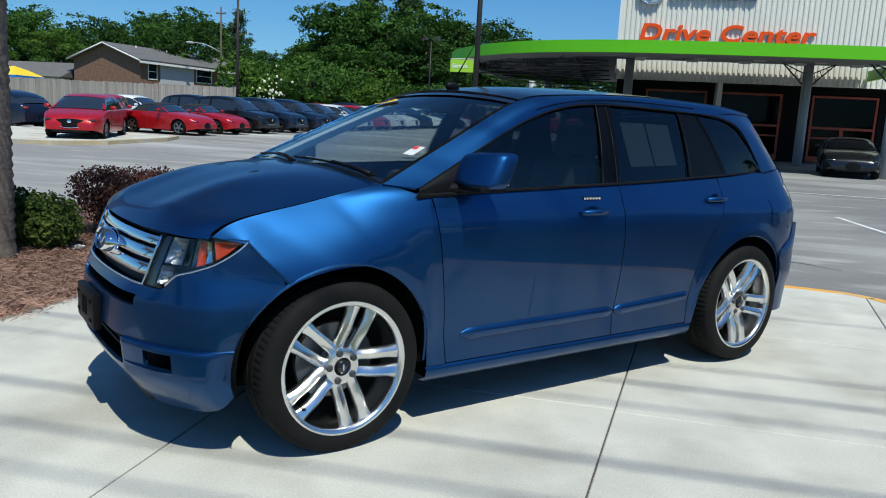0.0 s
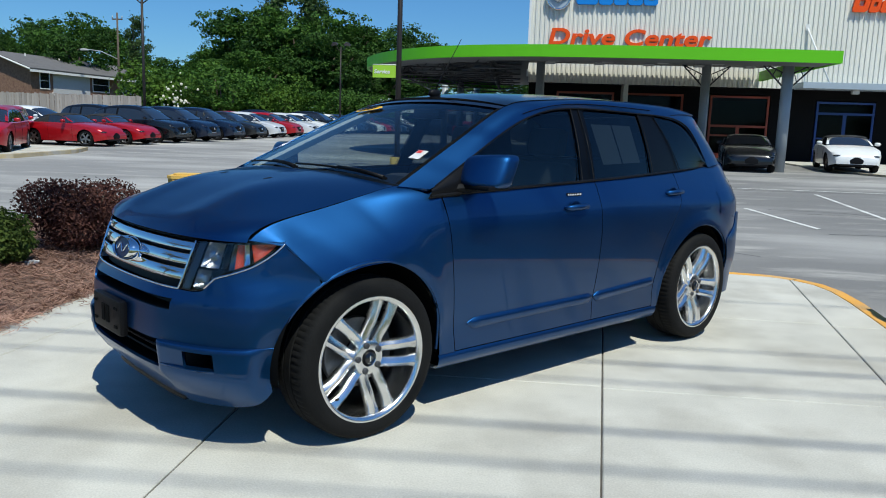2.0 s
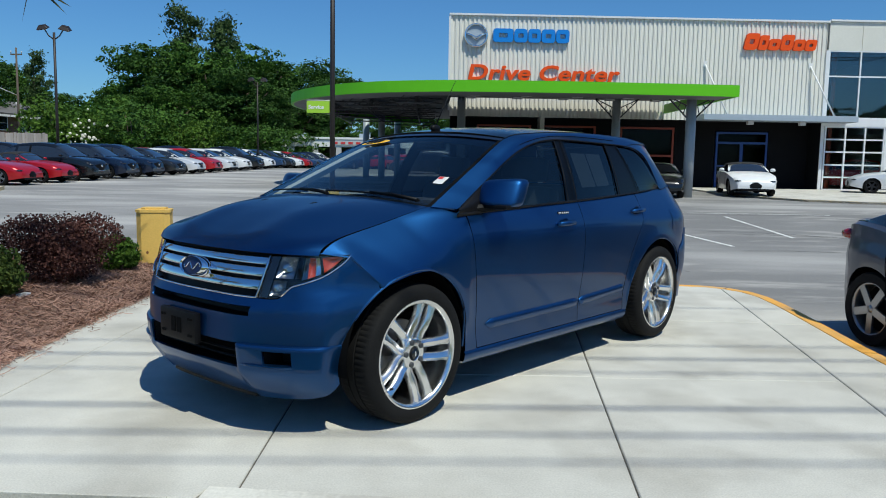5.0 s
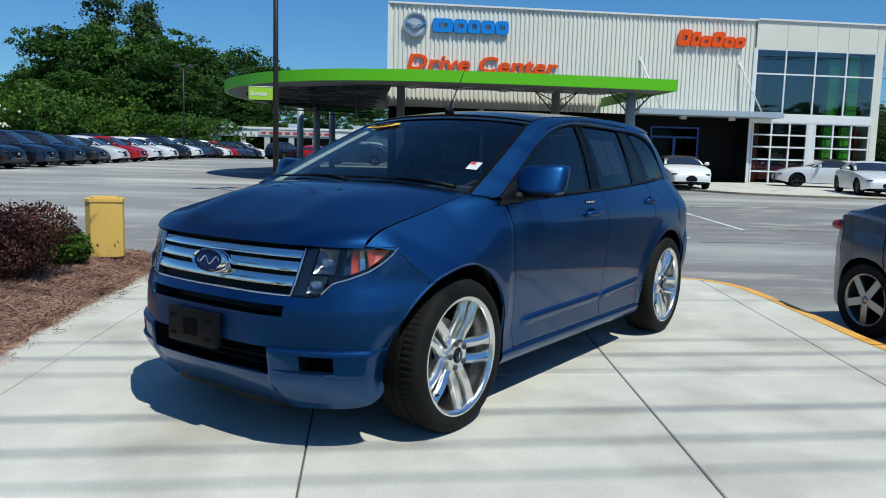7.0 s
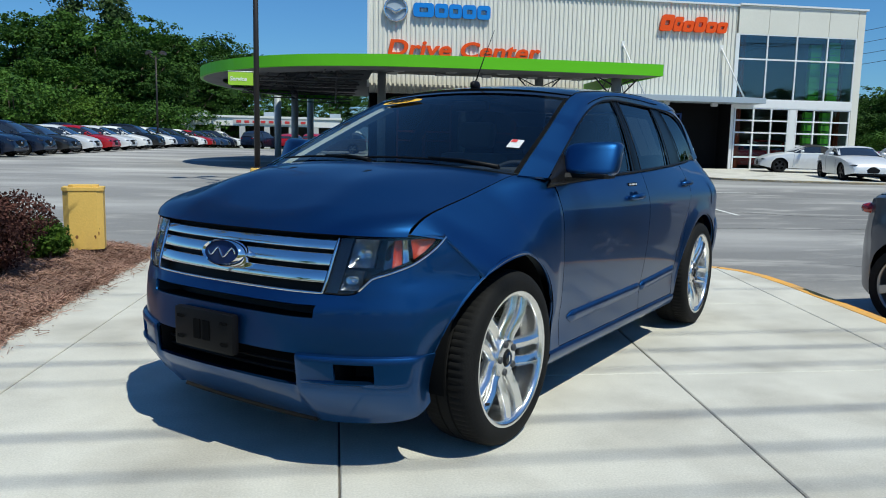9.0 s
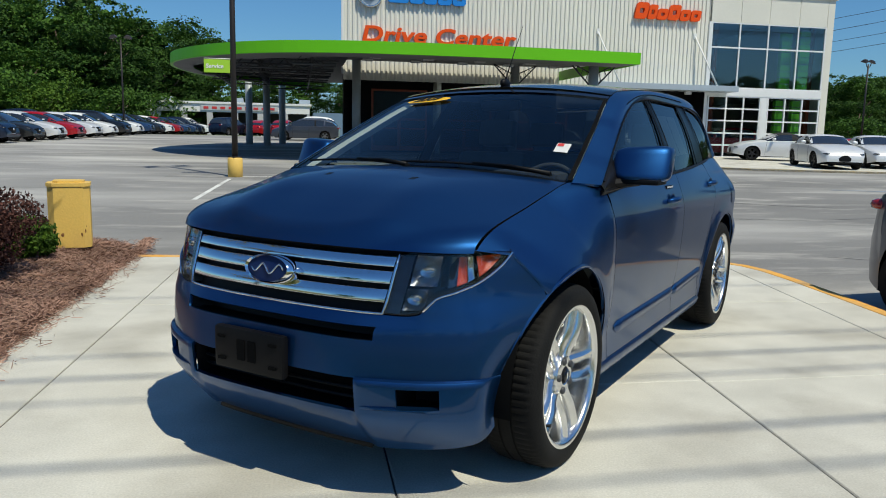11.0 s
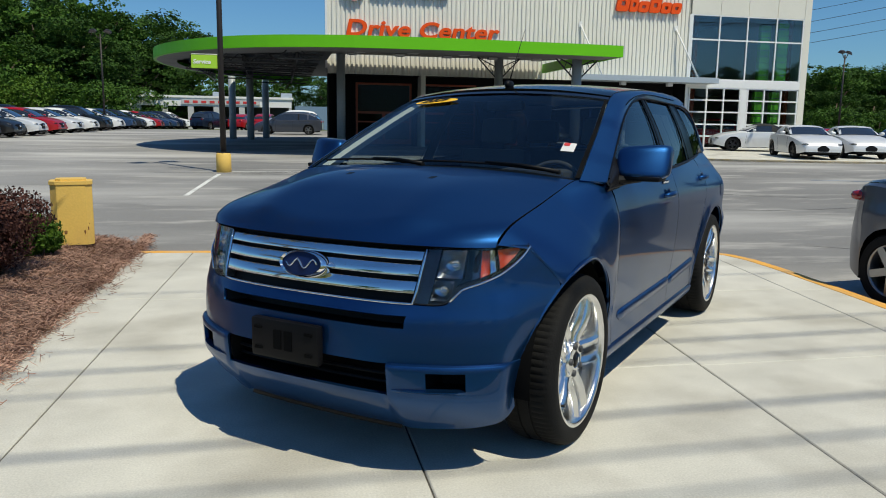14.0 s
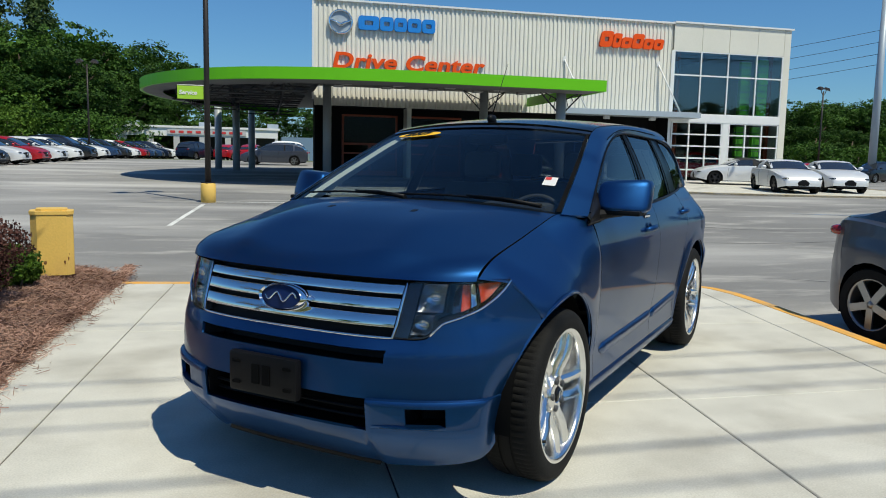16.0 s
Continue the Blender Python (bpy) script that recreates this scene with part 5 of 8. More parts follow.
# the outer ends follow the wheel arch, then the wing's front edge
for zz_, pts_ in NOSE:
    if zz_ < 0.749:
        xe_ = HX + math.sqrt(ARCH ** 2 - ((zz_ - HZ) / 0.985) ** 2)
        pts_[-1] = (xe_, wing_y(xe_, zz_, 1.0))
    else:
        pe_ = wing_point(1.0, clamp(0.7 * (zz_ - 0.749) / 0.156, 0.0, 0.7))
        pts_[-1] = (pe_.x, pe_.y)


def nose(s, z):
    """A point of the nose: s from -1 (one side) over 0 (middle) to 1."""
    sg, s = (1 if s >= 0 else -1), abs(s) * 5
    def at(pts):
        ext = [(pts[1][0], -pts[1][1])] + pts + [(2 * pts[-1][0] - pts[-2][0], 2 * pts[-1][1] - pts[-2][1])]
        i = min(4, int(s))
        t = s - i
        p0, p1, p2, p3 = (Vector(ext[i + k]) for k in range(4))
        return 0.5 * ((2 * p1) + (p2 - p0) * t + (2 * p0 - 5 * p1 + 4 * p2 - p3) * t * t + (3 * p1 - p0 - 3 * p2 + p3) * t ** 3)
    for k in range(len(NOSE) - 1):
        if z <= NOSE[k + 1][0] or k == len(NOSE) - 2:
            t = clamp((z - NOSE[k][0]) / (NOSE[k + 1][0] - NOSE[k][0]))
            p = at(NOSE[k][1]).lerp(at(NOSE[k + 1][1]), smooth01(t) * 0.35 + t * 0.65)
            return Vector((p.x, p.y * sg, z))


def s_at(y, z):
    """The parameter at which the nose has this y."""
    lo, hi = 0.0, 1.0
    for _ in range(24):
        m = (lo + hi) / 2
        if nose(m, z).y < abs(y):
            lo = m
        else:
            hi = m
    return math.copysign(lo, y)


def lamp_low(s):
    """Where bumper meets lamp or grille, by s."""
    return curve1([(0.0, 0.700), (0.40, 0.700), (0.545, 0.705), (0.575, 0.735), (0.605, 0.762), (0.70, 0.785), (0.80, 0.815), (0.90, 0.868), (1.0, 0.915)], abs(s))


def steps(marks, n):
    """About n values from the first mark to the last that include every mark."""
    out = []
    L = marks[-1] - marks[0]
    for a, b in zip(marks, marks[1:]):
        k = max(1, round(n * (b - a) / L))
        out += [lerp(a, b, i / k) for i in range(k)]
    return out + [marks[-1]]


SL, CE, F0, F1 = s_at(0.465, 0.63), s_at(0.405, 0.42), s_at(0.545, 0.41), s_at(0.675, 0.41)
# bumper skin above the valance, with the narrow upper slot
svals = steps(sorted({-1.0, -SL, 0.0, SL, 1.0}), 96)
rows = []
for s in svals:
    zt = lamp_low(s)
    zz = [0.476, 0.49, 0.515, 0.55, 0.585, 0.612, 0.628, 0.645, 0.660]
    zz += [lerp(0.660, zt, k / 6) for k in range(1, 7)]
    row = []
    for z in zz:
        row.append(tuple(nose(s, z)))
    rows.append(row)
cell = lambda i, j: 5 <= j < 8 and abs((svals[i] + svals[i + 1]) / 2) < SL
bm = bmesh.new()
grid_surface(bm, rows, skip=cell)
bmesh.ops.recalc_face_normals(bm, faces=bm.faces)
bumper = spart("bumper", bm, M_PAINT, None, "", 0.014)[0]
# valance with the centre intake and two corner intakes
svals = steps(sorted({-1.0, -F1, -F0, -CE, 0.0, CE, F0, F1, 1.0}), 96)
zz = [0.0, 0.18, 0.42, 0.29, 0.33, 0.352, 0.380, 0.42, 0.450, 0.466, 0.4745, 0.479]


def chin(s):
    """The height of the lower edge: a raised middle between two deeper corner pods."""
    return curve1([(0.0, 0.192), (CE - 0.04, 0.192), (CE + 0.03, 0.182), (0.60, 0.186), (0.80, 0.212), (0.93, 0.246), (1.0, 0.278)], abs(s))


rows = []
for s in svals:
    row = []
    pod = smooth01((abs(s) - CE + 0.010) / 0.020) * (1 - smooth01((abs(s) - 0.80) / 0.18))
    for k, f in enumerate(zz):
        z = f if k > 2 else lerp(chin(s), 0.29, (0.0, 0.25, 0.6)[k])
        p = nose(s, z)
        out = (0.006 + 0.014 * pod) if k < 10 else (0.004 + 0.011 * pod) if k == 10 else -0.003
        d = Vector((p.x - 1.2, p.y * 0.9, 0)).normalized()
        row.append(tuple(p + d * out))
    rows.append(row)


def val_cell(i, j):
    m = abs((svals[i] + svals[i + 1]) / 2)
    return (m < CE and 5 <= j) or (F0 < m < F1 and 6 <= j < 8)


bm = bmesh.new()
grid_surface(bm, rows, skip=val_cell)
bmesh.ops.delete(bm, geom=[v for v in bm.verts if not v.link_faces], context="VERTS")
bmesh.ops.recalc_face_normals(bm, faces=bm.faces)
valance = spart("valance", bm, M_PAINT, None, "", 0.016)[0]
# dark lower lip
rows = []
for i in range(49):
    s = lerp(-CE + 0.02, CE - 0.02, i / 48)
    p = nose(s, chin(s))
    d = Vector((p.x - 1.2, p.y, 0)).normalized()
    rows.append([tuple(p + d * 0.004), tuple(p + d * 0.010 + Vector((0, 0, -0.016))), tuple(p - d * 0.05 + Vector((0, 0, -0.024)))])
bm = bmesh.new()
grid_surface(bm, rows)
spart("lower_lip", bm, M_BLACKP, None, "black lower lip")


def pocket(name, sa, sb, z0, z1, depth, material):
    """A recess behind an opening of the nose."""
    rows = []
    for i in range(13):
        s = lerp(sa, sb, i / 12)
        a, b = nose(s, z0), nose(s, z1)
        d = Vector((-1, 0, 0)) * depth
        f = 0.02 if i in (0, 12) else 1
        rows.append([tuple(a + Vector((-0.004, 0, -0.004))), tuple(a + d * f + Vector((0, 0, -0.004))), tuple(b + d * f + Vector((0, 0, 0.004))), tuple(b + Vector((-0.004, 0, 0.004)))])
    bm = bmesh.new()
    grid_surface(bm, rows, smooth=False)
    return spart(name, bm, material, None, "", smooth=False)[0]


pocket("intake", -SL, SL, 0.612, 0.660, 0.10, M_BLACKP)
pocket("intake", -CE, CE, 0.352, 0.474, 0.14, M_BLACKP)
pocket("intake", F0, F1, 0.380, 0.450, 0.10, M_BLACKP)
pocket("intake", -F1, -F0, 0.380, 0.450, 0.10, M_BLACKP)
for sg in (1, -1):
    # the blade under each corner intake, running in towards the middle
    rows = []
    for i in range(13):
        s = sg * lerp(CE + 0.03, F1, i / 12)
        p = nose(s, 0.378)
        d = Vector((p.x - 1.2, p.y * 0.9, 0)).normalized()
        o = 0.022 + 0.010 * math.sin(i / 12 * math.pi)
        rows.append([tuple(p + d * 0.020 + Vector((0, 0, -0.010))), tuple(p + d * o + Vector((0, 0, -0.004))), tuple(p + d * o + Vector((0, 0, 0.001))), tuple(p + d * 0.0 + Vector((0, 0, 0.005)))])
    bm = bmesh.new()
    grid_surface(bm, rows)
    bmesh.ops.recalc_face_normals(bm, faces=bm.faces)
    spart("intake_blade", bm, M_PAINT)
for z in (0.385, 0.42):
    bm = bmesh.new()
    ring_tube(bm, [tuple(nose(lerp(-CE, CE, i / 12), z) + Vector((-0.05, 0, 0))) for i in range(13)], 0.007, 6)
    spart("intake_bar", bm, M_BLACKP)

# grille: chrome slats with dark gaps
rows = []
for i in range(25):
    s = lerp(-0.405, 0.405, i / 24)
    rows.append([tuple(nose(s, z) + Vector((-0.045, 0, 0))) for z in (0.695, 0.80, 0.915)])
bm = bmesh.new()
grid_surface(bm, rows)
grille = thing("grille", "", "")
grille.parent = suv
part("backing", bm, M_BLACKP, grille)
for z0, z1 in ((0.740, 0.786), (0.803, 0.847), (0.861, 0.897)):
    rows = []
    for i in range(33):
        s = lerp(-0.392, 0.392, i / 32)
        prof = ((z0 + 0.002, -0.034), (z0, -0.007), (z0 + 0.0015, -0.0015), (z0 + 0.004, 0.000), (lerp(z0, z1, 0.5), -0.001), (z1 - 0.004, -0.002), (z1 - 0.0015, -0.0035), (z1, -0.009), (z1 - 0.002, -0.034))
        lo_, hi_ = nose(s, z0), nose(s, z1)
        rows.append([tuple(lo_ + (hi_ - lo_) * ((z - z0) / (z1 - z0)) + Vector((o, 0, 0))) for z, o in prof])
    bm = bmesh.new()
    grid_surface(bm, rows)
    part("slat", bm, M_CHROME, grille, "chrome slat")
bm = bmesh.new()
edge = [nose(lerp(-0.402, 0.402, i / 24), 0.704) + Vector((0.0, 0, 0)) for i in range(25)]
edge = [nose(-0.402, z) for z in (0.905, 0.85, 0.80, 0.75)] + edge + [nose(0.402, z) for z in (0.75, 0.80, 0.85, 0.905)]
ring_tube(bm, [tuple(p) for p in edge], 0.0055, 8)
part("surround", bm, M_CHROME, grille, "chrome surround")
# oval badge
bm = bmesh.new()
bc = nose(-0.01, 0.812)
lathe(bm, [(0.0, 0.030), (0.108, 0.024), (0.118, 0.010), (0.118, -0.02)], 40, "Y")
bmesh.ops.transform(bm, matrix=Matrix.Translation((bc.x + 0.012, -0.012, 0.812)) @ pose(0, 0, 0, 14, 0, -90) @ Matrix.Diagonal((1, 1, 0.46, 1)), verts=bm.verts)
badge = part("badge", bm, M_OVAL, grille, "dark blue oval badge", True, 40)
bm = bmesh.new()
lathe(bm, [(0.098, 0.028), (0.106, 0.036), (0.114, 0.028), (0.122, 0.012), (0.122, -0.02)], 40, "Y")
bmesh.ops.transform(bm, matrix=Matrix.Translation((bc.x + 0.012, -0.012, 0.812)) @ pose(0, 0, 0, 14, 0, -90) @ Matrix.Diagonal((1, 1, 0.46, 1)), verts=bm.verts)
part("badge_ring", bm, M_CHROME, grille, "chrome rim", True, 60)

bm = bmesh.new()
ring_tube(bm, [(0.078 * lerp(-1, 1, k / 16), 0.031 - 0.006 * (k / 8 - 1) ** 2, 0.026 * math.sin(k / 16 * 4 * math.pi) * (1 - 0.3 * k / 16)) for k in range(17)], 0.0045, 6)
bmesh.ops.transform(bm, matrix=Matrix.Translation((bc.x + 0.012, -0.012, 0.812)) @ pose(0, 0, 0, 14, 0, -90) @ Matrix.Diagonal((1, 1, 0.8, 1)), verts=bm.verts)
part("badge_stroke", bm, M_CHROME, grille, "pale wavy stroke", True)

# plate bracket
plate = thing("plate_bracket", "", "")
plate.parent = suv
bm = bmesh.new()
box(bm, 2.195, 2.235, -0.225, 0.125, 0.425, 0.590, 0.016)
part("bracket", bm, M_BLACKP, plate, "empty black plate bracket", True, 30)
for y0, y1, z0, z1 in ((-0.20, -0.16, 0.545, 0.557), (0.06, 0.10, 0.545, 0.557), (-0.20, -0.16, 0.46, 0.472), (0.06, 0.10, 0.46, 0.472)):
    bm = bmesh.new()
    box(bm, 2.2355, 2.240, y0, y1, z0, z1, 0.004)
    part("slot", bm, M_LINER, plate)
for a, b in ((-0.10, -0.06), (-0.045, -0.005)):
    bm = bmesh.new()
    box(bm, 2.235, 2.2385, a, b, 0.47, 0.55, 0.003)
    part("recess", bm, M_LINER, plate)

# ---- headlamps ----
def headlamp(side):
    lamp = thing("headlamp", "", "")
    lamp.parent = suv
    S0 = 0.405

    def at(s, z, back):
        p = nose(side * s, z)
        d = Vector((p.x - 1.2, p.y * 0.9, 0)).normalized()
        return p - d * back

    def top(s):
        return curve1([(0.4, 0.908), (0.7, 0.917), (0.9, 0.924), (1.0, 0.920)], s)

    ss = steps([S0, 0.6, 1.0], 26)
    for nm, back, m in (("lens", 0.003, M_LENS), ("housing", 0.090, M_LAMPIN)):
        rows = []
        for s in ss:
            b = back * (1 - 0.85 * smooth01((s - 0.85) / 0.15))
            lo = lamp_low(s) + 0.006
            rows.append([tuple(at(s, lerp(lo, max(lo + 0.004, top(s) - 0.004), k / 8), b)) for k in range(9)])
        bm = bmesh.new()
        grid_surface(bm, rows)
        bmesh.ops.recalc_face_normals(bm, faces=bm.faces)
        part(nm, bm, m, lamp, "clear lens" if nm == "lens" else "dark housing", True)
    # rim walls of the housing
    bm = bmesh.new()
    loop = [(s, lamp_low(s) + 0.004) for s in ss] + [(s, top(s) - 0.002) for s in reversed(ss)]
    loop.append(loop[0])
    grid_surface(bm, [[tuple(at(s, z, 0.001)) for s, z in loop], [tuple(at(s, z, 0.090 * (1 - 0.85 * smooth01((s - 0.85) / 0.15)))) for s, z in loop]])
    part("rim", bm, M_LAMPIN, lamp)
    # reflectors
    for s, z, r, dp in ((0.545, 0.850, 0.024, 0.05), (0.515, 0.755, 0.022, 0.05)):
        p = at(s, z, 0.016)
        d = Vector((1.0, 0.28 * side, 0)).normalized()
        bm = bmesh.new()
        lathe(bm, [(r, 0.0), (r * 0.94, -0.012), (r * 0.7, -0.032), (r * 0.35, -0.045), (0.0, -0.048)], 20, "Y")
        lathe(bm, [(0.0, -0.015), (0.012, -0.018), (0.014, -0.044)], 10, "Y")
        rot = Vector((0, 1, 0)).rotation_difference(d).to_matrix().to_4x4()
        sq = Matrix.Diagonal((1.25, 1, 0.95, 1))
        bmesh.ops.transform(bm, matrix=Matrix.Translation(p) @ rot @ sq, verts=bm.verts)
        part("reflector", bm, M_REFL, lamp, "bright reflector", True)
    for sa, sb, za, zb in ((0.478, 0.60, 0.800, 0.903), (0.474, 0.565, 0.716, 0.790), (0.612, 0.652, 0.800, 0.905)):
        rows = []
        for i in range(9):
            s = lerp(sa, sb, i / 8)
            rows.append([tuple(at(s, lerp(max(za, lamp_low(s) + 0.012), zb, k / 6), 0.020 + 0.050 * (math.sin(i / 8 * math.pi) * math.sin(k / 6 * math.pi)) ** 0.7)) for k in range(7)])
        bm = bmesh.new()
        grid_surface(bm, rows)
        part("reflector_panel", bm, M_REFLB if sa < 0.6 else M_REFLD, lamp, "grey faceted reflector")
    for nm, sa, sb, m, dp, lab in (("signal_reflector", 0.655, 0.735, M_REFLD, 0.034, "grey turn signal bowl"), ("signal_bulb", 0.700, 0.752, M_AMBER, 0.020, "amber bulb"), ("bright_bar", 0.756, 0.786, M_REFL, 0.018, "bright reflector bar"), ("marker", 0.806, 0.935, M_AMBER, 0.014, "orange side marker")):
        rows = []
        for i in range(11):
            s = lerp(sa, sb, i / 10)
            lo = lamp_low(s) + 0.016
            rows.append([tuple(at(s, lerp(lo, max(lo + 0.01, top(s) - 0.016), k / 8), dp + 0.012 * math.sin(i / 10 * math.pi) * math.sin(k / 8 * math.pi))) for k in range(9)])
        bm = bmesh.new()
        grid_surface(bm, rows)
        part(nm, bm, m, lamp, lab, True)
    rows = []
    for i in range(5):
        s = lerp(S0 + 0.002, 0.468, i / 4)
        rows.append([tuple(at(s, lerp(lamp_low(s) + 0.006, top(s) - 0.004, k / 6), 0.012)) for k in range(7)])
    bm = bmesh.new()
    grid_surface(bm, rows)
    part("inner_strip", bm, M_BLACKG, lamp, "gloss black inner strip", True)
    bm = bmesh.new()
    ring_tube(bm, [tuple(at(s, lamp_low(s) + 0.001, -0.002)) for s in steps([0.56, 1.0], 20)], 0.0045, 6)
    part("trim", bm, M_CHROME, lamp, "thin bright lower edge")


headlamp(1)
headlamp(-1)

# ---- bonnet ----
CENTRE = [(0.0, 0.917), (0.02, 0.935), (0.05, 0.959), (0.09, 0.981), (0.14, 1.000), (0.27, 1.046), (0.46, 1.103), (0.66, 1.142), (0.84, 1.165), (1.0, 1.176)]
NB, NA = 36, 40
rows = []
for i in range(NB + 1):
    u = (i / NB) ** 1.35
    row = []
    for j in range(NA + 1):
        q = lerp(-1, 1, j / NA)
        xe = lerp(1.908, 1.20, u)
        ye = curve1(SEAM_Y, xe) - 0.001
        y = q * ye
        xf = nose(s_at(min(abs(q) * 0.731, 0.8), 0.915), 0.917).x + 0.004
        xc = 1.285 - 0.095 * abs(q) ** 2
        x = lerp(xf, xc, u)
        ze = curve1(SEAM_Z, xe)
        if u < 0.012:
            ze = lerp(0.917, ze, u / 0.012)
        zc = curve1(CENTRE, u)
        k = 1 - abs(q) ** 2.4
        dome = 0.020 * math.exp(-((abs(q) - 0.50) / 0.20) ** 2) * smooth01((u - 0.02) / 0.12) * (1 - smooth01((u - 0.35) / 0.60))
        z = lerp(ze, zc, k) + dome
        row.append((x, y, z))
    rows.append(row)
bm = bmesh.new()
grid_surface(bm, rows)
bmesh.ops.recalc_face_normals(bm, faces=bm.faces)
bonnet = spart("bonnet", bm, M_PAINT, None, "", 0.012)[0]
for s in (-1, 1):
    bm = bmesh.new()
    box(bm, -0.022, 0.022, -0.016, 0.016, -0.006, 0.010, 0.005)
    bmesh.ops.transform(bm, matrix=Matrix.Translation((1.545, s * 0.228, 1.134)) @ pose(0, 0, 0, 0, 12, 0), verts=bm.verts)
    part("washer_nozzle", bm, M_BLACKP, bonnet)
# cowl below the windscreen
rows = []
for j in range(25):
    q = lerp(-1, 1, j / 24)
    xc = 1.295 - 0.095 * abs(q) ** 2
    zc = lerp(1.130, 1.172, 1 - abs(q) ** 2.4)
    rows.append([(xc, q * 0.765, zc - 0.004), (xc - 0.05, q * 0.76, zc - 0.012), (xc - 0.13, q * 0.75, zc + 0.004)])
bm = bmesh.new()
grid_surface(bm, rows)
spart("cowl", bm, M_BLACKP)


# ---- greenhouse ----
U_LINE = [(-1.82, 0.560, 1.572), (-1.74, 0.568, 1.584), (-1.62, 0.578, 1.598), (-1.35, 0.592, 1.616), (-0.60, 0.608, 1.622), (0.10, 0.622, 1.584), (0.31, 0.638, 1.546), (0.75, 0.720, 1.348), (1.19, 0.792, 1.134)]
W_LINE = [(-1.82, 0.742, 1.130), (-1.768, 0.737, 1.206), (-1.70, 0.722, 1.288), (-1.62, 0.704, 1.390), (-1.526, 0.684, 1.480), (-1.40, 0.668, 1.528), (-1.21, 0.655, 1.549), (-1.04, 0.651, 1.553), (-0.335, 0.655, 1.560), (0.0, 0.680, 1.533), (0.316, 0.726, 1.450), (0.70, 0.802, 1.285), (1.05, 0.876, 1.125)]


def line_at(line, x):
    return Vector((x, curve1([(p[0], p[1]) for p in line], x), curve1([(p[0], p[2]) for p in line], x)))


# cant rail and pillars in body colour
rows = []
for i in range(61):
    t = i / 60
    xu, xw = lerp(-1.80, 1.185, t), lerp(-1.25, 1.06, t)
    a, b = line_at(U_LINE, xu), line_at(W_LINE, xw)
    row = []
    for k in range(9):
        v = k / 8
        p = a.lerp(b, v)
        bulge = math.sin(v * math.pi) * 0.022 * (1 - smooth01((xu - 0.1) / 0.9))
        p += Vector((0, 0.75, 0.62)).normalized() * bulge
        row.append(tuple(p))
    rows.append(row)
bm = bmesh.new()
grid_surface(bm, rows)
bmesh.ops.recalc_face_normals(bm, faces=bm.faces)
spart("cant_rail", bm, M_PAINT, None, "", 0.01, True)
bm = bmesh.new()
pts = []
for i in range(41):
    t = lerp(0.12, 0.66, i / 40)
    xu, xw = lerp(-1.80, 1.185, t), lerp(-1.25, 1.06, t)
    p = line_at(U_LINE, xu).lerp(line_at(W_LINE, xw), 0.74)
    pts.append(tuple(p + Vector((0, 0.75, 0.62)).normalized() * (0.0205 * (1 - smooth01((xu - 0.1) / 0.9)) - 0.0005)))
ring_tube(bm, pts, 0.0025, 6)
spart("door_frame_seam", bm, M_LINER, None, "dark shut line above the doors", 0, True)
# rear pillar behind the quarter window
rows = []
for i in range(25):
    t = i / 24
    a = line_at(W_LINE, lerp(-1.25, -1.772, t ** 0.8))
    b = Vector((lerp(-1.80, -2.035, t), lerp(0.550, side_y(-2.035, 1.215), t ** 0.9), lerp(1.575, 1.222, t ** 1.05)))
    row = [tuple(a.lerp(b, k / 6) + Vector((0, 0.8, 0.4)).normalized() * 0.018 * math.sin(k / 6 * math.pi)) for k in range(7)]
    rows.append(row)
bm = bmesh.new()
grid_surface(bm, rows)
bmesh.ops.recalc_face_normals(bm, faces=bm.faces)
spart("rear_pillar", bm, M_PAINT, None, "", 0.01, True)

# pale trims inside the front pillars
rows = []
for i in range(13):
    a = line_at(U_LINE, lerp(1.10, 0.34, i / 12))
    rows.append([(a.x - 0.01, a.y - 0.012, a.z - 0.030), (a.x - 0.035, a.y - 0.048, a.z - 0.030), (a.x - 0.085, a.y - 0.030, a.z - 0.055), (a.x - 0.10, a.y + 0.015, a.z - 0.06)])
bm = bmesh.new()
grid_surface(bm, rows)
bmesh.ops.recalc_face_normals(bm, faces=bm.faces)
spart("pillar_trim", bm, M_PILLAR, None, "pale grey inside pillar trim", 0.004, True)

# roof: glass ahead, painted behind
ROOFC = [(-1.82, 1.586), (-1.75, 1.598), (-1.55, 1.624), (-1.2, 1.648), (-0.5, 1.660), (0.0, 1.642), (0.20, 1.622), (0.36, 1.598)]


def roof_patch(x0, x1, n):
    rows = []
    for i in range(n + 1):
        t = i / n
        row = []
        for j in range(25):
            q = lerp(-1, 1, j / 24)
            x = lerp(x0, x1, t)
            xx = x - (0.05 * q * q if x > 0.2 else 0.05 * q * q * clamp((x + 0.5) / 0.7))
            u = line_at(U_LINE, min(xx, 0.31))
            z = lerp(u.z + 0.004, curve1(ROOFC, x), 1 - abs(q) ** 2.2)
            row.append((xx, q * (u.y + 0.004), z))
        rows.append(row)
    bm = bmesh.new()
    grid_surface(bm, rows)
    bmesh.ops.recalc_face_normals(bm, faces=bm.faces)
    return bm


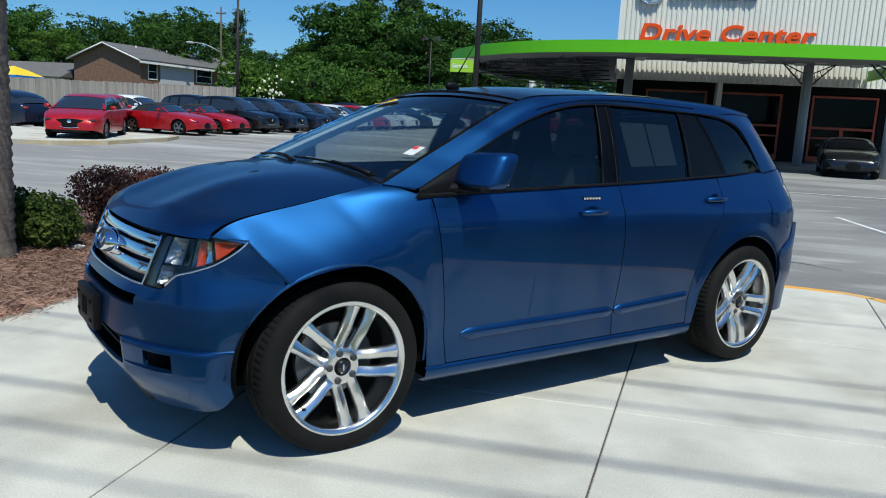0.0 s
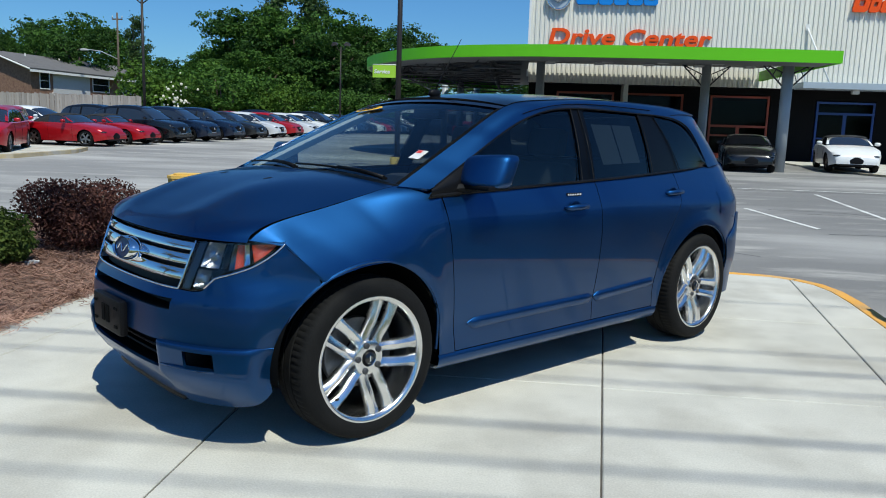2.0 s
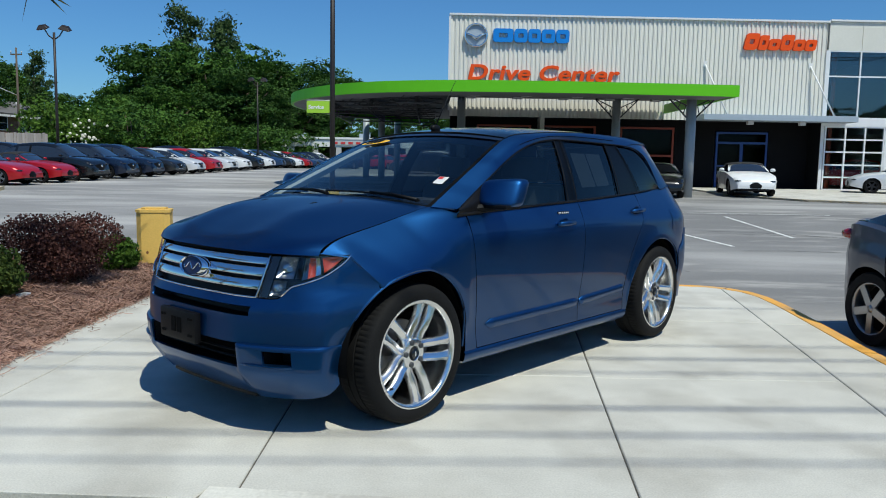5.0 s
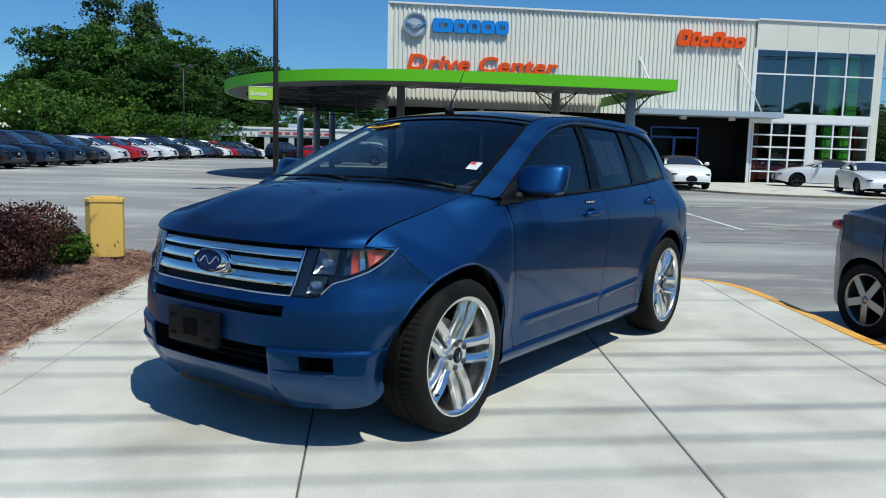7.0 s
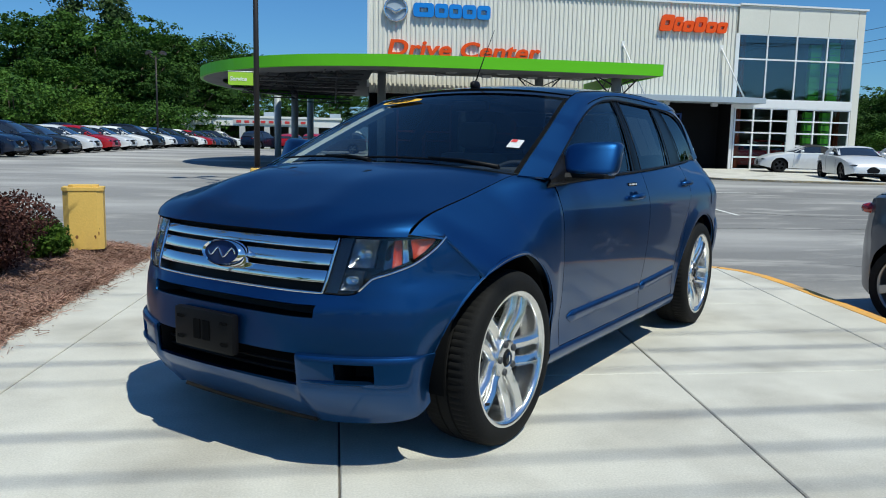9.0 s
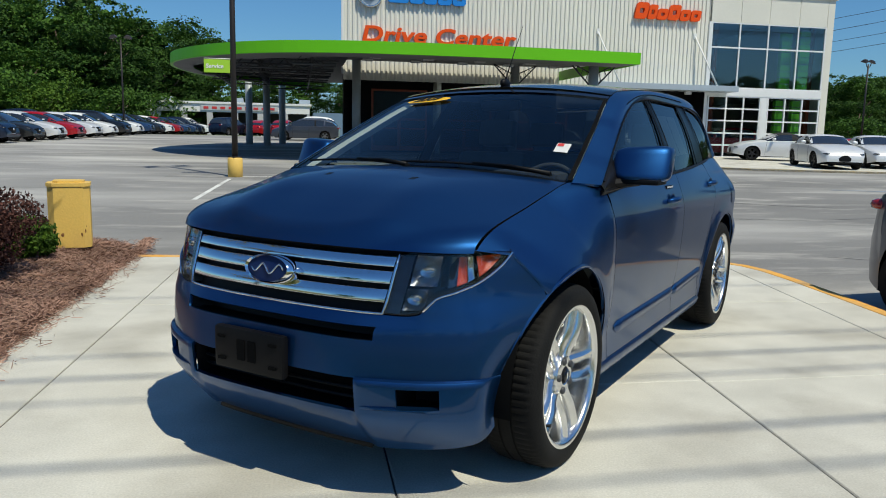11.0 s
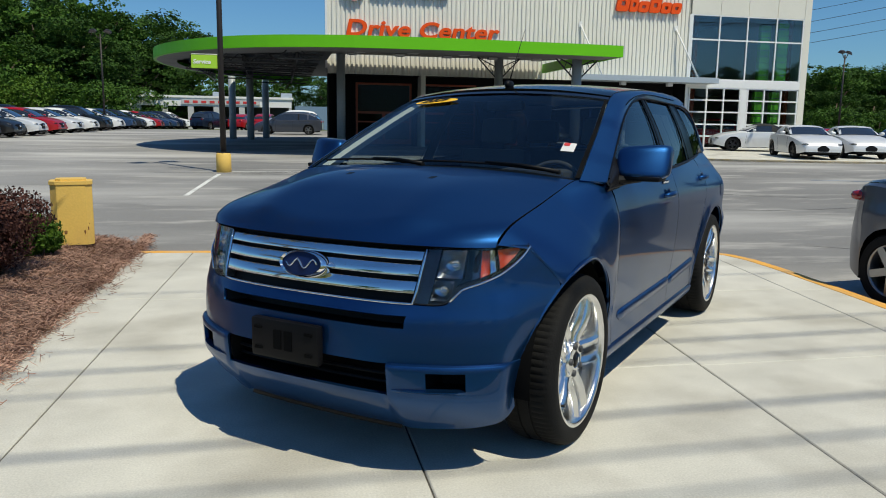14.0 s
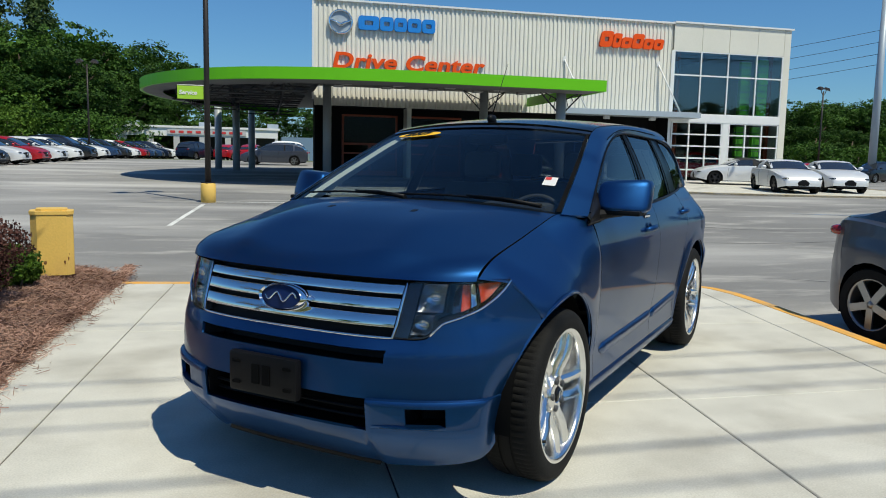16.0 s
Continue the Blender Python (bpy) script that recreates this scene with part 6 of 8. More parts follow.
spart("roof_glass", roof_patch(-0.85, 0.36, 20), M_ROOFG, None, "black glass roof panel", 0.01)
spart("roof", roof_patch(-1.80, -0.856, 16), M_PAINT, None, "", 0.01)
bm = bmesh.new()
rows = []
for j in range(17):
    q = lerp(-1, 1, j / 16)
    z = lerp(1.572, 1.592, 1 - q * q)
    rows.append([(-1.76, q * 0.55, z + 0.010), (-1.84, q * 0.545, z + 0.004), (-1.95 + 0.04 * q * q, q * 0.535, z - 0.014), (-1.88, q * 0.53, z - 0.034), (-1.78, q * 0.55, z - 0.03)])
grid_surface(bm, rows)
spart("spoiler", bm, M_PAINT)

# windscreen
rows = []
for i in range(25):
    t = i / 24
    row = []
    for j in range(33):
        q = lerp(-1, 1, j / 32)
        edge_x = lerp(1.165, 0.318, t)
        e = line_at(U_LINE, edge_x)
        x = edge_x + (1 - q * q) * lerp(0.085, 0.055, t)
        z = e.z - 0.006 + (1 - abs(q) ** 2.2) * lerp(0.022, 0.040, t)
        row.append((x, q * (e.y - 0.004), z))
    rows.append(row)
WS_ROWS = rows
bm = bmesh.new()
grid_surface(bm, rows)
bmesh.ops.recalc_face_normals(bm, faces=bm.faces)
spart("windscreen", bm, M_WS, None, "clear windscreen")
# black border of the windscreen along its head and pillars
bm = bmesh.new()
grid_surface(bm, [[tuple(Vector(rows[i][j]) + Vector((0.004, 0, 0.006))) for j in range(33)] for i in (23, 24)])
spart("shade_band", bm, M_BLACKG, None, "black band at the head of the windscreen")
for ja, jb in ((0, 1), (32, 31)):
    bm = bmesh.new()
    grid_surface(bm, [[tuple(Vector(rows[i][ja]).lerp(Vector(rows[i][jb]), f) + Vector((0.003, 0, 0.005))) for f in (0.0, 0.45)] for i in range(25)])
    spart("seal", bm, M_LINER)


def ws_point(y, t, lift=0.006):
    """A point on the windscreen, t from the cowl up."""
    i = min(23, int(t * 24))
    f = t * 24 - i
    j = (y / 0.70 + 1) / 2 * 32
    j0 = min(31, int(j))
    g = j - j0
    p = (Vector(WS_ROWS[i][j0]).lerp(Vector(WS_ROWS[i][j0 + 1]), g)).lerp(Vector(WS_ROWS[i + 1][j0]).lerp(Vector(WS_ROWS[i + 1][j0 + 1]), g), f)
    return p + Vector((0.45, 0, 0.89)) * lift


# stickers on the screen
def on_screen(name, y, t, pts, material, label, lift=0.004):
    bm = bmesh.new()
    vs = [bm.verts.new(ws_point(y + dy, t + dt, lift)) for dy, dt in pts]
    bm.faces.new(vs)
    bmesh.ops.recalc_face_normals(bm, faces=bm.faces)
    return part(name, bm, material, suv, label)


OV = [(0.165 * math.cos(a), 0.036 * math.sin(a)) for a in [2 * math.pi * k / 28 for k in range(28)]]
on_screen("year_sticker", -0.40, 0.852, OV, M_YELST, "yellow oval year sticker", 0.012)
me = text_mesh("2009", 0.092, 0.0005, 0.2, 0.003)
me.materials.append(M_BLACKP)
yr = new("year_digits", me)
yr.parent = suv
pa, pb, pc = ws_point(-0.51, 0.836, 0.015), ws_point(-0.33, 0.836, 0.015), ws_point(-0.51, 0.866, 0.015)
ex = (pb - pa).normalized()
ey = (pc - pa).normalized()
ez = ex.cross(ey).normalized()
ey = ez.cross(ex)
yr.matrix_basis = Matrix(((ex.x, ey.x, ez.x, pa.x), (ex.y, ey.y, ez.y, pa.y), (ex.z, ey.z, ez.z, pa.z), (0, 0, 0, 1)))
SQ = [(-0.030, -0.046), (0.030, -0.046), (0.030, 0.046), (-0.030, 0.046)]
on_screen("inspection_sticker", 0.60, 0.305, SQ, M_PAPER, "white sticker with red print")
on_screen("sticker_print", 0.60, 0.322, [(-0.026, -0.006), (0.002, -0.006), (0.002, 0.024), (-0.026, 0.024)], M_REDST, "", 0.006)
# wipers
for y0, y1, t1 in ((0.62, -0.06, 0.055), (0.0, -0.62, 0.055)):
    w = thing("wiper", "", "")
    w.parent = suv
    a = ws_point(y0, 0.005, 0.025)
    pts = [ws_point(lerp(y0, y1, k / 8), lerp(0.02, t1, k / 8) + 0.022 * math.sin(k / 8 * math.pi), 0.014) for k in range(9)]
    bm = bmesh.new()
    ring_tube(bm, [tuple(p) for p in pts], 0.006, 6)
    part("blade", bm, M_BLACKP, w)
    bm = bmesh.new()
    ring_tube(bm, [tuple(a), tuple(a.lerp(pts[4], 0.5) + Vector((0, 0, 0.012))), tuple(pts[4] + Vector((0, 0, 0.008)))], [0.012, 0.008, 0.005], 6)
    part("arm", bm, M_BLACKP, w)

# side glass and pillars
def side_glass(xa0, xa1, xb0, xb1, nu, material, name, parent, inset_y=0.010, label=""):
    """A pane between two raked edges (x at belt, x at head)."""
    rows = []
    for i in range(nu + 1):
        u = i / nu
        x_lo, x_hi = lerp(xa0, xb0, u), lerp(xa1, xb1, u)
        top = line_at(W_LINE, x_hi)
        zb = z_belt(x_lo) - 0.01
        base = Vector((x_lo, side_y(x_lo, zb) - 0.008, zb))
        row = []
        for k in range(9):
            p = base.lerp(top, k / 8)
            p += Vector((0, 0.8, 0.5)).normalized() * 0.016 * math.sin(k / 8 * math.pi)
            p.y -= inset_y
            row.append(tuple(p))
        rows.append(row)
    bm = bmesh.new()
    grid_surface(bm, rows)
    bmesh.ops.recalc_face_normals(bm, faces=bm.faces)
    obs = []
    for s in (1, -1):
        b = bm.copy()
        bmesh.ops.scale(b, vec=(1, s, 1), verts=b.verts)
        if s < 0:
            bmesh.ops.reverse_faces(b, faces=b.faces)
        obs.append(part(name, b, material, parent[0 if s > 0 else 1] if isinstance(parent, list) else parent, label, True))
    bm.free()
    return obs


side_glass(0.985, 1.02, -0.130, -0.230, 24, M_TINT2, "window", front_doors, 0.010, "lightly tinted glass")
side_glass(-0.258, -0.340, -0.915, -0.945, 14, M_TINT, "window", rear_doors, 0.010, "dark tinted glass")
side_glass(-1.310, -1.110, -1.745, -1.762, 24, M_TINT, "quarter_window", suv, 0.010, "dark tinted glass")
side_glass(-0.121, -0.222, -0.265, -0.348, 3, M_SATIN, "door_pillar", suv, 0.004, "satin black pillar")
side_glass(-0.906, -0.936, -1.320, -1.122, 4, M_SATIN, "rear_door_pillar", suv, 0.004, "satin black pillar")
# black mirror corner
side_glass(1.075, 1.055, 0.865, 0.80, 6, M_BLACKP, "mirror_corner", suv, -0.006, "black corner trim")
# belt and head trims
bm = bmesh.new()
ring_tube(bm, [(x, side_y(x, z_belt(x)) + 0.002 - 0.012 * smooth01((-1.5 - x) / 0.25), z_belt(x) + 0.004) for x in [lerp(1.06, -1.72, k / 40) for k in range(41)]], [0.008] * 36 + [0.006, 0.005, 0.004, 0.003, 0.002], 6)
spart("belt_trim", bm, M_BLACKP, None, "", 0, True)
bm = bmesh.new()
ring_tube(bm, [tuple(line_at(W_LINE, x) + Vector((0, 0.004, 0))) for x in [lerp(1.02, -1.73, k / 90) for k in range(91)]], [0.005] * 86 + [0.004, 0.0035, 0.003, 0.0025, 0.002], 6)
spart("head_trim", bm, M_BLACKP, None, "", 0, True)
for xl, xh in ((-0.124, -0.224), (-0.236, -0.300), (-0.912, -0.942), (-1.312, -1.114)):
    bm = bmesh.new()
    p0, p1 = Vector((xl, side_y(xl, z_belt(xl)) + 0.0, z_belt(xl) + 0.01)), line_at(W_LINE, xh)
    ring_tube(bm, [tuple(p0.lerp(p1, k / 6) + Vector((0, 0.8, 0.5)).normalized() * 0.014 * math.sin(k / 6 * math.pi)) for k in range(7)], 0.0028, 6)
    spart("pillar_edge", bm, M_BLACKP, None, "", 0, True)
# window label on the left rear pane
bm = bmesh.new()
for a, b in ((-0.405, -0.61), (-0.625, -0.83)):
    q = []
    for x, v in ((a, 0.20), (b, 0.20), (b - 0.0, 0.78), (a - 0.0, 0.78)):
        top = line_at(W_LINE, x)
        zb = z_belt(x)
        p = Vector((x, side_y(x, zb) - 0.008, zb)).lerp(top, v)
        q.append(bm.verts.new(p + Vector((0, -0.012, 0))))
    bm.faces.new(q)
spart("window_label", bm, M_PAPER, None, "printed paper label inside the rear side window")

# ---- mirrors ----
def super_ellipsoid(bm, c, r, e=0.45, n=20):
    def pw(v, k):
        return math.copysign(abs(v) ** k, v)
    rows = []
    for i in range(n // 2 + 1):
        ph = lerp(-math.pi / 2, math.pi / 2, i / (n // 2))
        row = []
        for j in range(n + 1):
            th = 2 * math.pi * j / n
            row.append((c[0] + r[0] * pw(math.cos(ph), e) * pw(math.cos(th), e), c[1] + r[1] * pw(math.cos(ph), e) * pw(math.sin(th), e), c[2] + r[2] * pw(math.sin(ph), e)))
        rows.append(row)
    vs = grid_surface(bm, rows)
    bmesh.ops.remove_doubles(bm, verts=bm.verts, dist=1e-5)
    return vs


for s in (1, -1):
    mir = thing("wing_mirror", "", "")
    mir.parent = suv
    bm = bmesh.new()
    super_ellipsoid(bm, (0.0, 0.0, 0.0), (0.066, 0.116, 0.074), 0.38, 32)
    for v in bm.verts:
        k = (v.co.y + 0.112) / 0.224
        v.co.z *= lerp(0.86, 1.03, k)
        if v.co.x > 0:
            v.co.x *= 1.25 - 0.35 * abs(v.co.y / 0.112)
        else:
            v.co.x *= 0.55
        v.co.x -= 0.05 * k + 0.45 * v.co.z
    bmesh.ops.recalc_face_normals(bm, faces=bm.faces)
    bmesh.ops.transform(bm, matrix=Matrix.Translation((0.778, s * 0.966, 1.214)) @ Matrix.Diagonal((1.08, s * 1.06, 1.12, 1)), verts=bm.verts)
    if s < 0:
        bmesh.ops.reverse_faces(bm, faces=bm.faces)
    part("housing", bm, M_PAINT, mir, "", True)
    bm = bmesh.new()
    box(bm, 0.715, 0.858, 0.868, 1.065, 1.122, 1.146, 0.009)
    ring_tube(bm, [(0.885, 0.845, 1.122), (0.84, 0.885, 1.128), (0.79, 0.96, 1.136)], [0.030, 0.026, 0.022], 8)
    if s < 0:
        bmesh.ops.scale(bm, vec=(1, -1, 1), verts=bm.verts)
        bmesh.ops.reverse_faces(bm, faces=bm.faces)
    part("foot", bm, M_BLACKP, mir, "black base", True, 40)
    bm = bmesh.new()
    box(bm, 0.698, 0.706, 0.872, 1.065, 1.153, 1.273, 0.003)
    if s < 0:
        bmesh.ops.scale(bm, vec=(1, -1, 1), verts=bm.verts)
        bmesh.ops.reverse_faces(bm, faces=bm.faces)
    part("mirror_glass", bm, M_CHROME, mir)

# door handles and keypad
for owners, x, z in ((front_doors, -0.02, 1.000), (rear_doors, -1.085, 1.050)):
    for s, o in zip((1, -1), owners):
        y = side_y(x, z)
        bm = bmesh.new()
        ring_tube(bm, [(x + 0.10, y - 0.004, z - 0.004), (x + 0.075, y + 0.020, z), (x, y + 0.030, z + 0.003), (x - 0.075, y + 0.022, z + 0.003), (x - 0.10, y - 0.004, z)], [0.010, 0.016, 0.017, 0.016, 0.010], 10)
        bmesh.ops.scale(bm, vec=(1, s, 1), verts=bm.verts)
        if s < 0:
            bmesh.ops.reverse_faces(bm, faces=bm.faces)
        part("handle", bm, M_PAINT, o, "", True)
        bm = bmesh.new()
        lathe(bm, [(0.0, -0.002), (0.036, 0.001), (0.043, 0.003), (0.046, 0.0015)], 24, "Y")
        bmesh.ops.transform(bm, matrix=Matrix.Translation((x + 0.01, s * (y + 0.001), z)) @ Matrix.Diagonal((1.15, s, 0.8, 1)), verts=bm.verts)
        part("handle_recess", bm, M_PAINT, o, "", True)
bm = bmesh.new()
y = side_y(-0.03, 1.068)
box(bm, -0.085, 0.045, y - 0.006, y + 0.006, 1.060, 1.078, 0.004)
keypad = part("keypad", bm, M_BLACKP, front_doors[0], "black entry keypad with pale buttons")
bm = bmesh.new()
for k in range(5):
    box(bm, -0.078 + k * 0.022, -0.064 + k * 0.022, y + 0.0055, y + 0.008, 1.064, 1.074, 0.002)
box(bm, 0.032, 0.042, y + 0.0055, y + 0.009, 1.064, 1.074, 0.002)
part("buttons", bm, M_PAPER, keypad)
# fuel flap
rows = []
for i in range(9):
    a = i / 8
    rows.append([(lerp(-1.82, -1.66, a), side_y(lerp(-1.82, -1.66, a), z) + 0.003, z) for z in [lerp(0.88, 1.04, k / 8) for k in range(9)]])
bm = bmesh.new()
grid_surface(bm, rows)
part("fuel_flap", bm, M_PAINT, quarter[0], "", True)

# aerial
aer = thing("aerial", "", "")
aer.parent = suv
bm = bmesh.new()
super_ellipsoid(bm, (0.27, 0.0, 1.625), (0.045, 0.020, 0.025), 0.8, 16)
part("foot", bm, M_BLACKP, aer, "", True)
bm = bmesh.new()
ring_tube(bm, [(0.275, 0, 1.63), (0.17, 0, 1.80), (0.06, 0, 1.97)], [0.005, 0.003, 0.0016], 6)
part("mast", bm, M_BLACKP, aer)

# tail lamps and rear end
rows = []
for i in range(9):
    t = i / 8
    z = lerp(0.88, 1.12, t)
    rows.append([(lerp(-1.985, rear_edge(z), k / 9), side_y(lerp(-1.985, rear_edge(z), k / 9), z) + 0.005, z) for k in range(10)])
bm = bmesh.new()
grid_surface(bm, rows)
bmesh.ops.recalc_face_normals(bm, faces=bm.faces)
spart("tail_lamp", bm, M_TAIL, None, "smoky clear tail lamp", 0.01, True)
rows = []
for i in range(13):
    z = lerp(0.30, 1.22, i / 12)
    xe = rear_edge(z)
    ye = side_y(max(xe, -2.16), z)
    rows.append([(xe - 0.11 * (1 - q * q), q * ye, z) for q in [lerp(-1, 1, k / 12) for k in range(13)]])
rows.append([(-2.03 - 0.07 * (1 - q * q), q * (side_y(-2.035, 1.215) - 0.004), 1.228) for q in [lerp(-1, 1, k / 12) for k in range(13)]])
bm = bmesh.new()
grid_surface(bm, rows)
spart("tailgate", bm, M_PAINT, None, "", 0.01)
bm = bmesh.new()
rows = []
for i in range(9):
    t = i / 8
    a = Vector((lerp(-2.03, -1.80, t), lerp(side_y(-2.035, 1.215) - 0.01, 0.545, t), lerp(1.225, 1.566, t)))
    rows.append([(a.x - 0.07 * (1 - q * q), q * a.y, a.z) for q in [lerp(-1, 1, k / 12) for k in range(13)]])
grid_surface(bm, rows)
spart("rear_window", bm, M_TINT, None, "dark tinted rear glass")
rows = []
for i in range(15):
    z = lerp(0.275, 0.868, i / 14)
    xs_ = XR - math.sqrt(ARCH ** 2 - (max(0.0, min(z, 0.68) - HZ) / 0.985) ** 2) - 0.002
    if z > 0.68:
        xs_ = lerp(xs_, -2.02, smooth01((z - 0.68) / 0.12))
    ys_ = side_y(xs_, z) + 0.006
    D = (2.30 + xs_) * (1 - 0.10 * ((z - 0.5) / 0.35) ** 2)
    half_ = [(xs_ - D * math.sin(a_), ys_ * math.cos(a_) ** 0.44, z) for a_ in [lerp(0.0, math.pi / 2, k / 16) for k in range(17)]]
    rows.append(half_ + [(p[0], -p[1], p[2]) for p in half_[-2::-1]])
bm = bmesh.new()
grid_surface(bm, rows)
bmesh.ops.recalc_face_normals(bm, faces=bm.faces)
spart("rear_bumper", bm, M_PAINT, None, "", 0.012)

# ---- underneath, arches and cabin ----
bm = bmesh.new()
box(bm, -2.05, 2.0, -0.60, 0.60, 0.24, 0.30, 0.02)
box(bm, -0.95, 0.93, -0.84, 0.84, 0.225, 0.29, 0.01)
box(bm, 0.98, 1.9, -0.55, 0.55, 0.30, 0.86, 0.03)
box(bm, -2.0, -0.9, -0.60, 0.60, 0.30, 0.9, 0.03)
box(bm, -0.95, 0.98, -0.80, 0.80, 0.29, 0.36, 0.01)
spart("underbody", bm, M_LINER, None, "dark underbody", smooth=False)
for hx in (HX, XR):
    for s in (1, -1):
        rows = []
        for i in range(49):
            a = lerp(-0.16, math.pi + 0.16, i / 48)
            c, q = math.cos(a) * (ARCH + 0.004), math.sin(a) * (ARCH + 0.004)
            rows.append([(hx + c, s * 0.862, HZ + q), (hx + c, s * 0.60, HZ + q), (hx + c * 0.2, s * 0.595, HZ + q * 0.2)])
        bm = bmesh.new()
        grid_surface(bm, rows)
        spart("arch_liner", bm, M_LINER)
        bm = bmesh.new()
        pts = [(hx + math.cos(a) * (ARCH + 0.002), s * (side_y(hx + math.cos(a) * ARCH, HZ + math.sin(a) * ARCH) - 0.014), HZ + math.sin(a) * (ARCH + 0.002) * 0.985) for a in [lerp(-0.12, math.pi + 0.12, k / 40) for k in range(41)]]
        ring_tube(bm, pts, 0.008, 6)
        spart("arch_lip", bm, M_PAINT)
dash = thing("dashboard", "", "")
dash.parent = suv
bm = bmesh.new()
rows = []
for i in range(13):
    q = lerp(-1, 1, i / 12)
    rows.append([(1.19 - 0.08 * q * q, q * 0.70, 1.095), (0.95, q * 0.72, 1.115), (0.74, q * 0.72, 1.09), (0.66, q * 0.72, 1.02), (0.70, q * 0.72, 0.75)])
grid_surface(bm, rows)
part("top", bm, M_DASH, dash, "", True)
bm = bmesh.new()
box(bm, 0.66, 0.82, 0.20, 0.58, 1.07, 1.16, 0.04)
part("cluster_hood", bm, M_DASH, dash, "", True, 40)
wheel_i = thing("steering_wheel", "", "")
wheel_i.parent = suv
rot = Matrix.Translation((0.52, 0.38, 1.02)) @ pose(0, 0, 0, 0, -28, 0)
bm = bmesh.new()
ring_tube(bm, [tuple(rot @ Vector((0, 0.18 * math.cos(a), 0.18 * math.sin(a)))) for a in [2 * math.pi * k / 32 for k in range(33)]], 0.015, 8, cap=False)
part("rim", bm, M_DASH, wheel_i, "", True)
bm = bmesh.new()
box(bm, -0.02, 0.03, -0.16, 0.16, -0.025, 0.03, 0.015, m=rot)
box(bm, -0.02, 0.03, -0.05, 0.05, -0.16, 0.0, 0.015, m=rot)
part("hub", bm, M_DASH, wheel_i, "", True, 40)
def seat(x, y, wide):
    st = thing("seat", "", "")
    st.parent = suv
    bm = bmesh.new()
    box(bm, x - 0.25, x + 0.25, y - wide, y + wide, 0.50, 0.66, 0.05)
    part("cushion", bm, M_SEAT, st, "", True, 40)
    bm = bmesh.new()
    box(bm, -0.07, 0.07, -wide, wide, 0.0, 0.62, 0.05, m=Matrix.Translation((x - 0.22, y, 0.62)) @ pose(0, 0, 0, 0, -14, 0))
    part("backrest", bm, M_SEAT, st, "", True, 40)
    for yy in ((y,) if wide < 0.4 else (y - 0.4, y + 0.4)):
        bm = bmesh.new()
        box(bm, -0.05, 0.05, -0.13, 0.13, 0.0, 0.18, 0.04, m=Matrix.Translation((x - 0.39, yy, 1.26)) @ pose(0, 0, 0, 0, -10, 0))
        part("headrest", bm, M_SEAT, st, "", True, 40)
seat(0.02, 0.37, 0.25)
seat(0.02, -0.37, 0.25)
seat(-0.85, 0.0, 0.66)
bm = bmesh.new()
box(bm, 0.28, 0.34, -0.12, 0.12, 1.47, 1.53, 0.02)
spart("inside_mirror", bm, M_BLACKP)


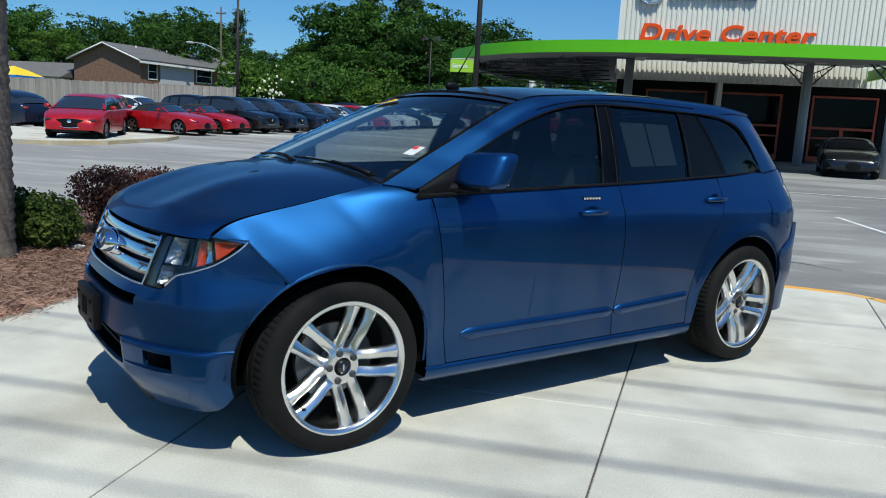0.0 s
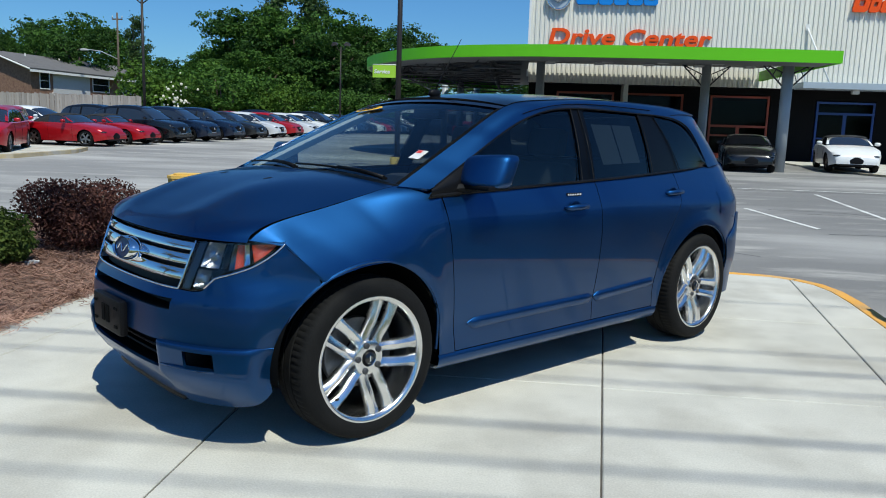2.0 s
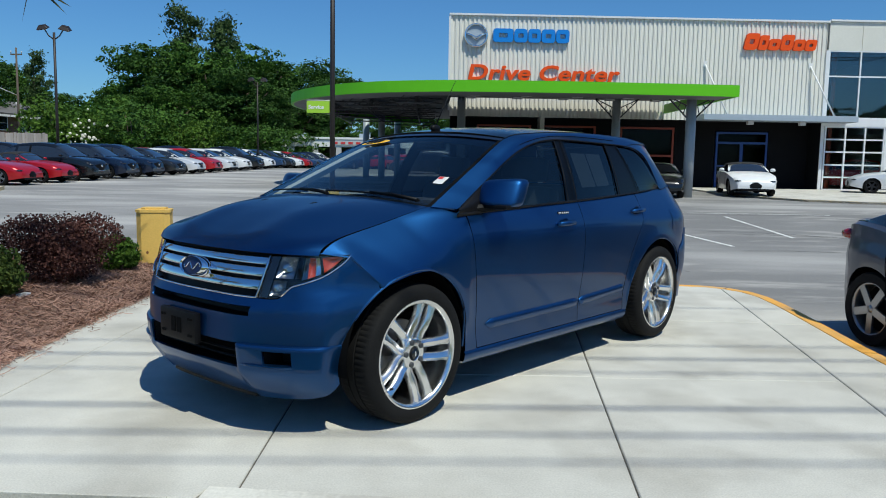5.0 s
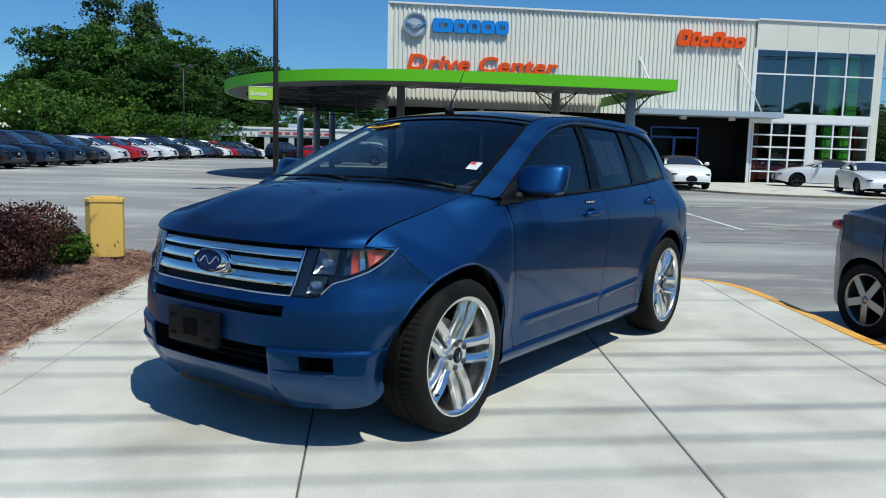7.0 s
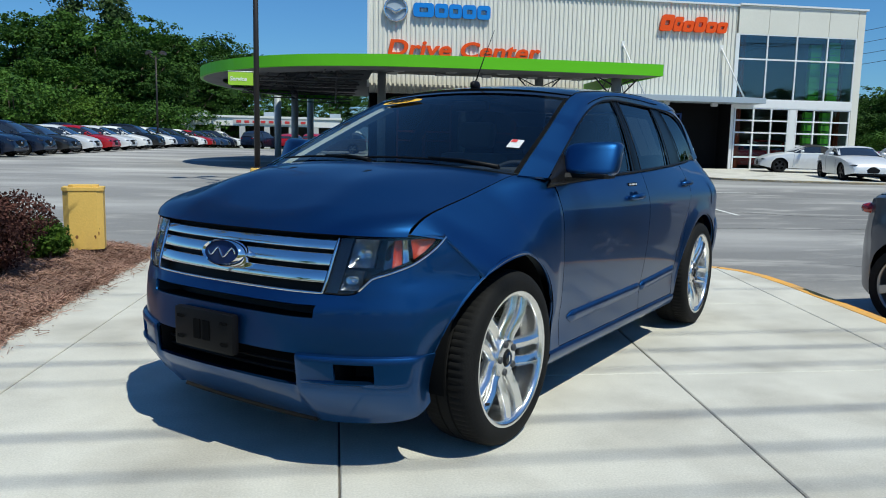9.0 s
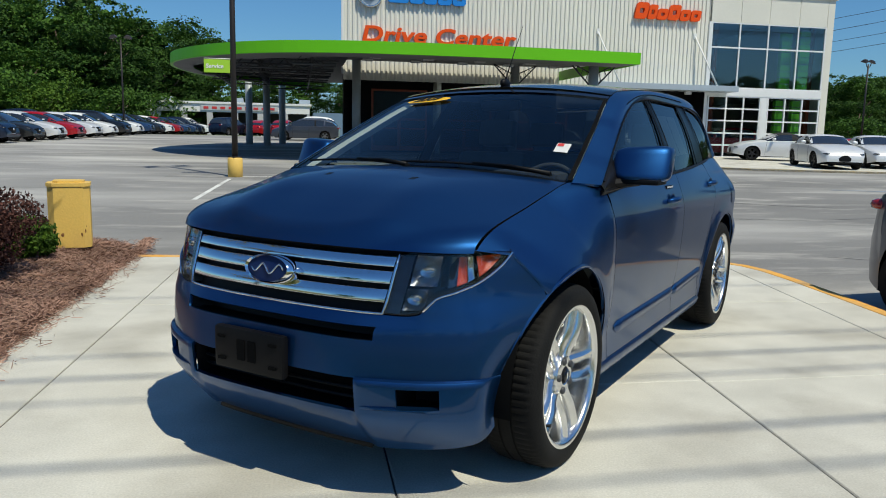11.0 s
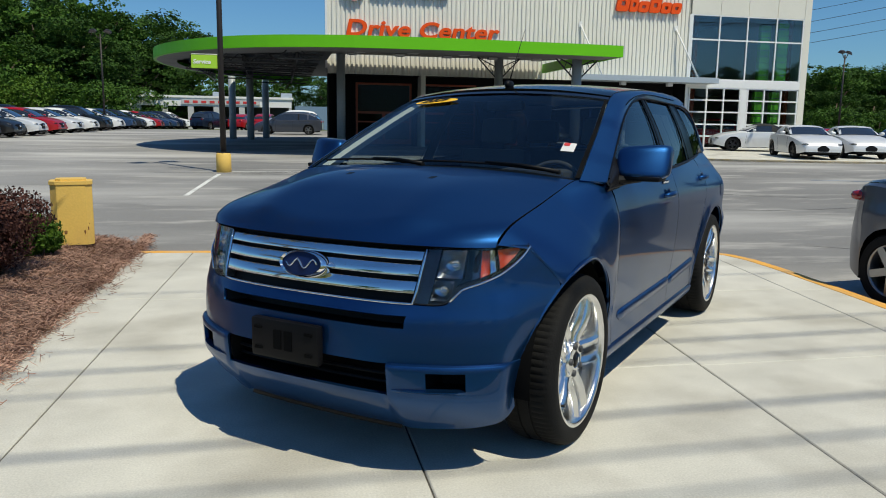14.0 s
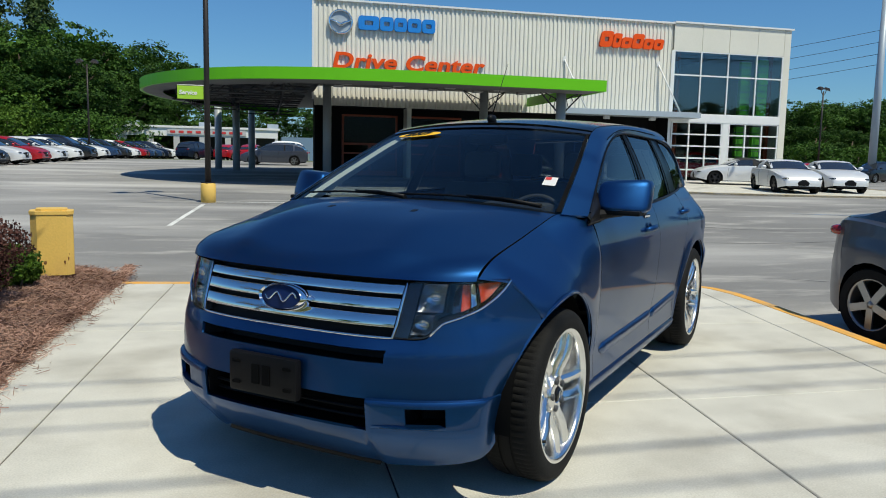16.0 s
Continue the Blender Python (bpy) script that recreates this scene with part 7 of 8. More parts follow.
# ---- wheels ----
def suv_wheel(x, z, s, spin):
    w = thing("wheel", "", "")
    w.parent = suv
    w.matrix_basis = Matrix.Translation((x, -0.028 * s, z)) @ Matrix.Diagonal((1, s, 1, 1))
    R, RI, YO = 0.375, 0.287, 0.950
    bm = bmesh.new()
    prof = [(RI, 0.705), (0.305, 0.698), (0.345, 0.700), (0.362, 0.712), (0.371, 0.730), (R, 0.76), (R, 0.792), (0.368, 0.794), (0.368, 0.801), (R, 0.803), (R, 0.845), (0.368, 0.847), (0.368, 0.854), (R, 0.856), (R, 0.895), (0.3725, 0.912), (0.367, 0.928), (0.358, 0.939), (0.340, 0.948), (0.318, YO), (0.300, 0.948), (RI, 0.942)]
    n = 240
    rings = lathe(bm, prof, n, "Y")
    for ri in (13, 14, 15, 5, 4):
        for k, v in enumerate(rings[ri]):
            if k % 3 == 0:
                d = Vector((v.co.x, 0, v.co.z)).normalized()
                v.co -= d * 0.0045
    bmesh.ops.recalc_face_normals(bm, faces=bm.faces)
    part("tyre", bm, M_RUBBER, w, "low-profile black tyre", True, 35)
    bm = bmesh.new()
    lathe(bm, [(0.235, 0.72), (0.248, 0.80), (0.262, 0.87), (0.271, 0.905), (0.266, 0.925), (0.272, 0.938), (0.284, 0.946), (0.291, 0.945), (0.292, 0.936), (0.286, 0.92)], 72, "Y")
    rim = part("rim", bm, M_ALU, w, "polished alloy rim", True, 60)
    for k in range(5):
        base = radians(spin + 72 * k)
        for off in (-1, 1):
            bm = bmesh.new()
            rows = []
            for i in range(9):
                t = i / 8
                r = lerp(0.050, 0.279, t)
                side = off * lerp(0.034, 0.047, t ** 0.8)
                half = lerp(0.024, 0.0245, t) + 0.012 * smooth01((t - 0.78) / 0.22)
                yo = 0.900 + 0.030 * math.sin(min(1, t * 1.15) * math.pi / 2) - 0.008 * math.exp(-((t - 0.22) / 0.16) ** 2)
                dep = lerp(0.05, 0.035, t)
                row = []
                for lat, yy in ((-half, yo - dep), (-half, yo - 0.016), (-half * 0.8, yo - 0.009), (off * half * 0.25, yo), (half * 0.8, yo - 0.009), (half, yo - 0.016), (half, yo - dep), (-half, yo - dep)):
                    px, pz = r, side + lat
                    row.append((px * math.cos(base) - pz * math.sin(base), yy, px * math.sin(base) + pz * math.cos(base)))
                rows.append(row)
            grid_surface(bm, rows)
            bmesh.ops.recalc_face_normals(bm, faces=bm.faces)
            part("spoke", bm, M_ALU, w, "", True, 40)
        a = base + radians(36)
        bm = bmesh.new()
        lathe(bm, [(0.0, 0.922), (0.010, 0.922), (0.0155, 0.919), (0.0155, 0.900)], 8, "Y", (0.062 * math.cos(a), 0, 0.062 * math.sin(a)))
        part("lug_nut", bm, M_DARKST, w)
    bm = bmesh.new()
    lathe(bm, [(0.080, 0.84), (0.084, 0.895), (0.077, 0.910), (0.066, 0.914), (0.040, 0.914), (0.034, 0.908)], 40, "Y")
    part("hub", bm, M_ALU, w, "", True, 40)
    bm = bmesh.new()
    lathe(bm, [(0.034, 0.90), (0.034, 0.914), (0.028, 0.920), (0.0, 0.921)], 32, "Y")
    part("centre_cap", bm, M_BLACKP, w, "black centre cap", True, 40)
    bm = bmesh.new()
    lathe(bm, [(0.027, 0.9195), (0.027, 0.9225), (0.0, 0.923)], 28, "Y")
    part("cap_badge", bm, M_BLACKG, w)
    bm = bmesh.new()
    box(bm, -0.003, 0.003, 0.9225, 0.9245, -0.014, 0.014, 0.001)
    part("cap_mark", bm, M_CHROME, w)
    bm = bmesh.new()
    lathe(bm, [(0.06, 0.80), (0.165, 0.80), (0.168, 0.795), (0.168, 0.775), (0.06, 0.77)], 48, "Y")
    part("brake_disc", bm, M_DISC, w, "", True, 40)
    bm = bmesh.new()
    for i in range(8):
        a = radians(140 + i * 9)
        box(bm, -0.035, 0.035, 0.76, 0.835, -0.018, 0.018, 0.006, m=Matrix.Translation((0.15 * math.cos(a), 0, 0.15 * math.sin(a))) @ Matrix.Rotation(-a, 4, "Y"))
    part("caliper", bm, M_DARKST, w, "", True, 40)
    bm = bmesh.new()
    ring_tube(bm, [(0.245 * math.cos(radians(-40)), 0.905, 0.245 * math.sin(radians(-40))), (0.235 * math.cos(radians(-40)), 0.935, 0.235 * math.sin(radians(-40)))], 0.006, 6)
    part("valve", bm, M_BLACKP, w)
    bm = bmesh.new()
    lathe(bm, [(0.0, 0.715), (0.240, 0.72)], 40, "Y")
    part("backplate", bm, M_LINER, w)


suv_wheel(1.403, 0.370, 1, 38)
suv_wheel(-1.455, 0.381, 1, 47)
suv_wheel(1.403, 0.370, -1, 30)
suv_wheel(-1.455, 0.381, -1, 12)

# ---- the other parked cars ----
M_CARGL = mat("dark_car_glass", (0.020, 0.024, 0.028), 0.04, var=0.05, coat=1.0, spec=0.8)
M_SOFTTOP = mat("black_soft_top", (0.015, 0.015, 0.016), 0.85, var=0.15, bump=0.2)
M_RIMG = mat("grey_alloy", (0.30, 0.30, 0.31), 0.35, 0.9, var=0.08)
M_RIMD = mat("dark_alloy", (0.04, 0.04, 0.045), 0.35, 0.8, var=0.08)
PAINTS = {"red": car_paint("red_paint", (0.42, 0.006, 0.012), 0.25, 0.3), "black": car_paint("black_paint", (0.008, 0.009, 0.011), 0.2, 0.25),
          "navy": car_paint("navy_paint", (0.010, 0.018, 0.042), 0.4, 0.28), "white": car_paint("white_car_paint", (0.74, 0.75, 0.75), 0.0, 0.3),
          "silver": car_paint("silver_paint", (0.70, 0.71, 0.72), 0.25, 0.35), "grey": car_paint("slate_grey_paint", (0.075, 0.085, 0.11), 0.6, 0.35),
          "blue": car_paint("mid_blue_paint", (0.03, 0.07, 0.16), 0.5, 0.3), "charcoal": car_paint("charcoal_paint", (0.025, 0.026, 0.028), 0.5, 0.3)}
SHAPES = {
    "roadster": dict(L=3.92, W=1.73, wb=2.31, R=0.31, top=[(-1.96, 0.66), (-1.75, 0.85), (-1.2, 0.91), (-0.7, 0.92), (0.45, 0.90), (1.0, 0.85), (1.5, 0.76), (1.82, 0.64), (1.96, 0.50)],
                     roof=[(-1.15, 0.93), (-0.78, 1.15), (-0.35, 1.225), (0.02, 1.19), (0.58, 0.90)]),
    "hatchback": dict(L=4.46, W=1.80, wb=2.70, R=0.32, top=[(-2.23, 0.80), (-2.1, 0.98), (-1.5, 1.0), (0.0, 0.97), (0.95, 0.98), (1.4, 0.91), (1.9, 0.79), (2.14, 0.66), (2.23, 0.50)],
                      roof=[(-2.1, 1.0), (-1.7, 1.27), (-1.1, 1.42), (-0.2, 1.455), (0.35, 1.38), (1.15, 0.97)]),
    "suv": dict(L=4.40, W=1.82, wb=2.65, R=0.35, top=[(-2.2, 0.90), (-2.1, 1.05), (-1.5, 1.07), (0.0, 1.05), (0.9, 1.06), (1.5, 0.99), (1.95, 0.87), (2.13, 0.72), (2.2, 0.52)],
                roof=[(-2.13, 1.08), (-1.8, 1.44), (-1.2, 1.59), (-0.2, 1.62), (0.4, 1.52), (1.18, 1.05)]),
    "coupe": dict(L=4.16, W=1.80, wb=2.70, R=0.325, top=[(-2.08, 0.60), (-2.04, 0.74), (-1.94, 0.86), (-1.88, 1.02), (-1.80, 1.08), (-1.5, 1.09), (-0.9, 1.02), (0.9, 0.95), (1.4, 0.88), (1.85, 0.74), (2.08, 0.50)],
                  roof=[(-1.75, 1.0), (-0.9, 1.34), (-0.3, 1.40), (0.3, 1.34), (1.1, 0.95)]),
}


def parked_car(kind, paint, label, m, group="", soft_top=False, rim=None):
    """A parked car: body with open arches, glasshouse, roof, lamps, mirrors and wheels."""
    q = SHAPES[kind]
    L, W, wb, R = q["L"], q["W"], q["wb"], q["R"]
    t = thing(kind if kind != "coupe" else "coupe", label, "car", m, group)
    ar = R + 0.045

    def half_w(x):
        e = max(0.0, (abs(x) - 0.55 * L / 2) / (0.45 * L / 2))
        if kind == "coupe" and x < 0:
            return W / 2 * (1 - 0.42 * e ** 3.2)
        return W / 2 * (1 - 0.26 * e ** 2.6)

    def low(x):
        for hx in (wb / 2, -wb / 2):
            if abs(x - hx) < ar:
                return R + math.sqrt(ar * ar - (x - hx) ** 2)
        return 0.20 + 0.10 * max(0, (abs(x) - wb / 2 - ar) / 0.5)

    xs = sorted(set([-L / 2 + L * k / 44 for k in range(45)] + [s * wb / 2 + ar * c for s in (-1, 1) for c in (-1.001, -0.999, -0.94, -0.8, -0.5, 0, 0.5, 0.8, 0.94, 0.999, 1.001)]))
    rows = []
    for x in xs:
        zt, w = curve1(q["top"], x), half_w(x)
        zl = min(low(x), zt - 0.06)
        row = []
        for k in range(8):
            v = k / 7
            z = lerp(zl, zt - 0.05, v)
            f = (z - 0.2) / max(0.3, (zt - 0.2))
            bulge = 1 - 0.10 * max(0, 0.35 - f) - 0.11 * max(0, f - 0.55) ** 1.3 + (0.012 if 0.6 < f < 0.75 else 0)
            row.append((x, w * bulge, z))
        for a in (0.84, 0.62, 0.32, 0.0):
            row.append((x, w * a, zt + 0.035 * (1 - a * a) - 0.012))
        rows.append(row + [(p[0], -p[1], p[2]) for p in row[-2::-1]])
    bm = bmesh.new()
    vs = grid_surface(bm, rows)
    bm.faces.new(vs[0])
    bm.faces.new(vs[-1][::-1])
    bmesh.ops.recalc_face_normals(bm, faces=bm.faces)
    part("body", bm, PAINTS[paint], t, "", True, 50)
    bm = bmesh.new()
    box(bm, -L / 2 + 0.25, L / 2 - 0.25, -W / 2 + 0.22, W / 2 - 0.22, 0.17, 0.62)
    box(bm, -wb / 2 + ar, wb / 2 - ar, -W / 2 + 0.08, W / 2 - 0.08, 0.18, 0.4)
    part("underbody", bm, M_LINER, t)
    # glasshouse
    r0, r1 = q["roof"][0][0], q["roof"][-1][0]

    def house(x, lift=0.0):
        zt, zr, w = curve1(q["top"], x) - 0.03, curve1(q["roof"], x) + lift, half_w(x)
        zr = max(zr, zt + 0.004)
        h = (zr - zt) / 0.5
        yb, yt = w * 0.90, w * (0.90 - 0.26 * min(1, h))
        return [(x, lerp(yb, yt, k / 5) + (lift if k else 0), lerp(zt, zr - 0.015 * (k == 5), k / 5) + 0.012 * math.sin(k / 5 * math.pi)) for k in range(6)] + [(x, yt * a, zr + 0.03 * (1 - a * a)) for a in (0.7, 0.35, 0.0)]

    def mirrored(r):
        return r + [(p[0], -p[1], p[2]) for p in r[-2::-1]]

    bm = bmesh.new()
    grid_surface(bm, [mirrored(house(lerp(r0, r1, k / 26))) for k in range(27)])
    bmesh.ops.recalc_face_normals(bm, faces=bm.faces)
    part("glass", bm, M_CARGL, t, "dark glass", True, 60)
    ra, rb = (q["roof"][1][0] - 0.12, q["roof"][-2][0] + 0.06)
    if soft_top:
        ra = r0 + 0.01
    bm = bmesh.new()
    grid_surface(bm, [(lambda r: r[4:] + [(p[0], -p[1], p[2]) for p in r[-2:3:-1]])(house(lerp(ra, rb, k / 12), 0.008)) for k in range(13)])
    part("soft_top" if soft_top else "roof", bm, M_SOFTTOP if soft_top else PAINTS[paint], t, "black fabric hood" if soft_top else "", True, 60)
    for s in (1, -1):
        # pillars
        for fx, wd in ((-0.999, 0.05), (0.0, 0.045), (-0.55, 0.05)) if kind != "roadster" else ((-0.999, 0.05), (0.45, 0.30)):
            bm = bmesh.new()
            if fx == -0.999:
                pts = [house(lerp(r1 - 0.02, rb, k / 6), 0.008) for k in range(7)]
                a = [p[4] for p in pts]
                b = [p[6] for p in pts]
                grid_surface(bm, [[(x, s * y, z) for x, y, z in a], [(x, s * (lerp(y, y2, 0.35)), lerp(z, z2, 0.35) + 0.01) for (x, y, z), (_, y2, z2) in zip(a, b)]])
            else:
                xc = lerp((ra + rb) / 2, ra if fx < 0 else ra, abs(fx))
                grid_surface(bm, [[(x, s * y, z) for x, y, z in house(xc + d, 0.007)[:6]] for d in (-wd, wd)])
            part("pillar", bm, M_SOFTTOP if soft_top and fx > 0.1 else PAINTS[paint] if fx != 0.0 else M_BLACKP, t)
        # headlamp, tail lamp
        bm = bmesh.new()
        xn = L / 2 - 0.20
        super_ellipsoid(bm, (xn, s * half_w(xn) * 0.80, curve1(q["top"], xn) - 0.10), (0.17, 0.14, 0.038), 0.9, 12)
        part("headlamp", bm, M_REFLD, t, "clear headlamp", True)
        bm = bmesh.new()
        xn = -L / 2 + 0.10
        if kind == "coupe":
            xn = -1.80
        super_ellipsoid(bm, (xn - 0.045, s * half_w(xn) * (0.86 if kind == "coupe" else 0.80), curve1(q["top"], xn + 0.1) - 0.15), (0.09, 0.12, 0.05), 0.7, 12)
        part("tail_lamp", bm, M_REDL, t, "red tail lamp", True)
        bm = bmesh.new()
        mx = r1 - 0.28
        super_ellipsoid(bm, (mx, s * (half_w(mx) + 0.09), curve1(q["top"], mx) + 0.06), (0.07, 0.10, 0.065), 0.7, 12)
        part("mirror", bm, PAINTS[paint], t, "", True)
        for hx in (wb / 2, -wb / 2):
            wh = thing("wheel", "", "")
            wh.parent = t
            wh.matrix_basis = Matrix.Translation((hx, 0, R)) @ Matrix.Diagonal((1, s, 1, 1))
            yo = W / 2 - 0.035
            bm = bmesh.new()
            lathe(bm, [(R * 0.70, yo - 0.20), (R * 0.97, yo - 0.20), (R, yo - 0.17), (R, yo - 0.03), (R * 0.95, yo), (R * 0.74, yo + 0.004), (R * 0.70, yo - 0.01)], 28, "Y")
            part("tyre", bm, M_RUBBER, wh, "", True, 50)
            bm = bmesh.new()
            lathe(bm, [(R * 0.72, yo - 0.012), (R * 0.69, yo - 0.005), (R * 0.65, yo - 0.03), (R * 0.64, yo - 0.15)], 28, "Y")
            lathe(bm, [(R * 0.16, yo - 0.03), (R * 0.14, yo - 0.015), (0.0, yo - 0.012)], 12, "Y")
            for k in range(5):
                box(bm, R * 0.10, R * 0.68, yo - 0.035, yo - 0.014, -0.034, 0.034, 0.0, m=Matrix.Rotation(radians(72 * k + 20), 4, "Y"))
            part("rim", bm, rim or M_RIMG, wh, "", False)
            bm = bmesh.new()
            lathe(bm, [(R * 0.64, yo - 0.13), (0.0, yo - 0.13)], 20, "Y")
            part("backplate", bm, M_LINER, wh)
    # grille mouth and lower intake
    bm = bmesh.new()
    zc = 0.42 if kind == "roadster" else 0.60 if kind == "suv" else 0.52
    for k in range(1):
        rowa = []
        for i in range(13):
            a = lerp(-1, 1, i / 12)
            y = a * W * 0.30
            x = L / 2 - 0.012 - 0.12 * a * a
            hh = (0.115 if kind == "roadster" else 0.15) * (1 - 0.55 * a * a)
            rowa.append([(x + 0.03, y, zc - hh), (x + 0.035, y, zc), (x + 0.012, y, zc + hh)])
        grid_surface(bm, rowa)
    part("grille", bm, M_BLACKP, t, "dark grille")
    if kind != "roadster":
        bm = bmesh.new()
        ring_tube(bm, [(L / 2 + 0.022 - 0.12 * a * a, a * W * 0.30, zc - 0.15 * (1 - 0.75 * a * a)) for a in [lerp(-1, 1, i / 16) for i in range(17)]], 0.012, 6)
        part("grille_trim", bm, M_CHROME, t, "chrome trim under the grille")
        bm = bmesh.new()
        lathe(bm, [(0.0, 0.02), (0.06, 0.015), (0.065, 0.0)], 16, "Y")
        bmesh.ops.transform(bm, matrix=Matrix.Translation((L / 2 + 0.022, 0, zc + 0.06)) @ pose(0, 0, 0, 0, 0, -90), verts=bm.verts)
        part("badge", bm, M_CHROME, t, "round chrome badge")
    # door shut lines and handles
    for s in (1, -1):
        for xd in ((0.62, -0.45) if kind == "roadster" else (0.78, -0.28, -1.12)):
            pts = []
            bm = bmesh.new()
            for k in range(9):
                z = lerp(0.26, curve1(q["top"], xd) - 0.06, k / 8)
                f = (z - 0.2) / max(0.3, (curve1(q["top"], xd) - 0.2))
                bulge = 1 - 0.10 * max(0, 0.35 - f) - 0.11 * max(0, f - 0.55) ** 1.3 + (0.012 if 0.6 < f < 0.75 else 0)
                pts.append((xd - 0.05 * (k / 8) ** 2, s * half_w(xd) * bulge, z))
            ring_tube(bm, pts, 0.004, 4)
            part("shut_line", bm, M_LINER, t)
    bm = bmesh.new()
    box(bm, L / 2 - 0.05, L / 2 + 0.004, -W * 0.3, W * 0.3, 0.22, 0.30, 0.02)
    part("lower_intake", bm, M_BLACKP, t)
    return t


def at(x, y, yaw, lift=0.0):
    gx = (lot_z(x + 1, y) - lot_z(x - 1, y)) / 2
    gy = (ground_z(x, y + 1) - ground_z(x, y - 1)) / 2
    tilt = Vector((0, 0, 1)).rotation_difference(Vector((-gx, -gy, 1))).to_matrix().to_4x4()
    return Matrix.Translation((x, y, ground_z(x, y) + lift)) @ tilt @ pose(0, 0, 0, 0, 0, yaw)


# kerbed island at the head of the long row
isl = [(-24.5, 17.6), (-19.0, 18.4), (-17.0, 18.9), (-16.1, 20.2), (-16.1, 23.4), (-16.7, 25.1), (-24.5, 25.6)]
bm = bmesh.new()
prism(bm, isl, lambda x, y: ground_z(x, y) - 0.2, lambda x, y: ground_z(x, y) + 0.12)
structure("island_kerb", bm, M_KERBP, "faded yellow kerb of a parking island")
bm = bmesh.new()
prism(bm, inset(isl, 0.16), lambda x, y: ground_z(x, y) - 0.1, lambda x, y: ground_z(x, y) + 0.125)
structure("island", bm, M_CONC, "pale concrete parking island")
parked_car("hatchback", "red", "bright red hatchback parked on the island", at(-18.15, 22.0, -66, 0.115) @ Matrix.Diagonal((1, 1, 0.93, 1)))
parked_car("hatchback", "navy", "dark blue hatchback parked beside the island", at(-25.2, 25.8, 172))
parked_car("hatchback", "red", "red hatchback behind the island", at(-21.8, 27.9, -60))

ROW = [("roadster", "red", "red roadster with its black hood up"), ("roadster", "red", "red roadster with its black hood up"), ("suv", "black", "black compact suv in the long row"), ("suv", "navy", "dark navy compact suv in the long row"),
       ("suv", "navy", "dark navy compact suv in the long row"), ("hatchback", "charcoal", "charcoal hatchback in the long row"), ("hatchback", "silver", "silver hatchback in the long row"), ("hatchback", "red", "red hatchback in the long row"),
       ("hatchback", "silver", "silver hatchback in the long row"), ("hatchback", "white", "white hatchback in the long row"), ("suv", "black", "black compact suv in the long row"), ("hatchback", "white", "white hatchback in the long row"),
       ("hatchback", "blue", "blue hatchback in the long row"), ("hatchback", "charcoal", "charcoal hatchback in the long row"), ("hatchback", "white", "white hatchback in the long row"), ("hatchback", "red", "red hatchback in the long row"),
       ("hatchback", "blue", "blue hatchback in the long row"), ("hatchback", "blue", "blue hatchback in the long row"), ("suv", "navy", "dark navy compact suv in the long row"), ("suv", "white", "white compact suv in the long row")]
made = {}
y = 28.4
for i, (kind, paint, label) in enumerate(ROW):
    xf = -18.5 + 0.107 * (y - 28)
    q = SHAPES[kind]
    m = at(xf - q["wb"] / 2 + 0.3, y + 0.1, -6 + 1.5 * math.sin(i * 2.3))
    key = (kind, paint)
    if key in made:
        copy_thing(made[key], m)
    else:
        made[key] = parked_car(kind, paint, label, m, "cars in the long row", soft_top=kind == "roadster")
    y += 2.45 if kind == "roadster" else 2.72
# a second row behind the first, seen between the roofs
for i, (kind, paint) in enumerate([("hatchback", "white"), ("suv", "black"), ("hatchback", "silver"), ("suv", "white"), ("hatchback", "red"), ("suv", "navy"), ("hatchback", "white"), ("suv", "white")]):
    m = at(-24.6 + 0.107 * i * 5, 34 + i * 5.0, -6)
    tagged(copy_thing(made[(kind, paint)], m), label="parked " + paint + " " + ("compact suv" if kind == "suv" else kind) + " behind the long row", group="cars behind the long row")
# cars beyond the canopy
# the hatchback's slate grey stands in for shade on a pale grey car
for x, yy, yaw, kind, paint in ((-9.5, 74, 60, "suv", "navy"), (-6.6, 76, 70, "hatchback", "red"), (-4.4, 72, 80, "hatchback", "red"), (-2.2, 62, 175, "suv", "white"), (-2.6, 52, 172, "hatchback", "grey")):
    if (kind, paint) in made:
        tagged(copy_thing(made[(kind, paint)], at(x, yy, yaw)), label=paint + " " + kind + " parked beyond the canopy", group="cars beyond the canopy")
    else:
        made[(kind, paint)] = parked_car(kind, paint, paint + " compact " + kind + " parked beyond the canopy", at(x, yy, yaw), "cars beyond the canopy")
# roadsters before the showroom
AP = 0.06
parked_car("roadster", "white", "white roadster with black hood before the blue door", at(10.55, 28.7, -101, AP), soft_top=True, rim=M_RIMD)
parked_car("roadster", "black", "black roadster parked under the canopy edge", at(6.75, 27.8, -100))
parked_car("roadster", "silver", "silver roadster with black hood beside the glass doors", at(18.3, 31.2, 160, AP), soft_top=True, rim=M_RIMD)
rs = parked_car("roadster", "silver", "pale silver hardtop roadster on the apron", at(17.15, 26.3, -107, AP), "silver roadsters on the apron", rim=M_RIMD)
copy_thing(rs, at(19.85, 26.8, -111, AP))
for x, yy, yaw, key in ((43.5, 50.0, 195, ("suv", "black")), (49.0, 53.0, 195, ("hatchback", "charcoal")), (41.5, 54.5, 10, ("hatchback", "red")), (54, 56, 190, ("suv", "navy")), (37.5, 54, 185, ("suv", "black")), (34.5, 53, 185, ("hatchback", "silver"))):
    tagged(copy_thing(made[key], at(x, yy, yaw)), label=key[1] + " " + ("compact suv" if key[0] == "suv" else "hatchback") + " parked beside the showroom", group="cars beside the showroom")
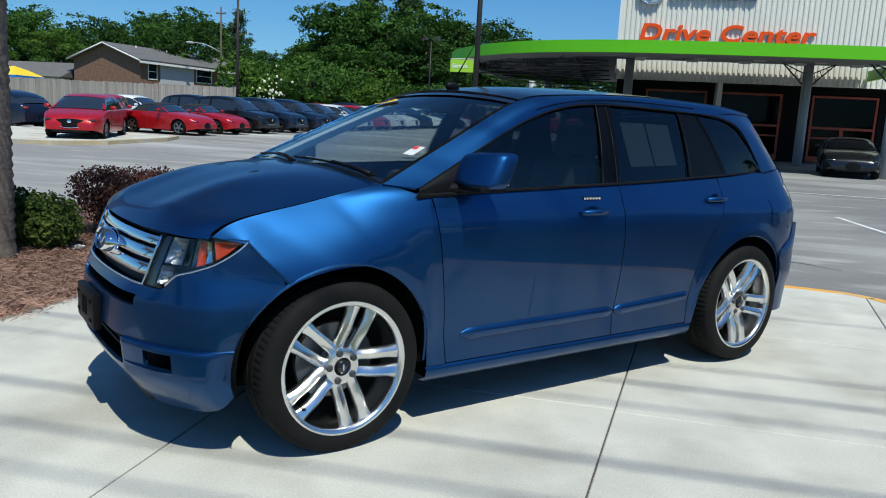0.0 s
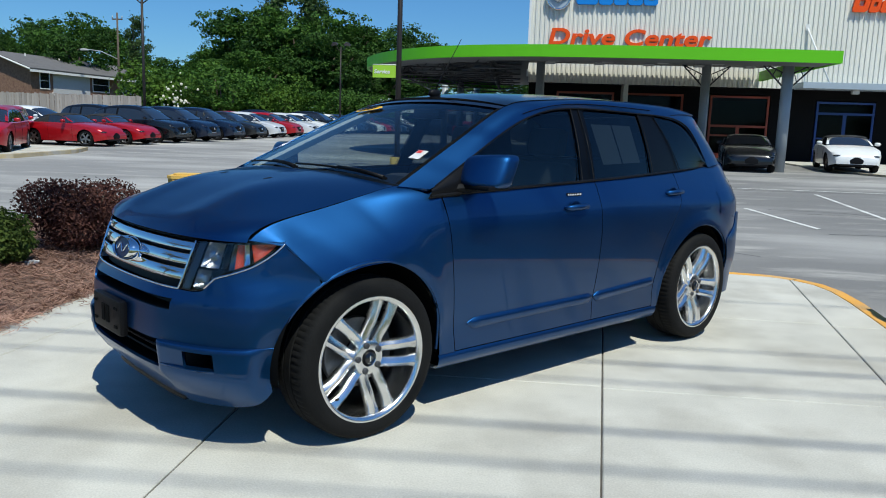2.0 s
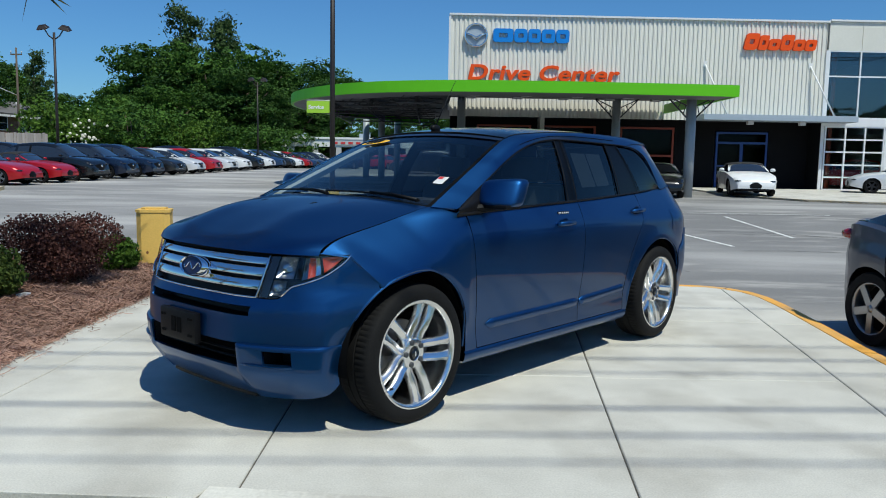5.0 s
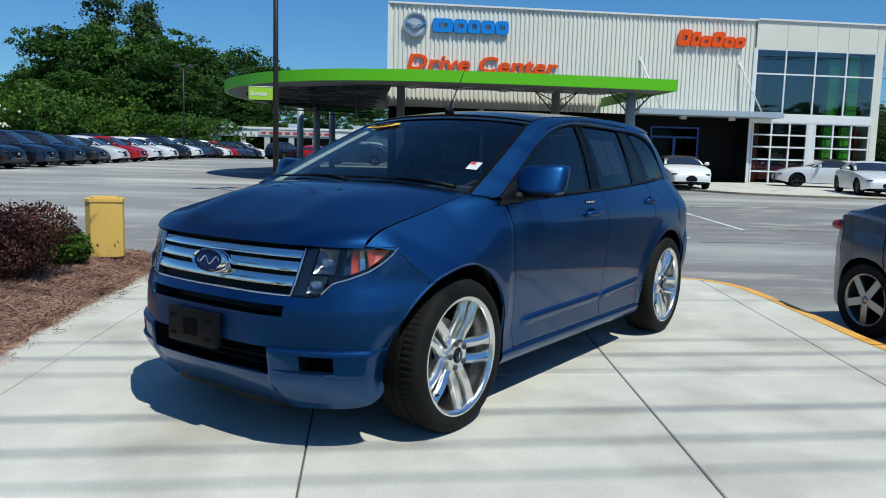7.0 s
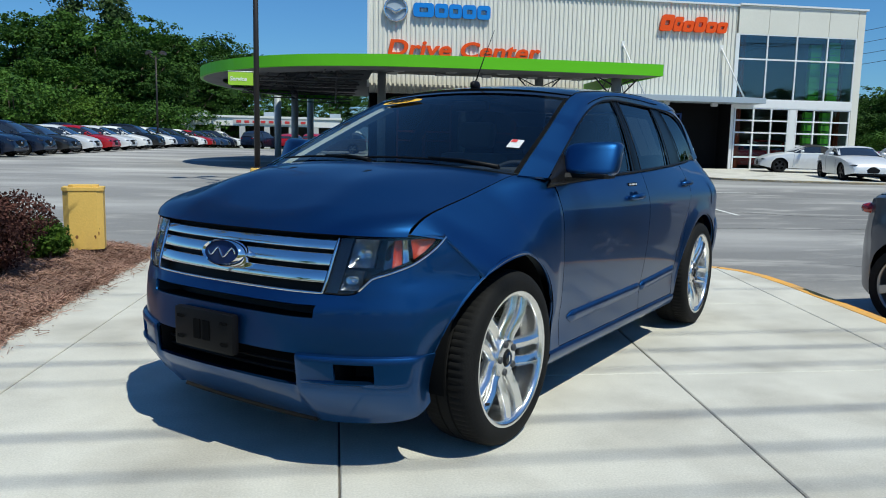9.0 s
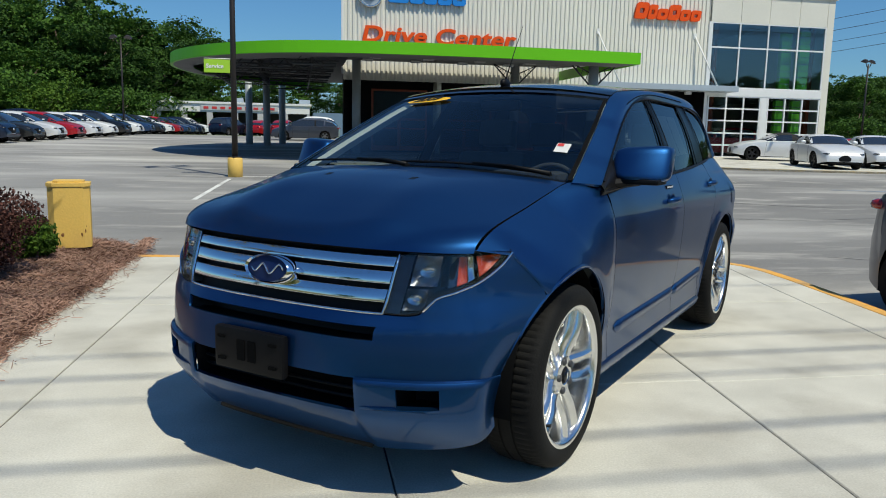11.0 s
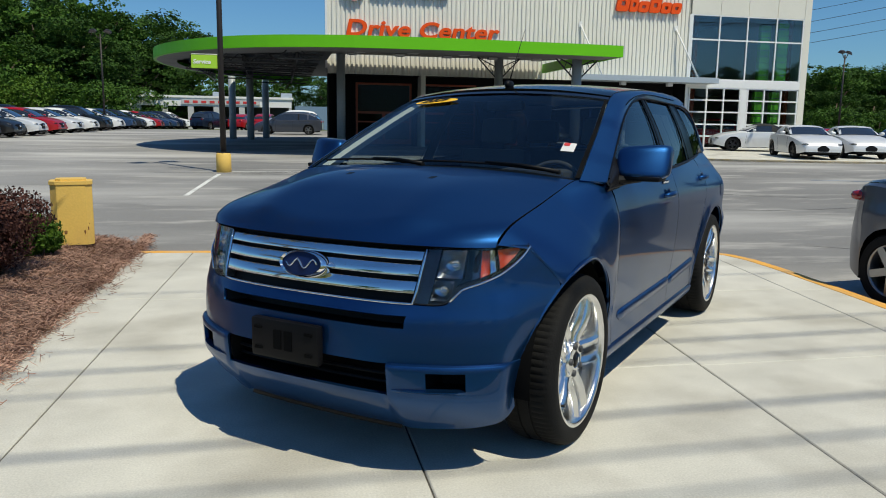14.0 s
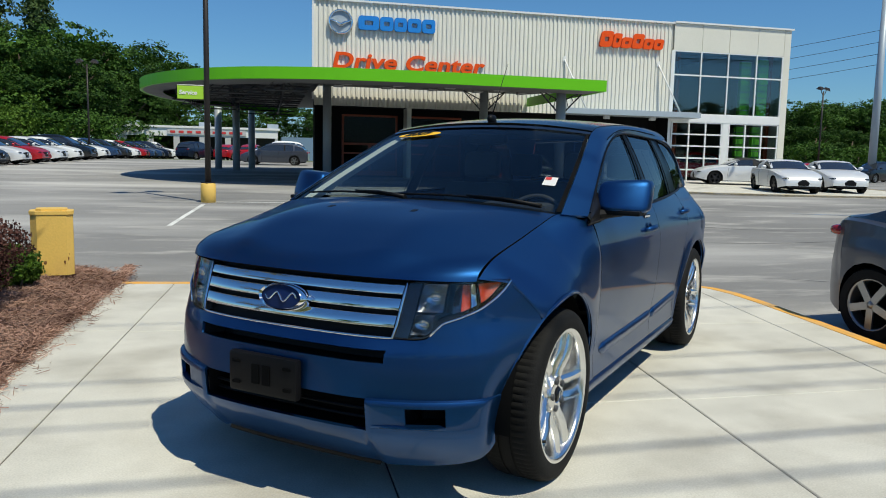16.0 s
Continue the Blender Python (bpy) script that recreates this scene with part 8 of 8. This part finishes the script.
parked_car("hatchback", "red", "red hatchback shown inside behind the glass doors", Matrix.Translation((18.6, 36.1, FZ - 0.02)) @ pose(0, 0, 0, 0, 0, 172))
# grey car by the kerb
grey = parked_car("coupe", "grey", "slate-grey coupe parked just beyond the yellow kerb", Matrix.Translation((2.87, 3.84, -0.13)) @ pose(0, 0, 0, 0, 0, -83))

# ---- trees ----
def crown_mesh(name, lobes, count, size, seed, material, shell=0.35):
    r = random.Random(seed)
    wts = [l[1] ** 2 for l in lobes]

    # twigs: small tufts scattered over the lobes, with gaps between them
    twigs = []
    for _ in range(count // 26):
        c, rad = r.choices(lobes, wts)[0]
        d = Vector((r.gauss(0, 1), r.gauss(0, 1), r.gauss(0, 1))).normalized()
        k = (1 - shell * r.random() ** 1.3) * (1 + 0.4 * noise.noise(d * 2.2 + Vector(c)))
        twigs.append((Vector(c) + Vector((d.x, d.y, d.z * 0.85)) * rad * k, d, r.uniform(0.10, 0.30)))

    def pts(r):
        c, d, w = r.choice(twigs)
        o = Vector((r.gauss(0, 1), r.gauss(0, 1), r.gauss(0, 0.6))) * w
        return c + o, (d + o.normalized() * 0.6).normalized()

    me = loose(leaf_cloud(pts, count, size, seed, 0.7, 2.4))
    me.name = name
    me.materials.append(material)
    return me


def broad_tree(seed, material, count=12000, size=0.115):
    """Crown (unit height 10) and trunk of a broadleaf tree."""
    r = random.Random(seed)
    lobes = []
    for k in range(26):
        a, h = r.uniform(0, 6.28), r.uniform(2.6, 8.6)
        w = 2.7 * math.sin(clamp((h - 1.2) / 8.8) * math.pi) ** 0.7
        d = w * math.sqrt(r.uniform(0.1, 1.0))
        lobes.append(((d * math.cos(a), d * math.sin(a), h), r.uniform(0.65, 1.45)))
    crown = crown_mesh("crown", lobes, count, size, seed, material)
    bm = bmesh.new()
    ring_tube(bm, [(0, 0, -0.3), (0.05, 0, 2.0), (-0.05, 0.1, 4.5), (0.1, 0, 7.0)], [0.30, 0.22, 0.15, 0.05], 8)
    for k in range(7):
        c = Vector(lobes[k][0])
        s = Vector((0, 0, min(c.z * 0.6, 4.5)))
        ring_tube(bm, [tuple(s), tuple(s.lerp(c, 0.5) + Vector((0, 0, 0.25))), tuple(c)], [0.11, 0.07, 0.03], 6)
    me = bpy.data.meshes.new("trunk")
    bm.to_mesh(me)
    bm.free()
    me.materials.append(M_BARK)
    return crown, me


def pine_tree(seed):
    r = random.Random(seed)
    lobes = []
    for k in range(15):
        h = lerp(5.2, 9.7, k / 14)
        a, d = r.uniform(0, 6.28), r.uniform(0.4, 1.7) * (1.15 - (h - 5.2) / 6)
        lobes.append(((d * math.cos(a), d * math.sin(a), h), r.uniform(0.42, 0.85)))
    crown = crown_mesh("crown", lobes, 5200, 0.10, seed, M_PINE, 0.8)
    bm = bmesh.new()
    ring_tube(bm, [(0, 0, -0.3), (0.08, 0, 4), (0, 0.06, 9.6)], [0.2, 0.15, 0.04], 8)
    for c, _ in lobes:
        s = Vector((0, 0, c[2] - 0.35))
        ring_tube(bm, [tuple(s), c], [0.05, 0.02], 5)
    me = bpy.data.meshes.new("trunk")
    bm.to_mesh(me)
    bm.free()
    me.materials.append(M_BARK)
    return crown, me


def bush_mesh(seed, material):
    r = random.Random(seed)
    lobes = [((r.uniform(-2.4, 2.4), r.uniform(-1.5, 1.5), r.uniform(0.8, 3.2)), r.uniform(0.9, 1.5)) for k in range(13)]
    crown = crown_mesh("crown", lobes, 6500, 0.10, seed, material)
    bm = bmesh.new()
    for c, _ in lobes:
        ring_tube(bm, [(c[0] * 0.3, c[1] * 0.3, -0.2), (c[0] * 0.6, c[1] * 0.6, c[2] * 0.5), c], [0.07, 0.05, 0.02], 5)
    me = bpy.data.meshes.new("trunk")
    bm.to_mesh(me)
    bm.free()
    me.materials.append(M_BARK)
    return crown, me


KINDS = {"a": broad_tree(101, M_LEAF), "b": broad_tree(102, M_LEAFD), "c": broad_tree(103, M_LEAF), "d": broad_tree(104, M_LEAFL), "p": pine_tree(105), "q": pine_tree(106), "s": bush_mesh(107, M_LEAFL), "t": bush_mesh(108, M_LEAF)}
TREE_WORDS = {"a": "broadleaf tree with a full green crown", "b": "dark green broadleaf tree with a dense crown", "c": "tall broadleaf tree with an uneven green crown", "d": "yellow-green broadleaf tree behind the fence", "p": "tall pine with a sparse tufted crown", "q": "tall pine with a sparse tufted crown", "s": "large yellow-green bush behind the fence line", "t": "large green bush behind the fence line"}
rng = random.Random(77)


FAR = 1.5


def out_there(x, y):
    """A place half as far again from the pad."""
    return -1.0 + (x + 1.0) * FAR, -0.3 + (y + 0.3) * FAR


def tree(kind, x, y, height, width=1.0, far=False):
    crown, trunk = KINDS[kind]
    if far:
        top = 1.4 + (ground_z(x, y) + height - 1.4) * FAR
        x, y = out_there(x, y)
        width *= FAR * height / (top - ground_z(x, y))
        height = top - ground_z(x, y)
    if x > 40:
        height += 0.95
    base = 10.0 if kind not in "st" else 4.2
    k = height / base
    t = thing("tree" if kind not in "st" else "bush", TREE_WORDS[kind], "tree" if kind not in "st" else "bush", Matrix.Translation((x, y, ground_z(x, y))) @ pose(0, 0, 0, 0, 0, rng.uniform(0, 360)), "trees round the lot")
    for nm, me in (("trunk", trunk), ("crown", crown)):
        o = new(nm, me)
        o.parent = t
        o.scale = (k * width, k * width, k)


# behind the long row: the tall group, then the lower far trees
for kind, x, y, h, w in (("a", -27.0, 63, 7.8, 1.1), ("c", -25.0, 62, 10.2, 1.1), ("p", -23.3, 66, 13.2, 1.0), ("b", -22.3, 61, 10.8, 1.25), ("q", -19.3, 66, 12.9, 1.05), ("a", -19.2, 60, 10.4, 1.2), ("c", -16.0, 62, 10.2, 1.2), ("b", -13.2, 65, 10.2, 1.25),
                      ("a", -17.5, 70, 11.0, 1.3), ("b", -22.5, 72, 11.0, 1.3), ("c", -10.6, 70, 9.8, 1.2), ("b", -14.8, 57, 7.0, 1.3), ("a", -20.5, 56.5, 7.0, 1.4), ("b", -11.5, 62, 7.2, 1.2), ("b", -17.6, 56, 6.0, 1.4), ("a", -24.0, 57, 6.4, 1.3),
                      ("b", -52, 68, 9.0, 1.1), ("a", -70, 77, 11.5, 1.2), ("c", -65, 75, 11.8, 1.2), ("b", -60.5, 78, 11.2, 1.3), ("a", -55.0, 78, 10.4, 1.2), ("b", -50.0, 76, 12.0, 1.2), ("c", -45.5, 76, 11.6, 1.2), ("a", -40.3, 75, 8.4, 1.2), ("b", -36.8, 74, 7.4, 1.2),
                      ("c", -32.6, 73, 7.2, 1.2), ("a", -44, 66, 9.6, 1.1), ("b", -40.0, 64, 9.2, 1.1), ("p", -36.0, 66, 9.4, 0.8), ("d", -58, 60, 7.0, 1.2), ("a", -75, 66, 11, 1.2), ("d", -52, 62, 8.0, 1.1), ("b", -82, 70, 12, 1.3),
                      ("b", -7.5, 98, 8.0, 1.5), ("a", -3.0, 102, 8.5, 1.5), ("b", 2.0, 100, 8.0, 1.5), ("a", -12.5, 96, 9, 1.4), ("b", -18, 92, 11, 1.4), ("b", -23, 86, 12, 1.4),
                      ("b", 57.5, 82, 8.4, 1.3), ("a", 62, 80, 8.6, 1.3), ("c", 66.5, 82, 9.2, 1.3), ("b", 71, 80, 10.2, 1.3), ("a", 76, 82, 10.5, 1.3), ("b", 52, 86, 8.5, 1.3), ("a", 81, 78, 11, 1.3), ("b", 59, 76, 5.5, 1.5), ("a", 68, 75, 6, 1.5), ("b", 74, 74, 6.5, 1.5), ("b", 64, 76, 5.2, 1.5), ("b", 87, 76, 11, 1.4), ("b", 54, 80, 6.5, 1.7), ("c", 60, 84, 8.8, 1.5), ("b", 65, 84, 9.0, 1.6), ("a", 70, 84, 9.2, 1.6), ("b", 78, 80, 9.5, 1.6), ("t", 57, 74, 3.6, 1.4), ("t", 62, 73, 3.4, 1.4), ("t", 67, 72, 3.6, 1.4), ("t", 72, 72, 3.8, 1.4), ("t", 77, 72, 4.0, 1.4)):
    tree(kind, x, y, h, w, x < 5 and y < 80)
for kind, x, y, h, w in (("s", -23.4, 46, 4.6, 1.1), ("t", -20.2, 47, 4.6, 1.15), ("s", -18.0, 49, 4.0, 1.0), ("t", -15.6, 52, 3.6, 1.3), ("t", -24.8, 50, 4.6, 1.1), ("t", -12.5, 58, 3.4, 1.2), ("t", -21.5, 51, 5.0, 1.1)):
    tree(kind, x, y, h, w, True)
# white blossom on one bush
bl = random.Random(5)
bm = bmesh.new()
for k in range(46):
    bmesh.ops.create_icosphere(bm, subdivisions=1, radius=bl.uniform(0.07, 0.16), matrix=Matrix.Translation((-32.8 + bl.gauss(0, 1.0), 66.2 + bl.uniform(-0.4, 0.4), 3.7 + bl.gauss(0, 0.8))))
tagged(part("blossom", bm, M_BLOOM, None, "white blossom clusters over a green bush"), kind="stuff", category="blossom")
# across the street, behind the viewer and right: unseen trees added to darken reflections
for kind, x, y, h, w in (("a", -30, -44, 5.2, 2.7), ("b", -18, -48, 5.2, 2.7), ("c", -6, -46, 5.2, 2.7), ("b", 8, -50, 5.2, 2.7), ("a", 22, -46, 5.2, 2.7), ("c", 36, -48, 5.2, 2.7), ("b", -44, -40, 11, 1.3), ("a", 50, -44, 9, 1.4), ("b", 52, -20, 9, 1.3), ("a", -48, -18, 11, 1.3), ("a", 46, -6, 8.5, 1.4), ("b", 50, 8, 9, 1.4), ("c", 56, 22, 9, 1.4), ("b", 42, -14, 8.5, 1.4), ("a", 47, 2, 8.5, 1.4), ("b", 52, 15, 9, 1.4)):
    tree(kind, x, y, h, w)
for x, y in ((-12.5, 2.6), (2.4, -7.5), (-8.0, -9.0)):
    c = copy_thing(palm, Matrix.Translation((x, y, 0)))

# ---- fence ----
fence = thing("fence", "weathered grey board fence behind the parked cars", "fence")
bm = bmesh.new()
box(bm, -0.098, 0.098, -0.014, 0.014, 0.0, 2.45)
board = bpy.data.meshes.new("board")
bm.to_mesh(board)
bm.free()
board.materials.append(M_WOODF)
rf = random.Random(8)
for k in range(262):
    x = -86.5 + k * 0.212
    y = 57.0
    o = new("board", board)
    o.parent = fence
    o.matrix_basis = Matrix.Translation((x, y + rf.uniform(-0.008, 0.008), 0.98 + rf.uniform(-0.05, 0.05))) @ pose(0, 0, 0, 0, rf.uniform(-0.6, 0.6), 0)
for z in (1.5, 2.9):
    bm = bmesh.new()
    box(bm, -86.6, -31.1, 57.03, 57.08, z, z + 0.12)
    part("rail", bm, M_WOODF, fence)

# ---- brick house beyond the fence ----
house = thing("house", "two-storey brown brick house with a grey shingle roof", "house", Matrix.Translation((-63.1, 84.1, 1.05)) @ pose(0, 0, 0, 0, 0, -12) @ Matrix.Scale(1.46, 4))
HW, HL, HE, HR = 3.85, 15.0, 4.20, 5.45
bm = bmesh.new()
vs = [bm.verts.new(p) for p in ((-HW, 0, -1), (HW, 0, -1), (HW, 0, HE), (0, 0, HR), (-HW, 0, HE))]
ws_ = [bm.verts.new((v.co.x, HL, v.co.z)) for v in vs]
bm.faces.new(vs)
bm.faces.new(ws_[::-1])
for i in range(5):
    if i not in (2, 3):
        bm.faces.new((vs[i], ws_[i], ws_[(i + 1) % 5], vs[(i + 1) % 5]))
part("wall", bm, M_BRICK, house, "brown brick walls")
for s in (1, -1):
    bm = bmesh.new()
    n = Vector((s * (HR - HE), 0, HW)).normalized() * 0.12
    a = [Vector((s * (HW + 0.45), -0.4, HE - 0.45 * (HR - HE) / HW)), Vector((0, -0.4, HR)), Vector((0, HL + 0.4, HR)), Vector((s * (HW + 0.45), HL + 0.4, HE - 0.45 * (HR - HE) / HW))]
    lo, hi = [bm.verts.new(p + Vector((0, 0, 0.02))) for p in a], [bm.verts.new(p + n + Vector((0, 0, 0.02))) for p in a]
    bm.faces.new(hi)
    bm.faces.new(lo[::-1])
    for i in range(4):
        bm.faces.new((lo[i], lo[(i + 1) % 4], hi[(i + 1) % 4], hi[i]))
    bmesh.ops.recalc_face_normals(bm, faces=bm.faces)
    part("roof", bm, M_ROOF, house)
    bm = bmesh.new()
    ring_tube(bm, [(s * (HW + 0.4), -0.42, HE - 0.13), (0, -0.42, HR + 0.03)], 0.07, 4)
    part("bargeboard", bm, M_WHITE, house)
bm = bmesh.new()
box(bm, HW + 0.38, HW + 0.5, -0.4, HL + 0.4, HE - 0.32, HE - 0.14)
part("gutter", bm, M_WHITE, house)
for y0, z0, w_, h_ in ((0.9, 2.7, 0.9, 1.2), (6.6, 2.8, 1.9, 1.1), (10.2, 2.8, 1.6, 1.1), (10.2, 0.4, 1.6, 1.2)):
    win = thing("house_window", "", "")
    win.parent = house
    bm = bmesh.new()
    for b_ in ((y0 - 0.06, y0 + w_ + 0.06, z0 + h_, z0 + h_ + 0.07), (y0 - 0.06, y0 + w_ + 0.06, z0 - 0.08, z0), (y0 - 0.06, y0, z0, z0 + h_), (y0 + w_, y0 + w_ + 0.06, z0, z0 + h_), (y0, y0 + w_, z0 + h_ / 2 - 0.02, z0 + h_ / 2 + 0.02)):
        box(bm, HW + 0.005, HW + 0.05, *b_)
    part("frame", bm, M_WHITE, win)
    bm = bmesh.new()
    box(bm, HW + 0.004, HW + 0.02, y0, y0 + w_, z0, z0 + h_)
    part("pane", bm, M_CARGL, win)
bm = bmesh.new()
box(bm, HW + 0.005, HW + 0.06, 2.2, 6.2, 2.35, 4.1)
part("siding", bm, M_SIDING, house, "pale siding panel")
bm = bmesh.new()
box(bm, HW, HW + 1.3, 2.0, 9.4, 2.05, 2.2, 0.02, m=pose(0, 0, 0, 0, 10, 0) @ Matrix.Translation((-0.35, 0, 0.62)))
part("porch_roof", bm, M_ROOF, house)
bm = bmesh.new()
ring_tube(bm, [(HW + 1.2, 2.0, 1.62), (HW + 0.1, 2.0, 2.36)], 0.07, 4)
ring_tube(bm, [(HW + 1.24, 2.0, 1.60), (HW + 1.24, 9.4, 1.60)], 0.07, 4)
part("porch_trim", bm, M_WHITE, house)
for k in range(4):
    bm = bmesh.new()
    ring_tube(bm, [(0.8, 2.5 + 3.6 * k, HR - 0.5), (0.8, 2.5 + 3.6 * k, HR + 0.1)], 0.06, 6)
    part("vent_pipe", bm, M_SIDING, house)
low = thing("low_house", "low house with a grey roof far behind the fence", "house", Matrix.Translation((-77.0, 84, 1.05)) @ Matrix.Scale(1.45, 4))
bm = bmesh.new()
box(bm, -5, 5, 0, 6, -0.5, 2.6)
part("wall", bm, M_SIDING, low)
bm = bmesh.new()
vs = [bm.verts.new(p) for p in ((-5.4, -0.4, 2.5), (5.4, -0.4, 2.5), (5.4, 3, 3.9), (-5.4, 3, 3.9), (-5.4, 6.4, 2.5), (5.4, 6.4, 2.5))]
for f in ((0, 1, 2, 3), (3, 2, 5, 4), (0, 3, 4), (1, 5, 2), (0, 4, 5, 1)):
    bm.faces.new([vs[i] for i in f])
part("roof", bm, M_ROOF, low)

# ---- party tent beyond the fence ----
tent = thing("canopy_tent", "yellow and blue pop-up tent beyond the fence", "tent", Matrix.Translation((-57.2, 62.5, 1.05)) @ Matrix.Scale(1.16, 4))
bm = bmesh.new()
b4 = [(-1.6, -1.6), (1.6, -1.6), (1.6, 1.6), (-1.6, 1.6)]
lo = [bm.verts.new((x, y, 2.35)) for x, y in b4]
mid = [bm.verts.new((x * 0.45, y * 0.45, 2.85)) for x, y in b4]
tip = bm.verts.new((0, 0, 3.15))
for i in range(4):
    bm.faces.new((lo[i], lo[(i + 1) % 4], mid[(i + 1) % 4], mid[i]))
    bm.faces.new((mid[i], mid[(i + 1) % 4], tip))
part("top", bm, M_TENTY, tent)
for i in range(4):
    bm = bmesh.new()
    a, b = Vector(b4[i]) * 1.02, Vector(b4[(i + 1) % 4]) * 1.02
    vs = [bm.verts.new((a.x, a.y, 1.9)), bm.verts.new((b.x, b.y, 1.9)), bm.verts.new((b.x, b.y, 2.36)), bm.verts.new((a.x, a.y, 2.36))]
    bm.faces.new(vs)
    part("valance", bm, M_TENTB, tent)
for x, y in b4:
    bm = bmesh.new()
    ring_tube(bm, [(x, y, -0.2), (x, y, 2.36)], 0.03, 6)
    part("leg", bm, M_WHITE, tent)

# ---- far service building ----
far = thing("service_building", "low white service building with open bays", "building", Matrix.Translation((0, 84, 0.9)))
bays = [-17.2, -14.6, -12.0, -9.4, -6.8, -4.2]
solid = [-18.6] + [v for b_ in bays for v in (b_, b_ + 2.0)] + [-1.9]
for a, b in zip(solid[::2], solid[1::2]):
    bm = bmesh.new()
    box(bm, a, b, 0, 0.3, -0.5, 3.2)
    part("wall", bm, M_SIDING, far)
bm = bmesh.new()
box(bm, -18.6, -1.9, -0.02, 0.28, 2.55, 3.4)
box(bm, -18.8, -1.7, -0.15, 8.3, 3.4, 3.62)
part("parapet", bm, M_WHITE, far)
bm = bmesh.new()
box(bm, -18.6, -1.9, 7.8, 8.1, -0.5, 3.4)
part("back_wall", bm, M_DARKST, far)
bm = bmesh.new()
box(bm, -13.2, -5.2, -0.12, -0.03, 2.75, 3.25)
part("sign_board", bm, M_SIDING, far, "pale sign board")
for k in range(9):
    bm = bmesh.new()
    box(bm, -12.9 + k * 0.85, -12.4 + k * 0.85, -0.15, -0.125, 2.88, 3.12)
    part("sign_bar", bm, M_REDST, far)
for x in (-17.5, -10.2, -3.0):
    bm = bmesh.new()
    box(bm, x, x + 1.2, 2, 3, 3.62, 4.15, 0.03)
    part("roof_unit", bm, M_GREYM, far)
shed = thing("blue_building", "pale blue metal building beyond the canopy", "building", Matrix.Translation((0.6, 90, 0.9)))
bm = bmesh.new()
box(bm, -2, 6, 0, 6, -0.5, 2.9)
part("wall", bm, mat("pale_blue_cladding", (0.16, 0.25, 0.36), 0.6, var=0.06), shed)

# ---- poles and wires ----
up = thing("utility_pole", "wooden utility pole with crossarm and street light", "pole", Matrix.Translation((-50.8, 90, 1.05)) @ Matrix.Scale(1.46, 4))
bm = bmesh.new()
ring_tube(bm, [(0, 0, -0.2), (0, 0, 9.2)], [0.11, 0.07], 10)
part("post", bm, M_BARK, up)
bm = bmesh.new()
box(bm, -0.45, 0.45, -0.05, 0.05, 8.62, 8.72)
part("crossarm", bm, M_BARK, up)
for x in (-0.42, 0.42):
    bm = bmesh.new()
    ring_tube(bm, [(x, 0, 8.75), (x, 0, 8.95)], [0.05, 0.03], 8)
    part("insulator", bm, M_SIDING, up)
bm = bmesh.new()
ring_tube(bm, [(0, 0, 5.4), (-1.2, -0.6, 6.0), (-2.0, -1.0, 6.05)], 0.035, 6)
part("light_arm", bm, M_SIDING, up)
bm = bmesh.new()
super_ellipsoid(bm, (-2.3, -1.15, 6.02), (0.38, 0.2, 0.1), 0.8, 12)
part("street_light", bm, M_SIDING, up, "", True)
steel = thing("steel_pole", "thick grey steel utility pole", "pole", Matrix.Translation((43.1, 50, 0.35)))
bm = bmesh.new()
ring_tube(bm, [(0, 0, -0.3), (0, 0, 15)], [0.31, 0.23], 16)
part("post", bm, M_GREYM, steel)
for k, (z0, z1) in enumerate(((11.8, 10.8), (10.9, 9.9), (10.0, 9.2), (9.2, 8.5))):
    bm = bmesh.new()
    a, b = Vector((0, 0, z0)), Vector((-27.1, 25, z1 + 0.1))
    ring_tube(bm, [tuple(a.lerp(b, t / 10) - Vector((0, 0, 1.6 * math.sin(t / 10 * math.pi)))) for t in range(11)], 0.018, 5)
    part("cable", bm, M_WIRE, steel)
# cables over the street edge, whose soft shadows band the pad
line = thing("power_line", "overhead power cables between wooden poles along the street", "power line")
SH = SUN / SUN.z
H = 12.5
for x in (-62, 62):
    bm = bmesh.new()
    ring_tube(bm, [(x, -2.6, -0.4), (x, -2.6, H + 1.2)], [0.17, 0.12], 10)
    post = part("pole", bm, M_BARK, line)
    for k in range(2):
        bm = bmesh.new()
        box(bm, x - 0.06, x + 0.06, -5.2, 1.0, H - 0.35 + k * 0.9, H - 0.22 + k * 0.9)
        part("crossarm", bm, M_BARK, post)
for ys, dh, r in ((2.30, 0.0, 0.013), (2.66, 0.1, 0.017), (3.10, -0.1, 0.021), (3.86, 0.1, 0.013), (4.24, 0.0, 0.019), (4.66, -0.1, 0.013), (6.3, 0.0, 0.011)):
    h = H + dh
    yc = ys + SH.y * h
    bm = bmesh.new()
    ring_tube(bm, [(x, yc + 0.012 * x, h - 0.6 + 0.6 * (x / 62) ** 2) for x in range(-62, 63, 4)], r, 8)
    part("cable", bm, M_WIRE, line)
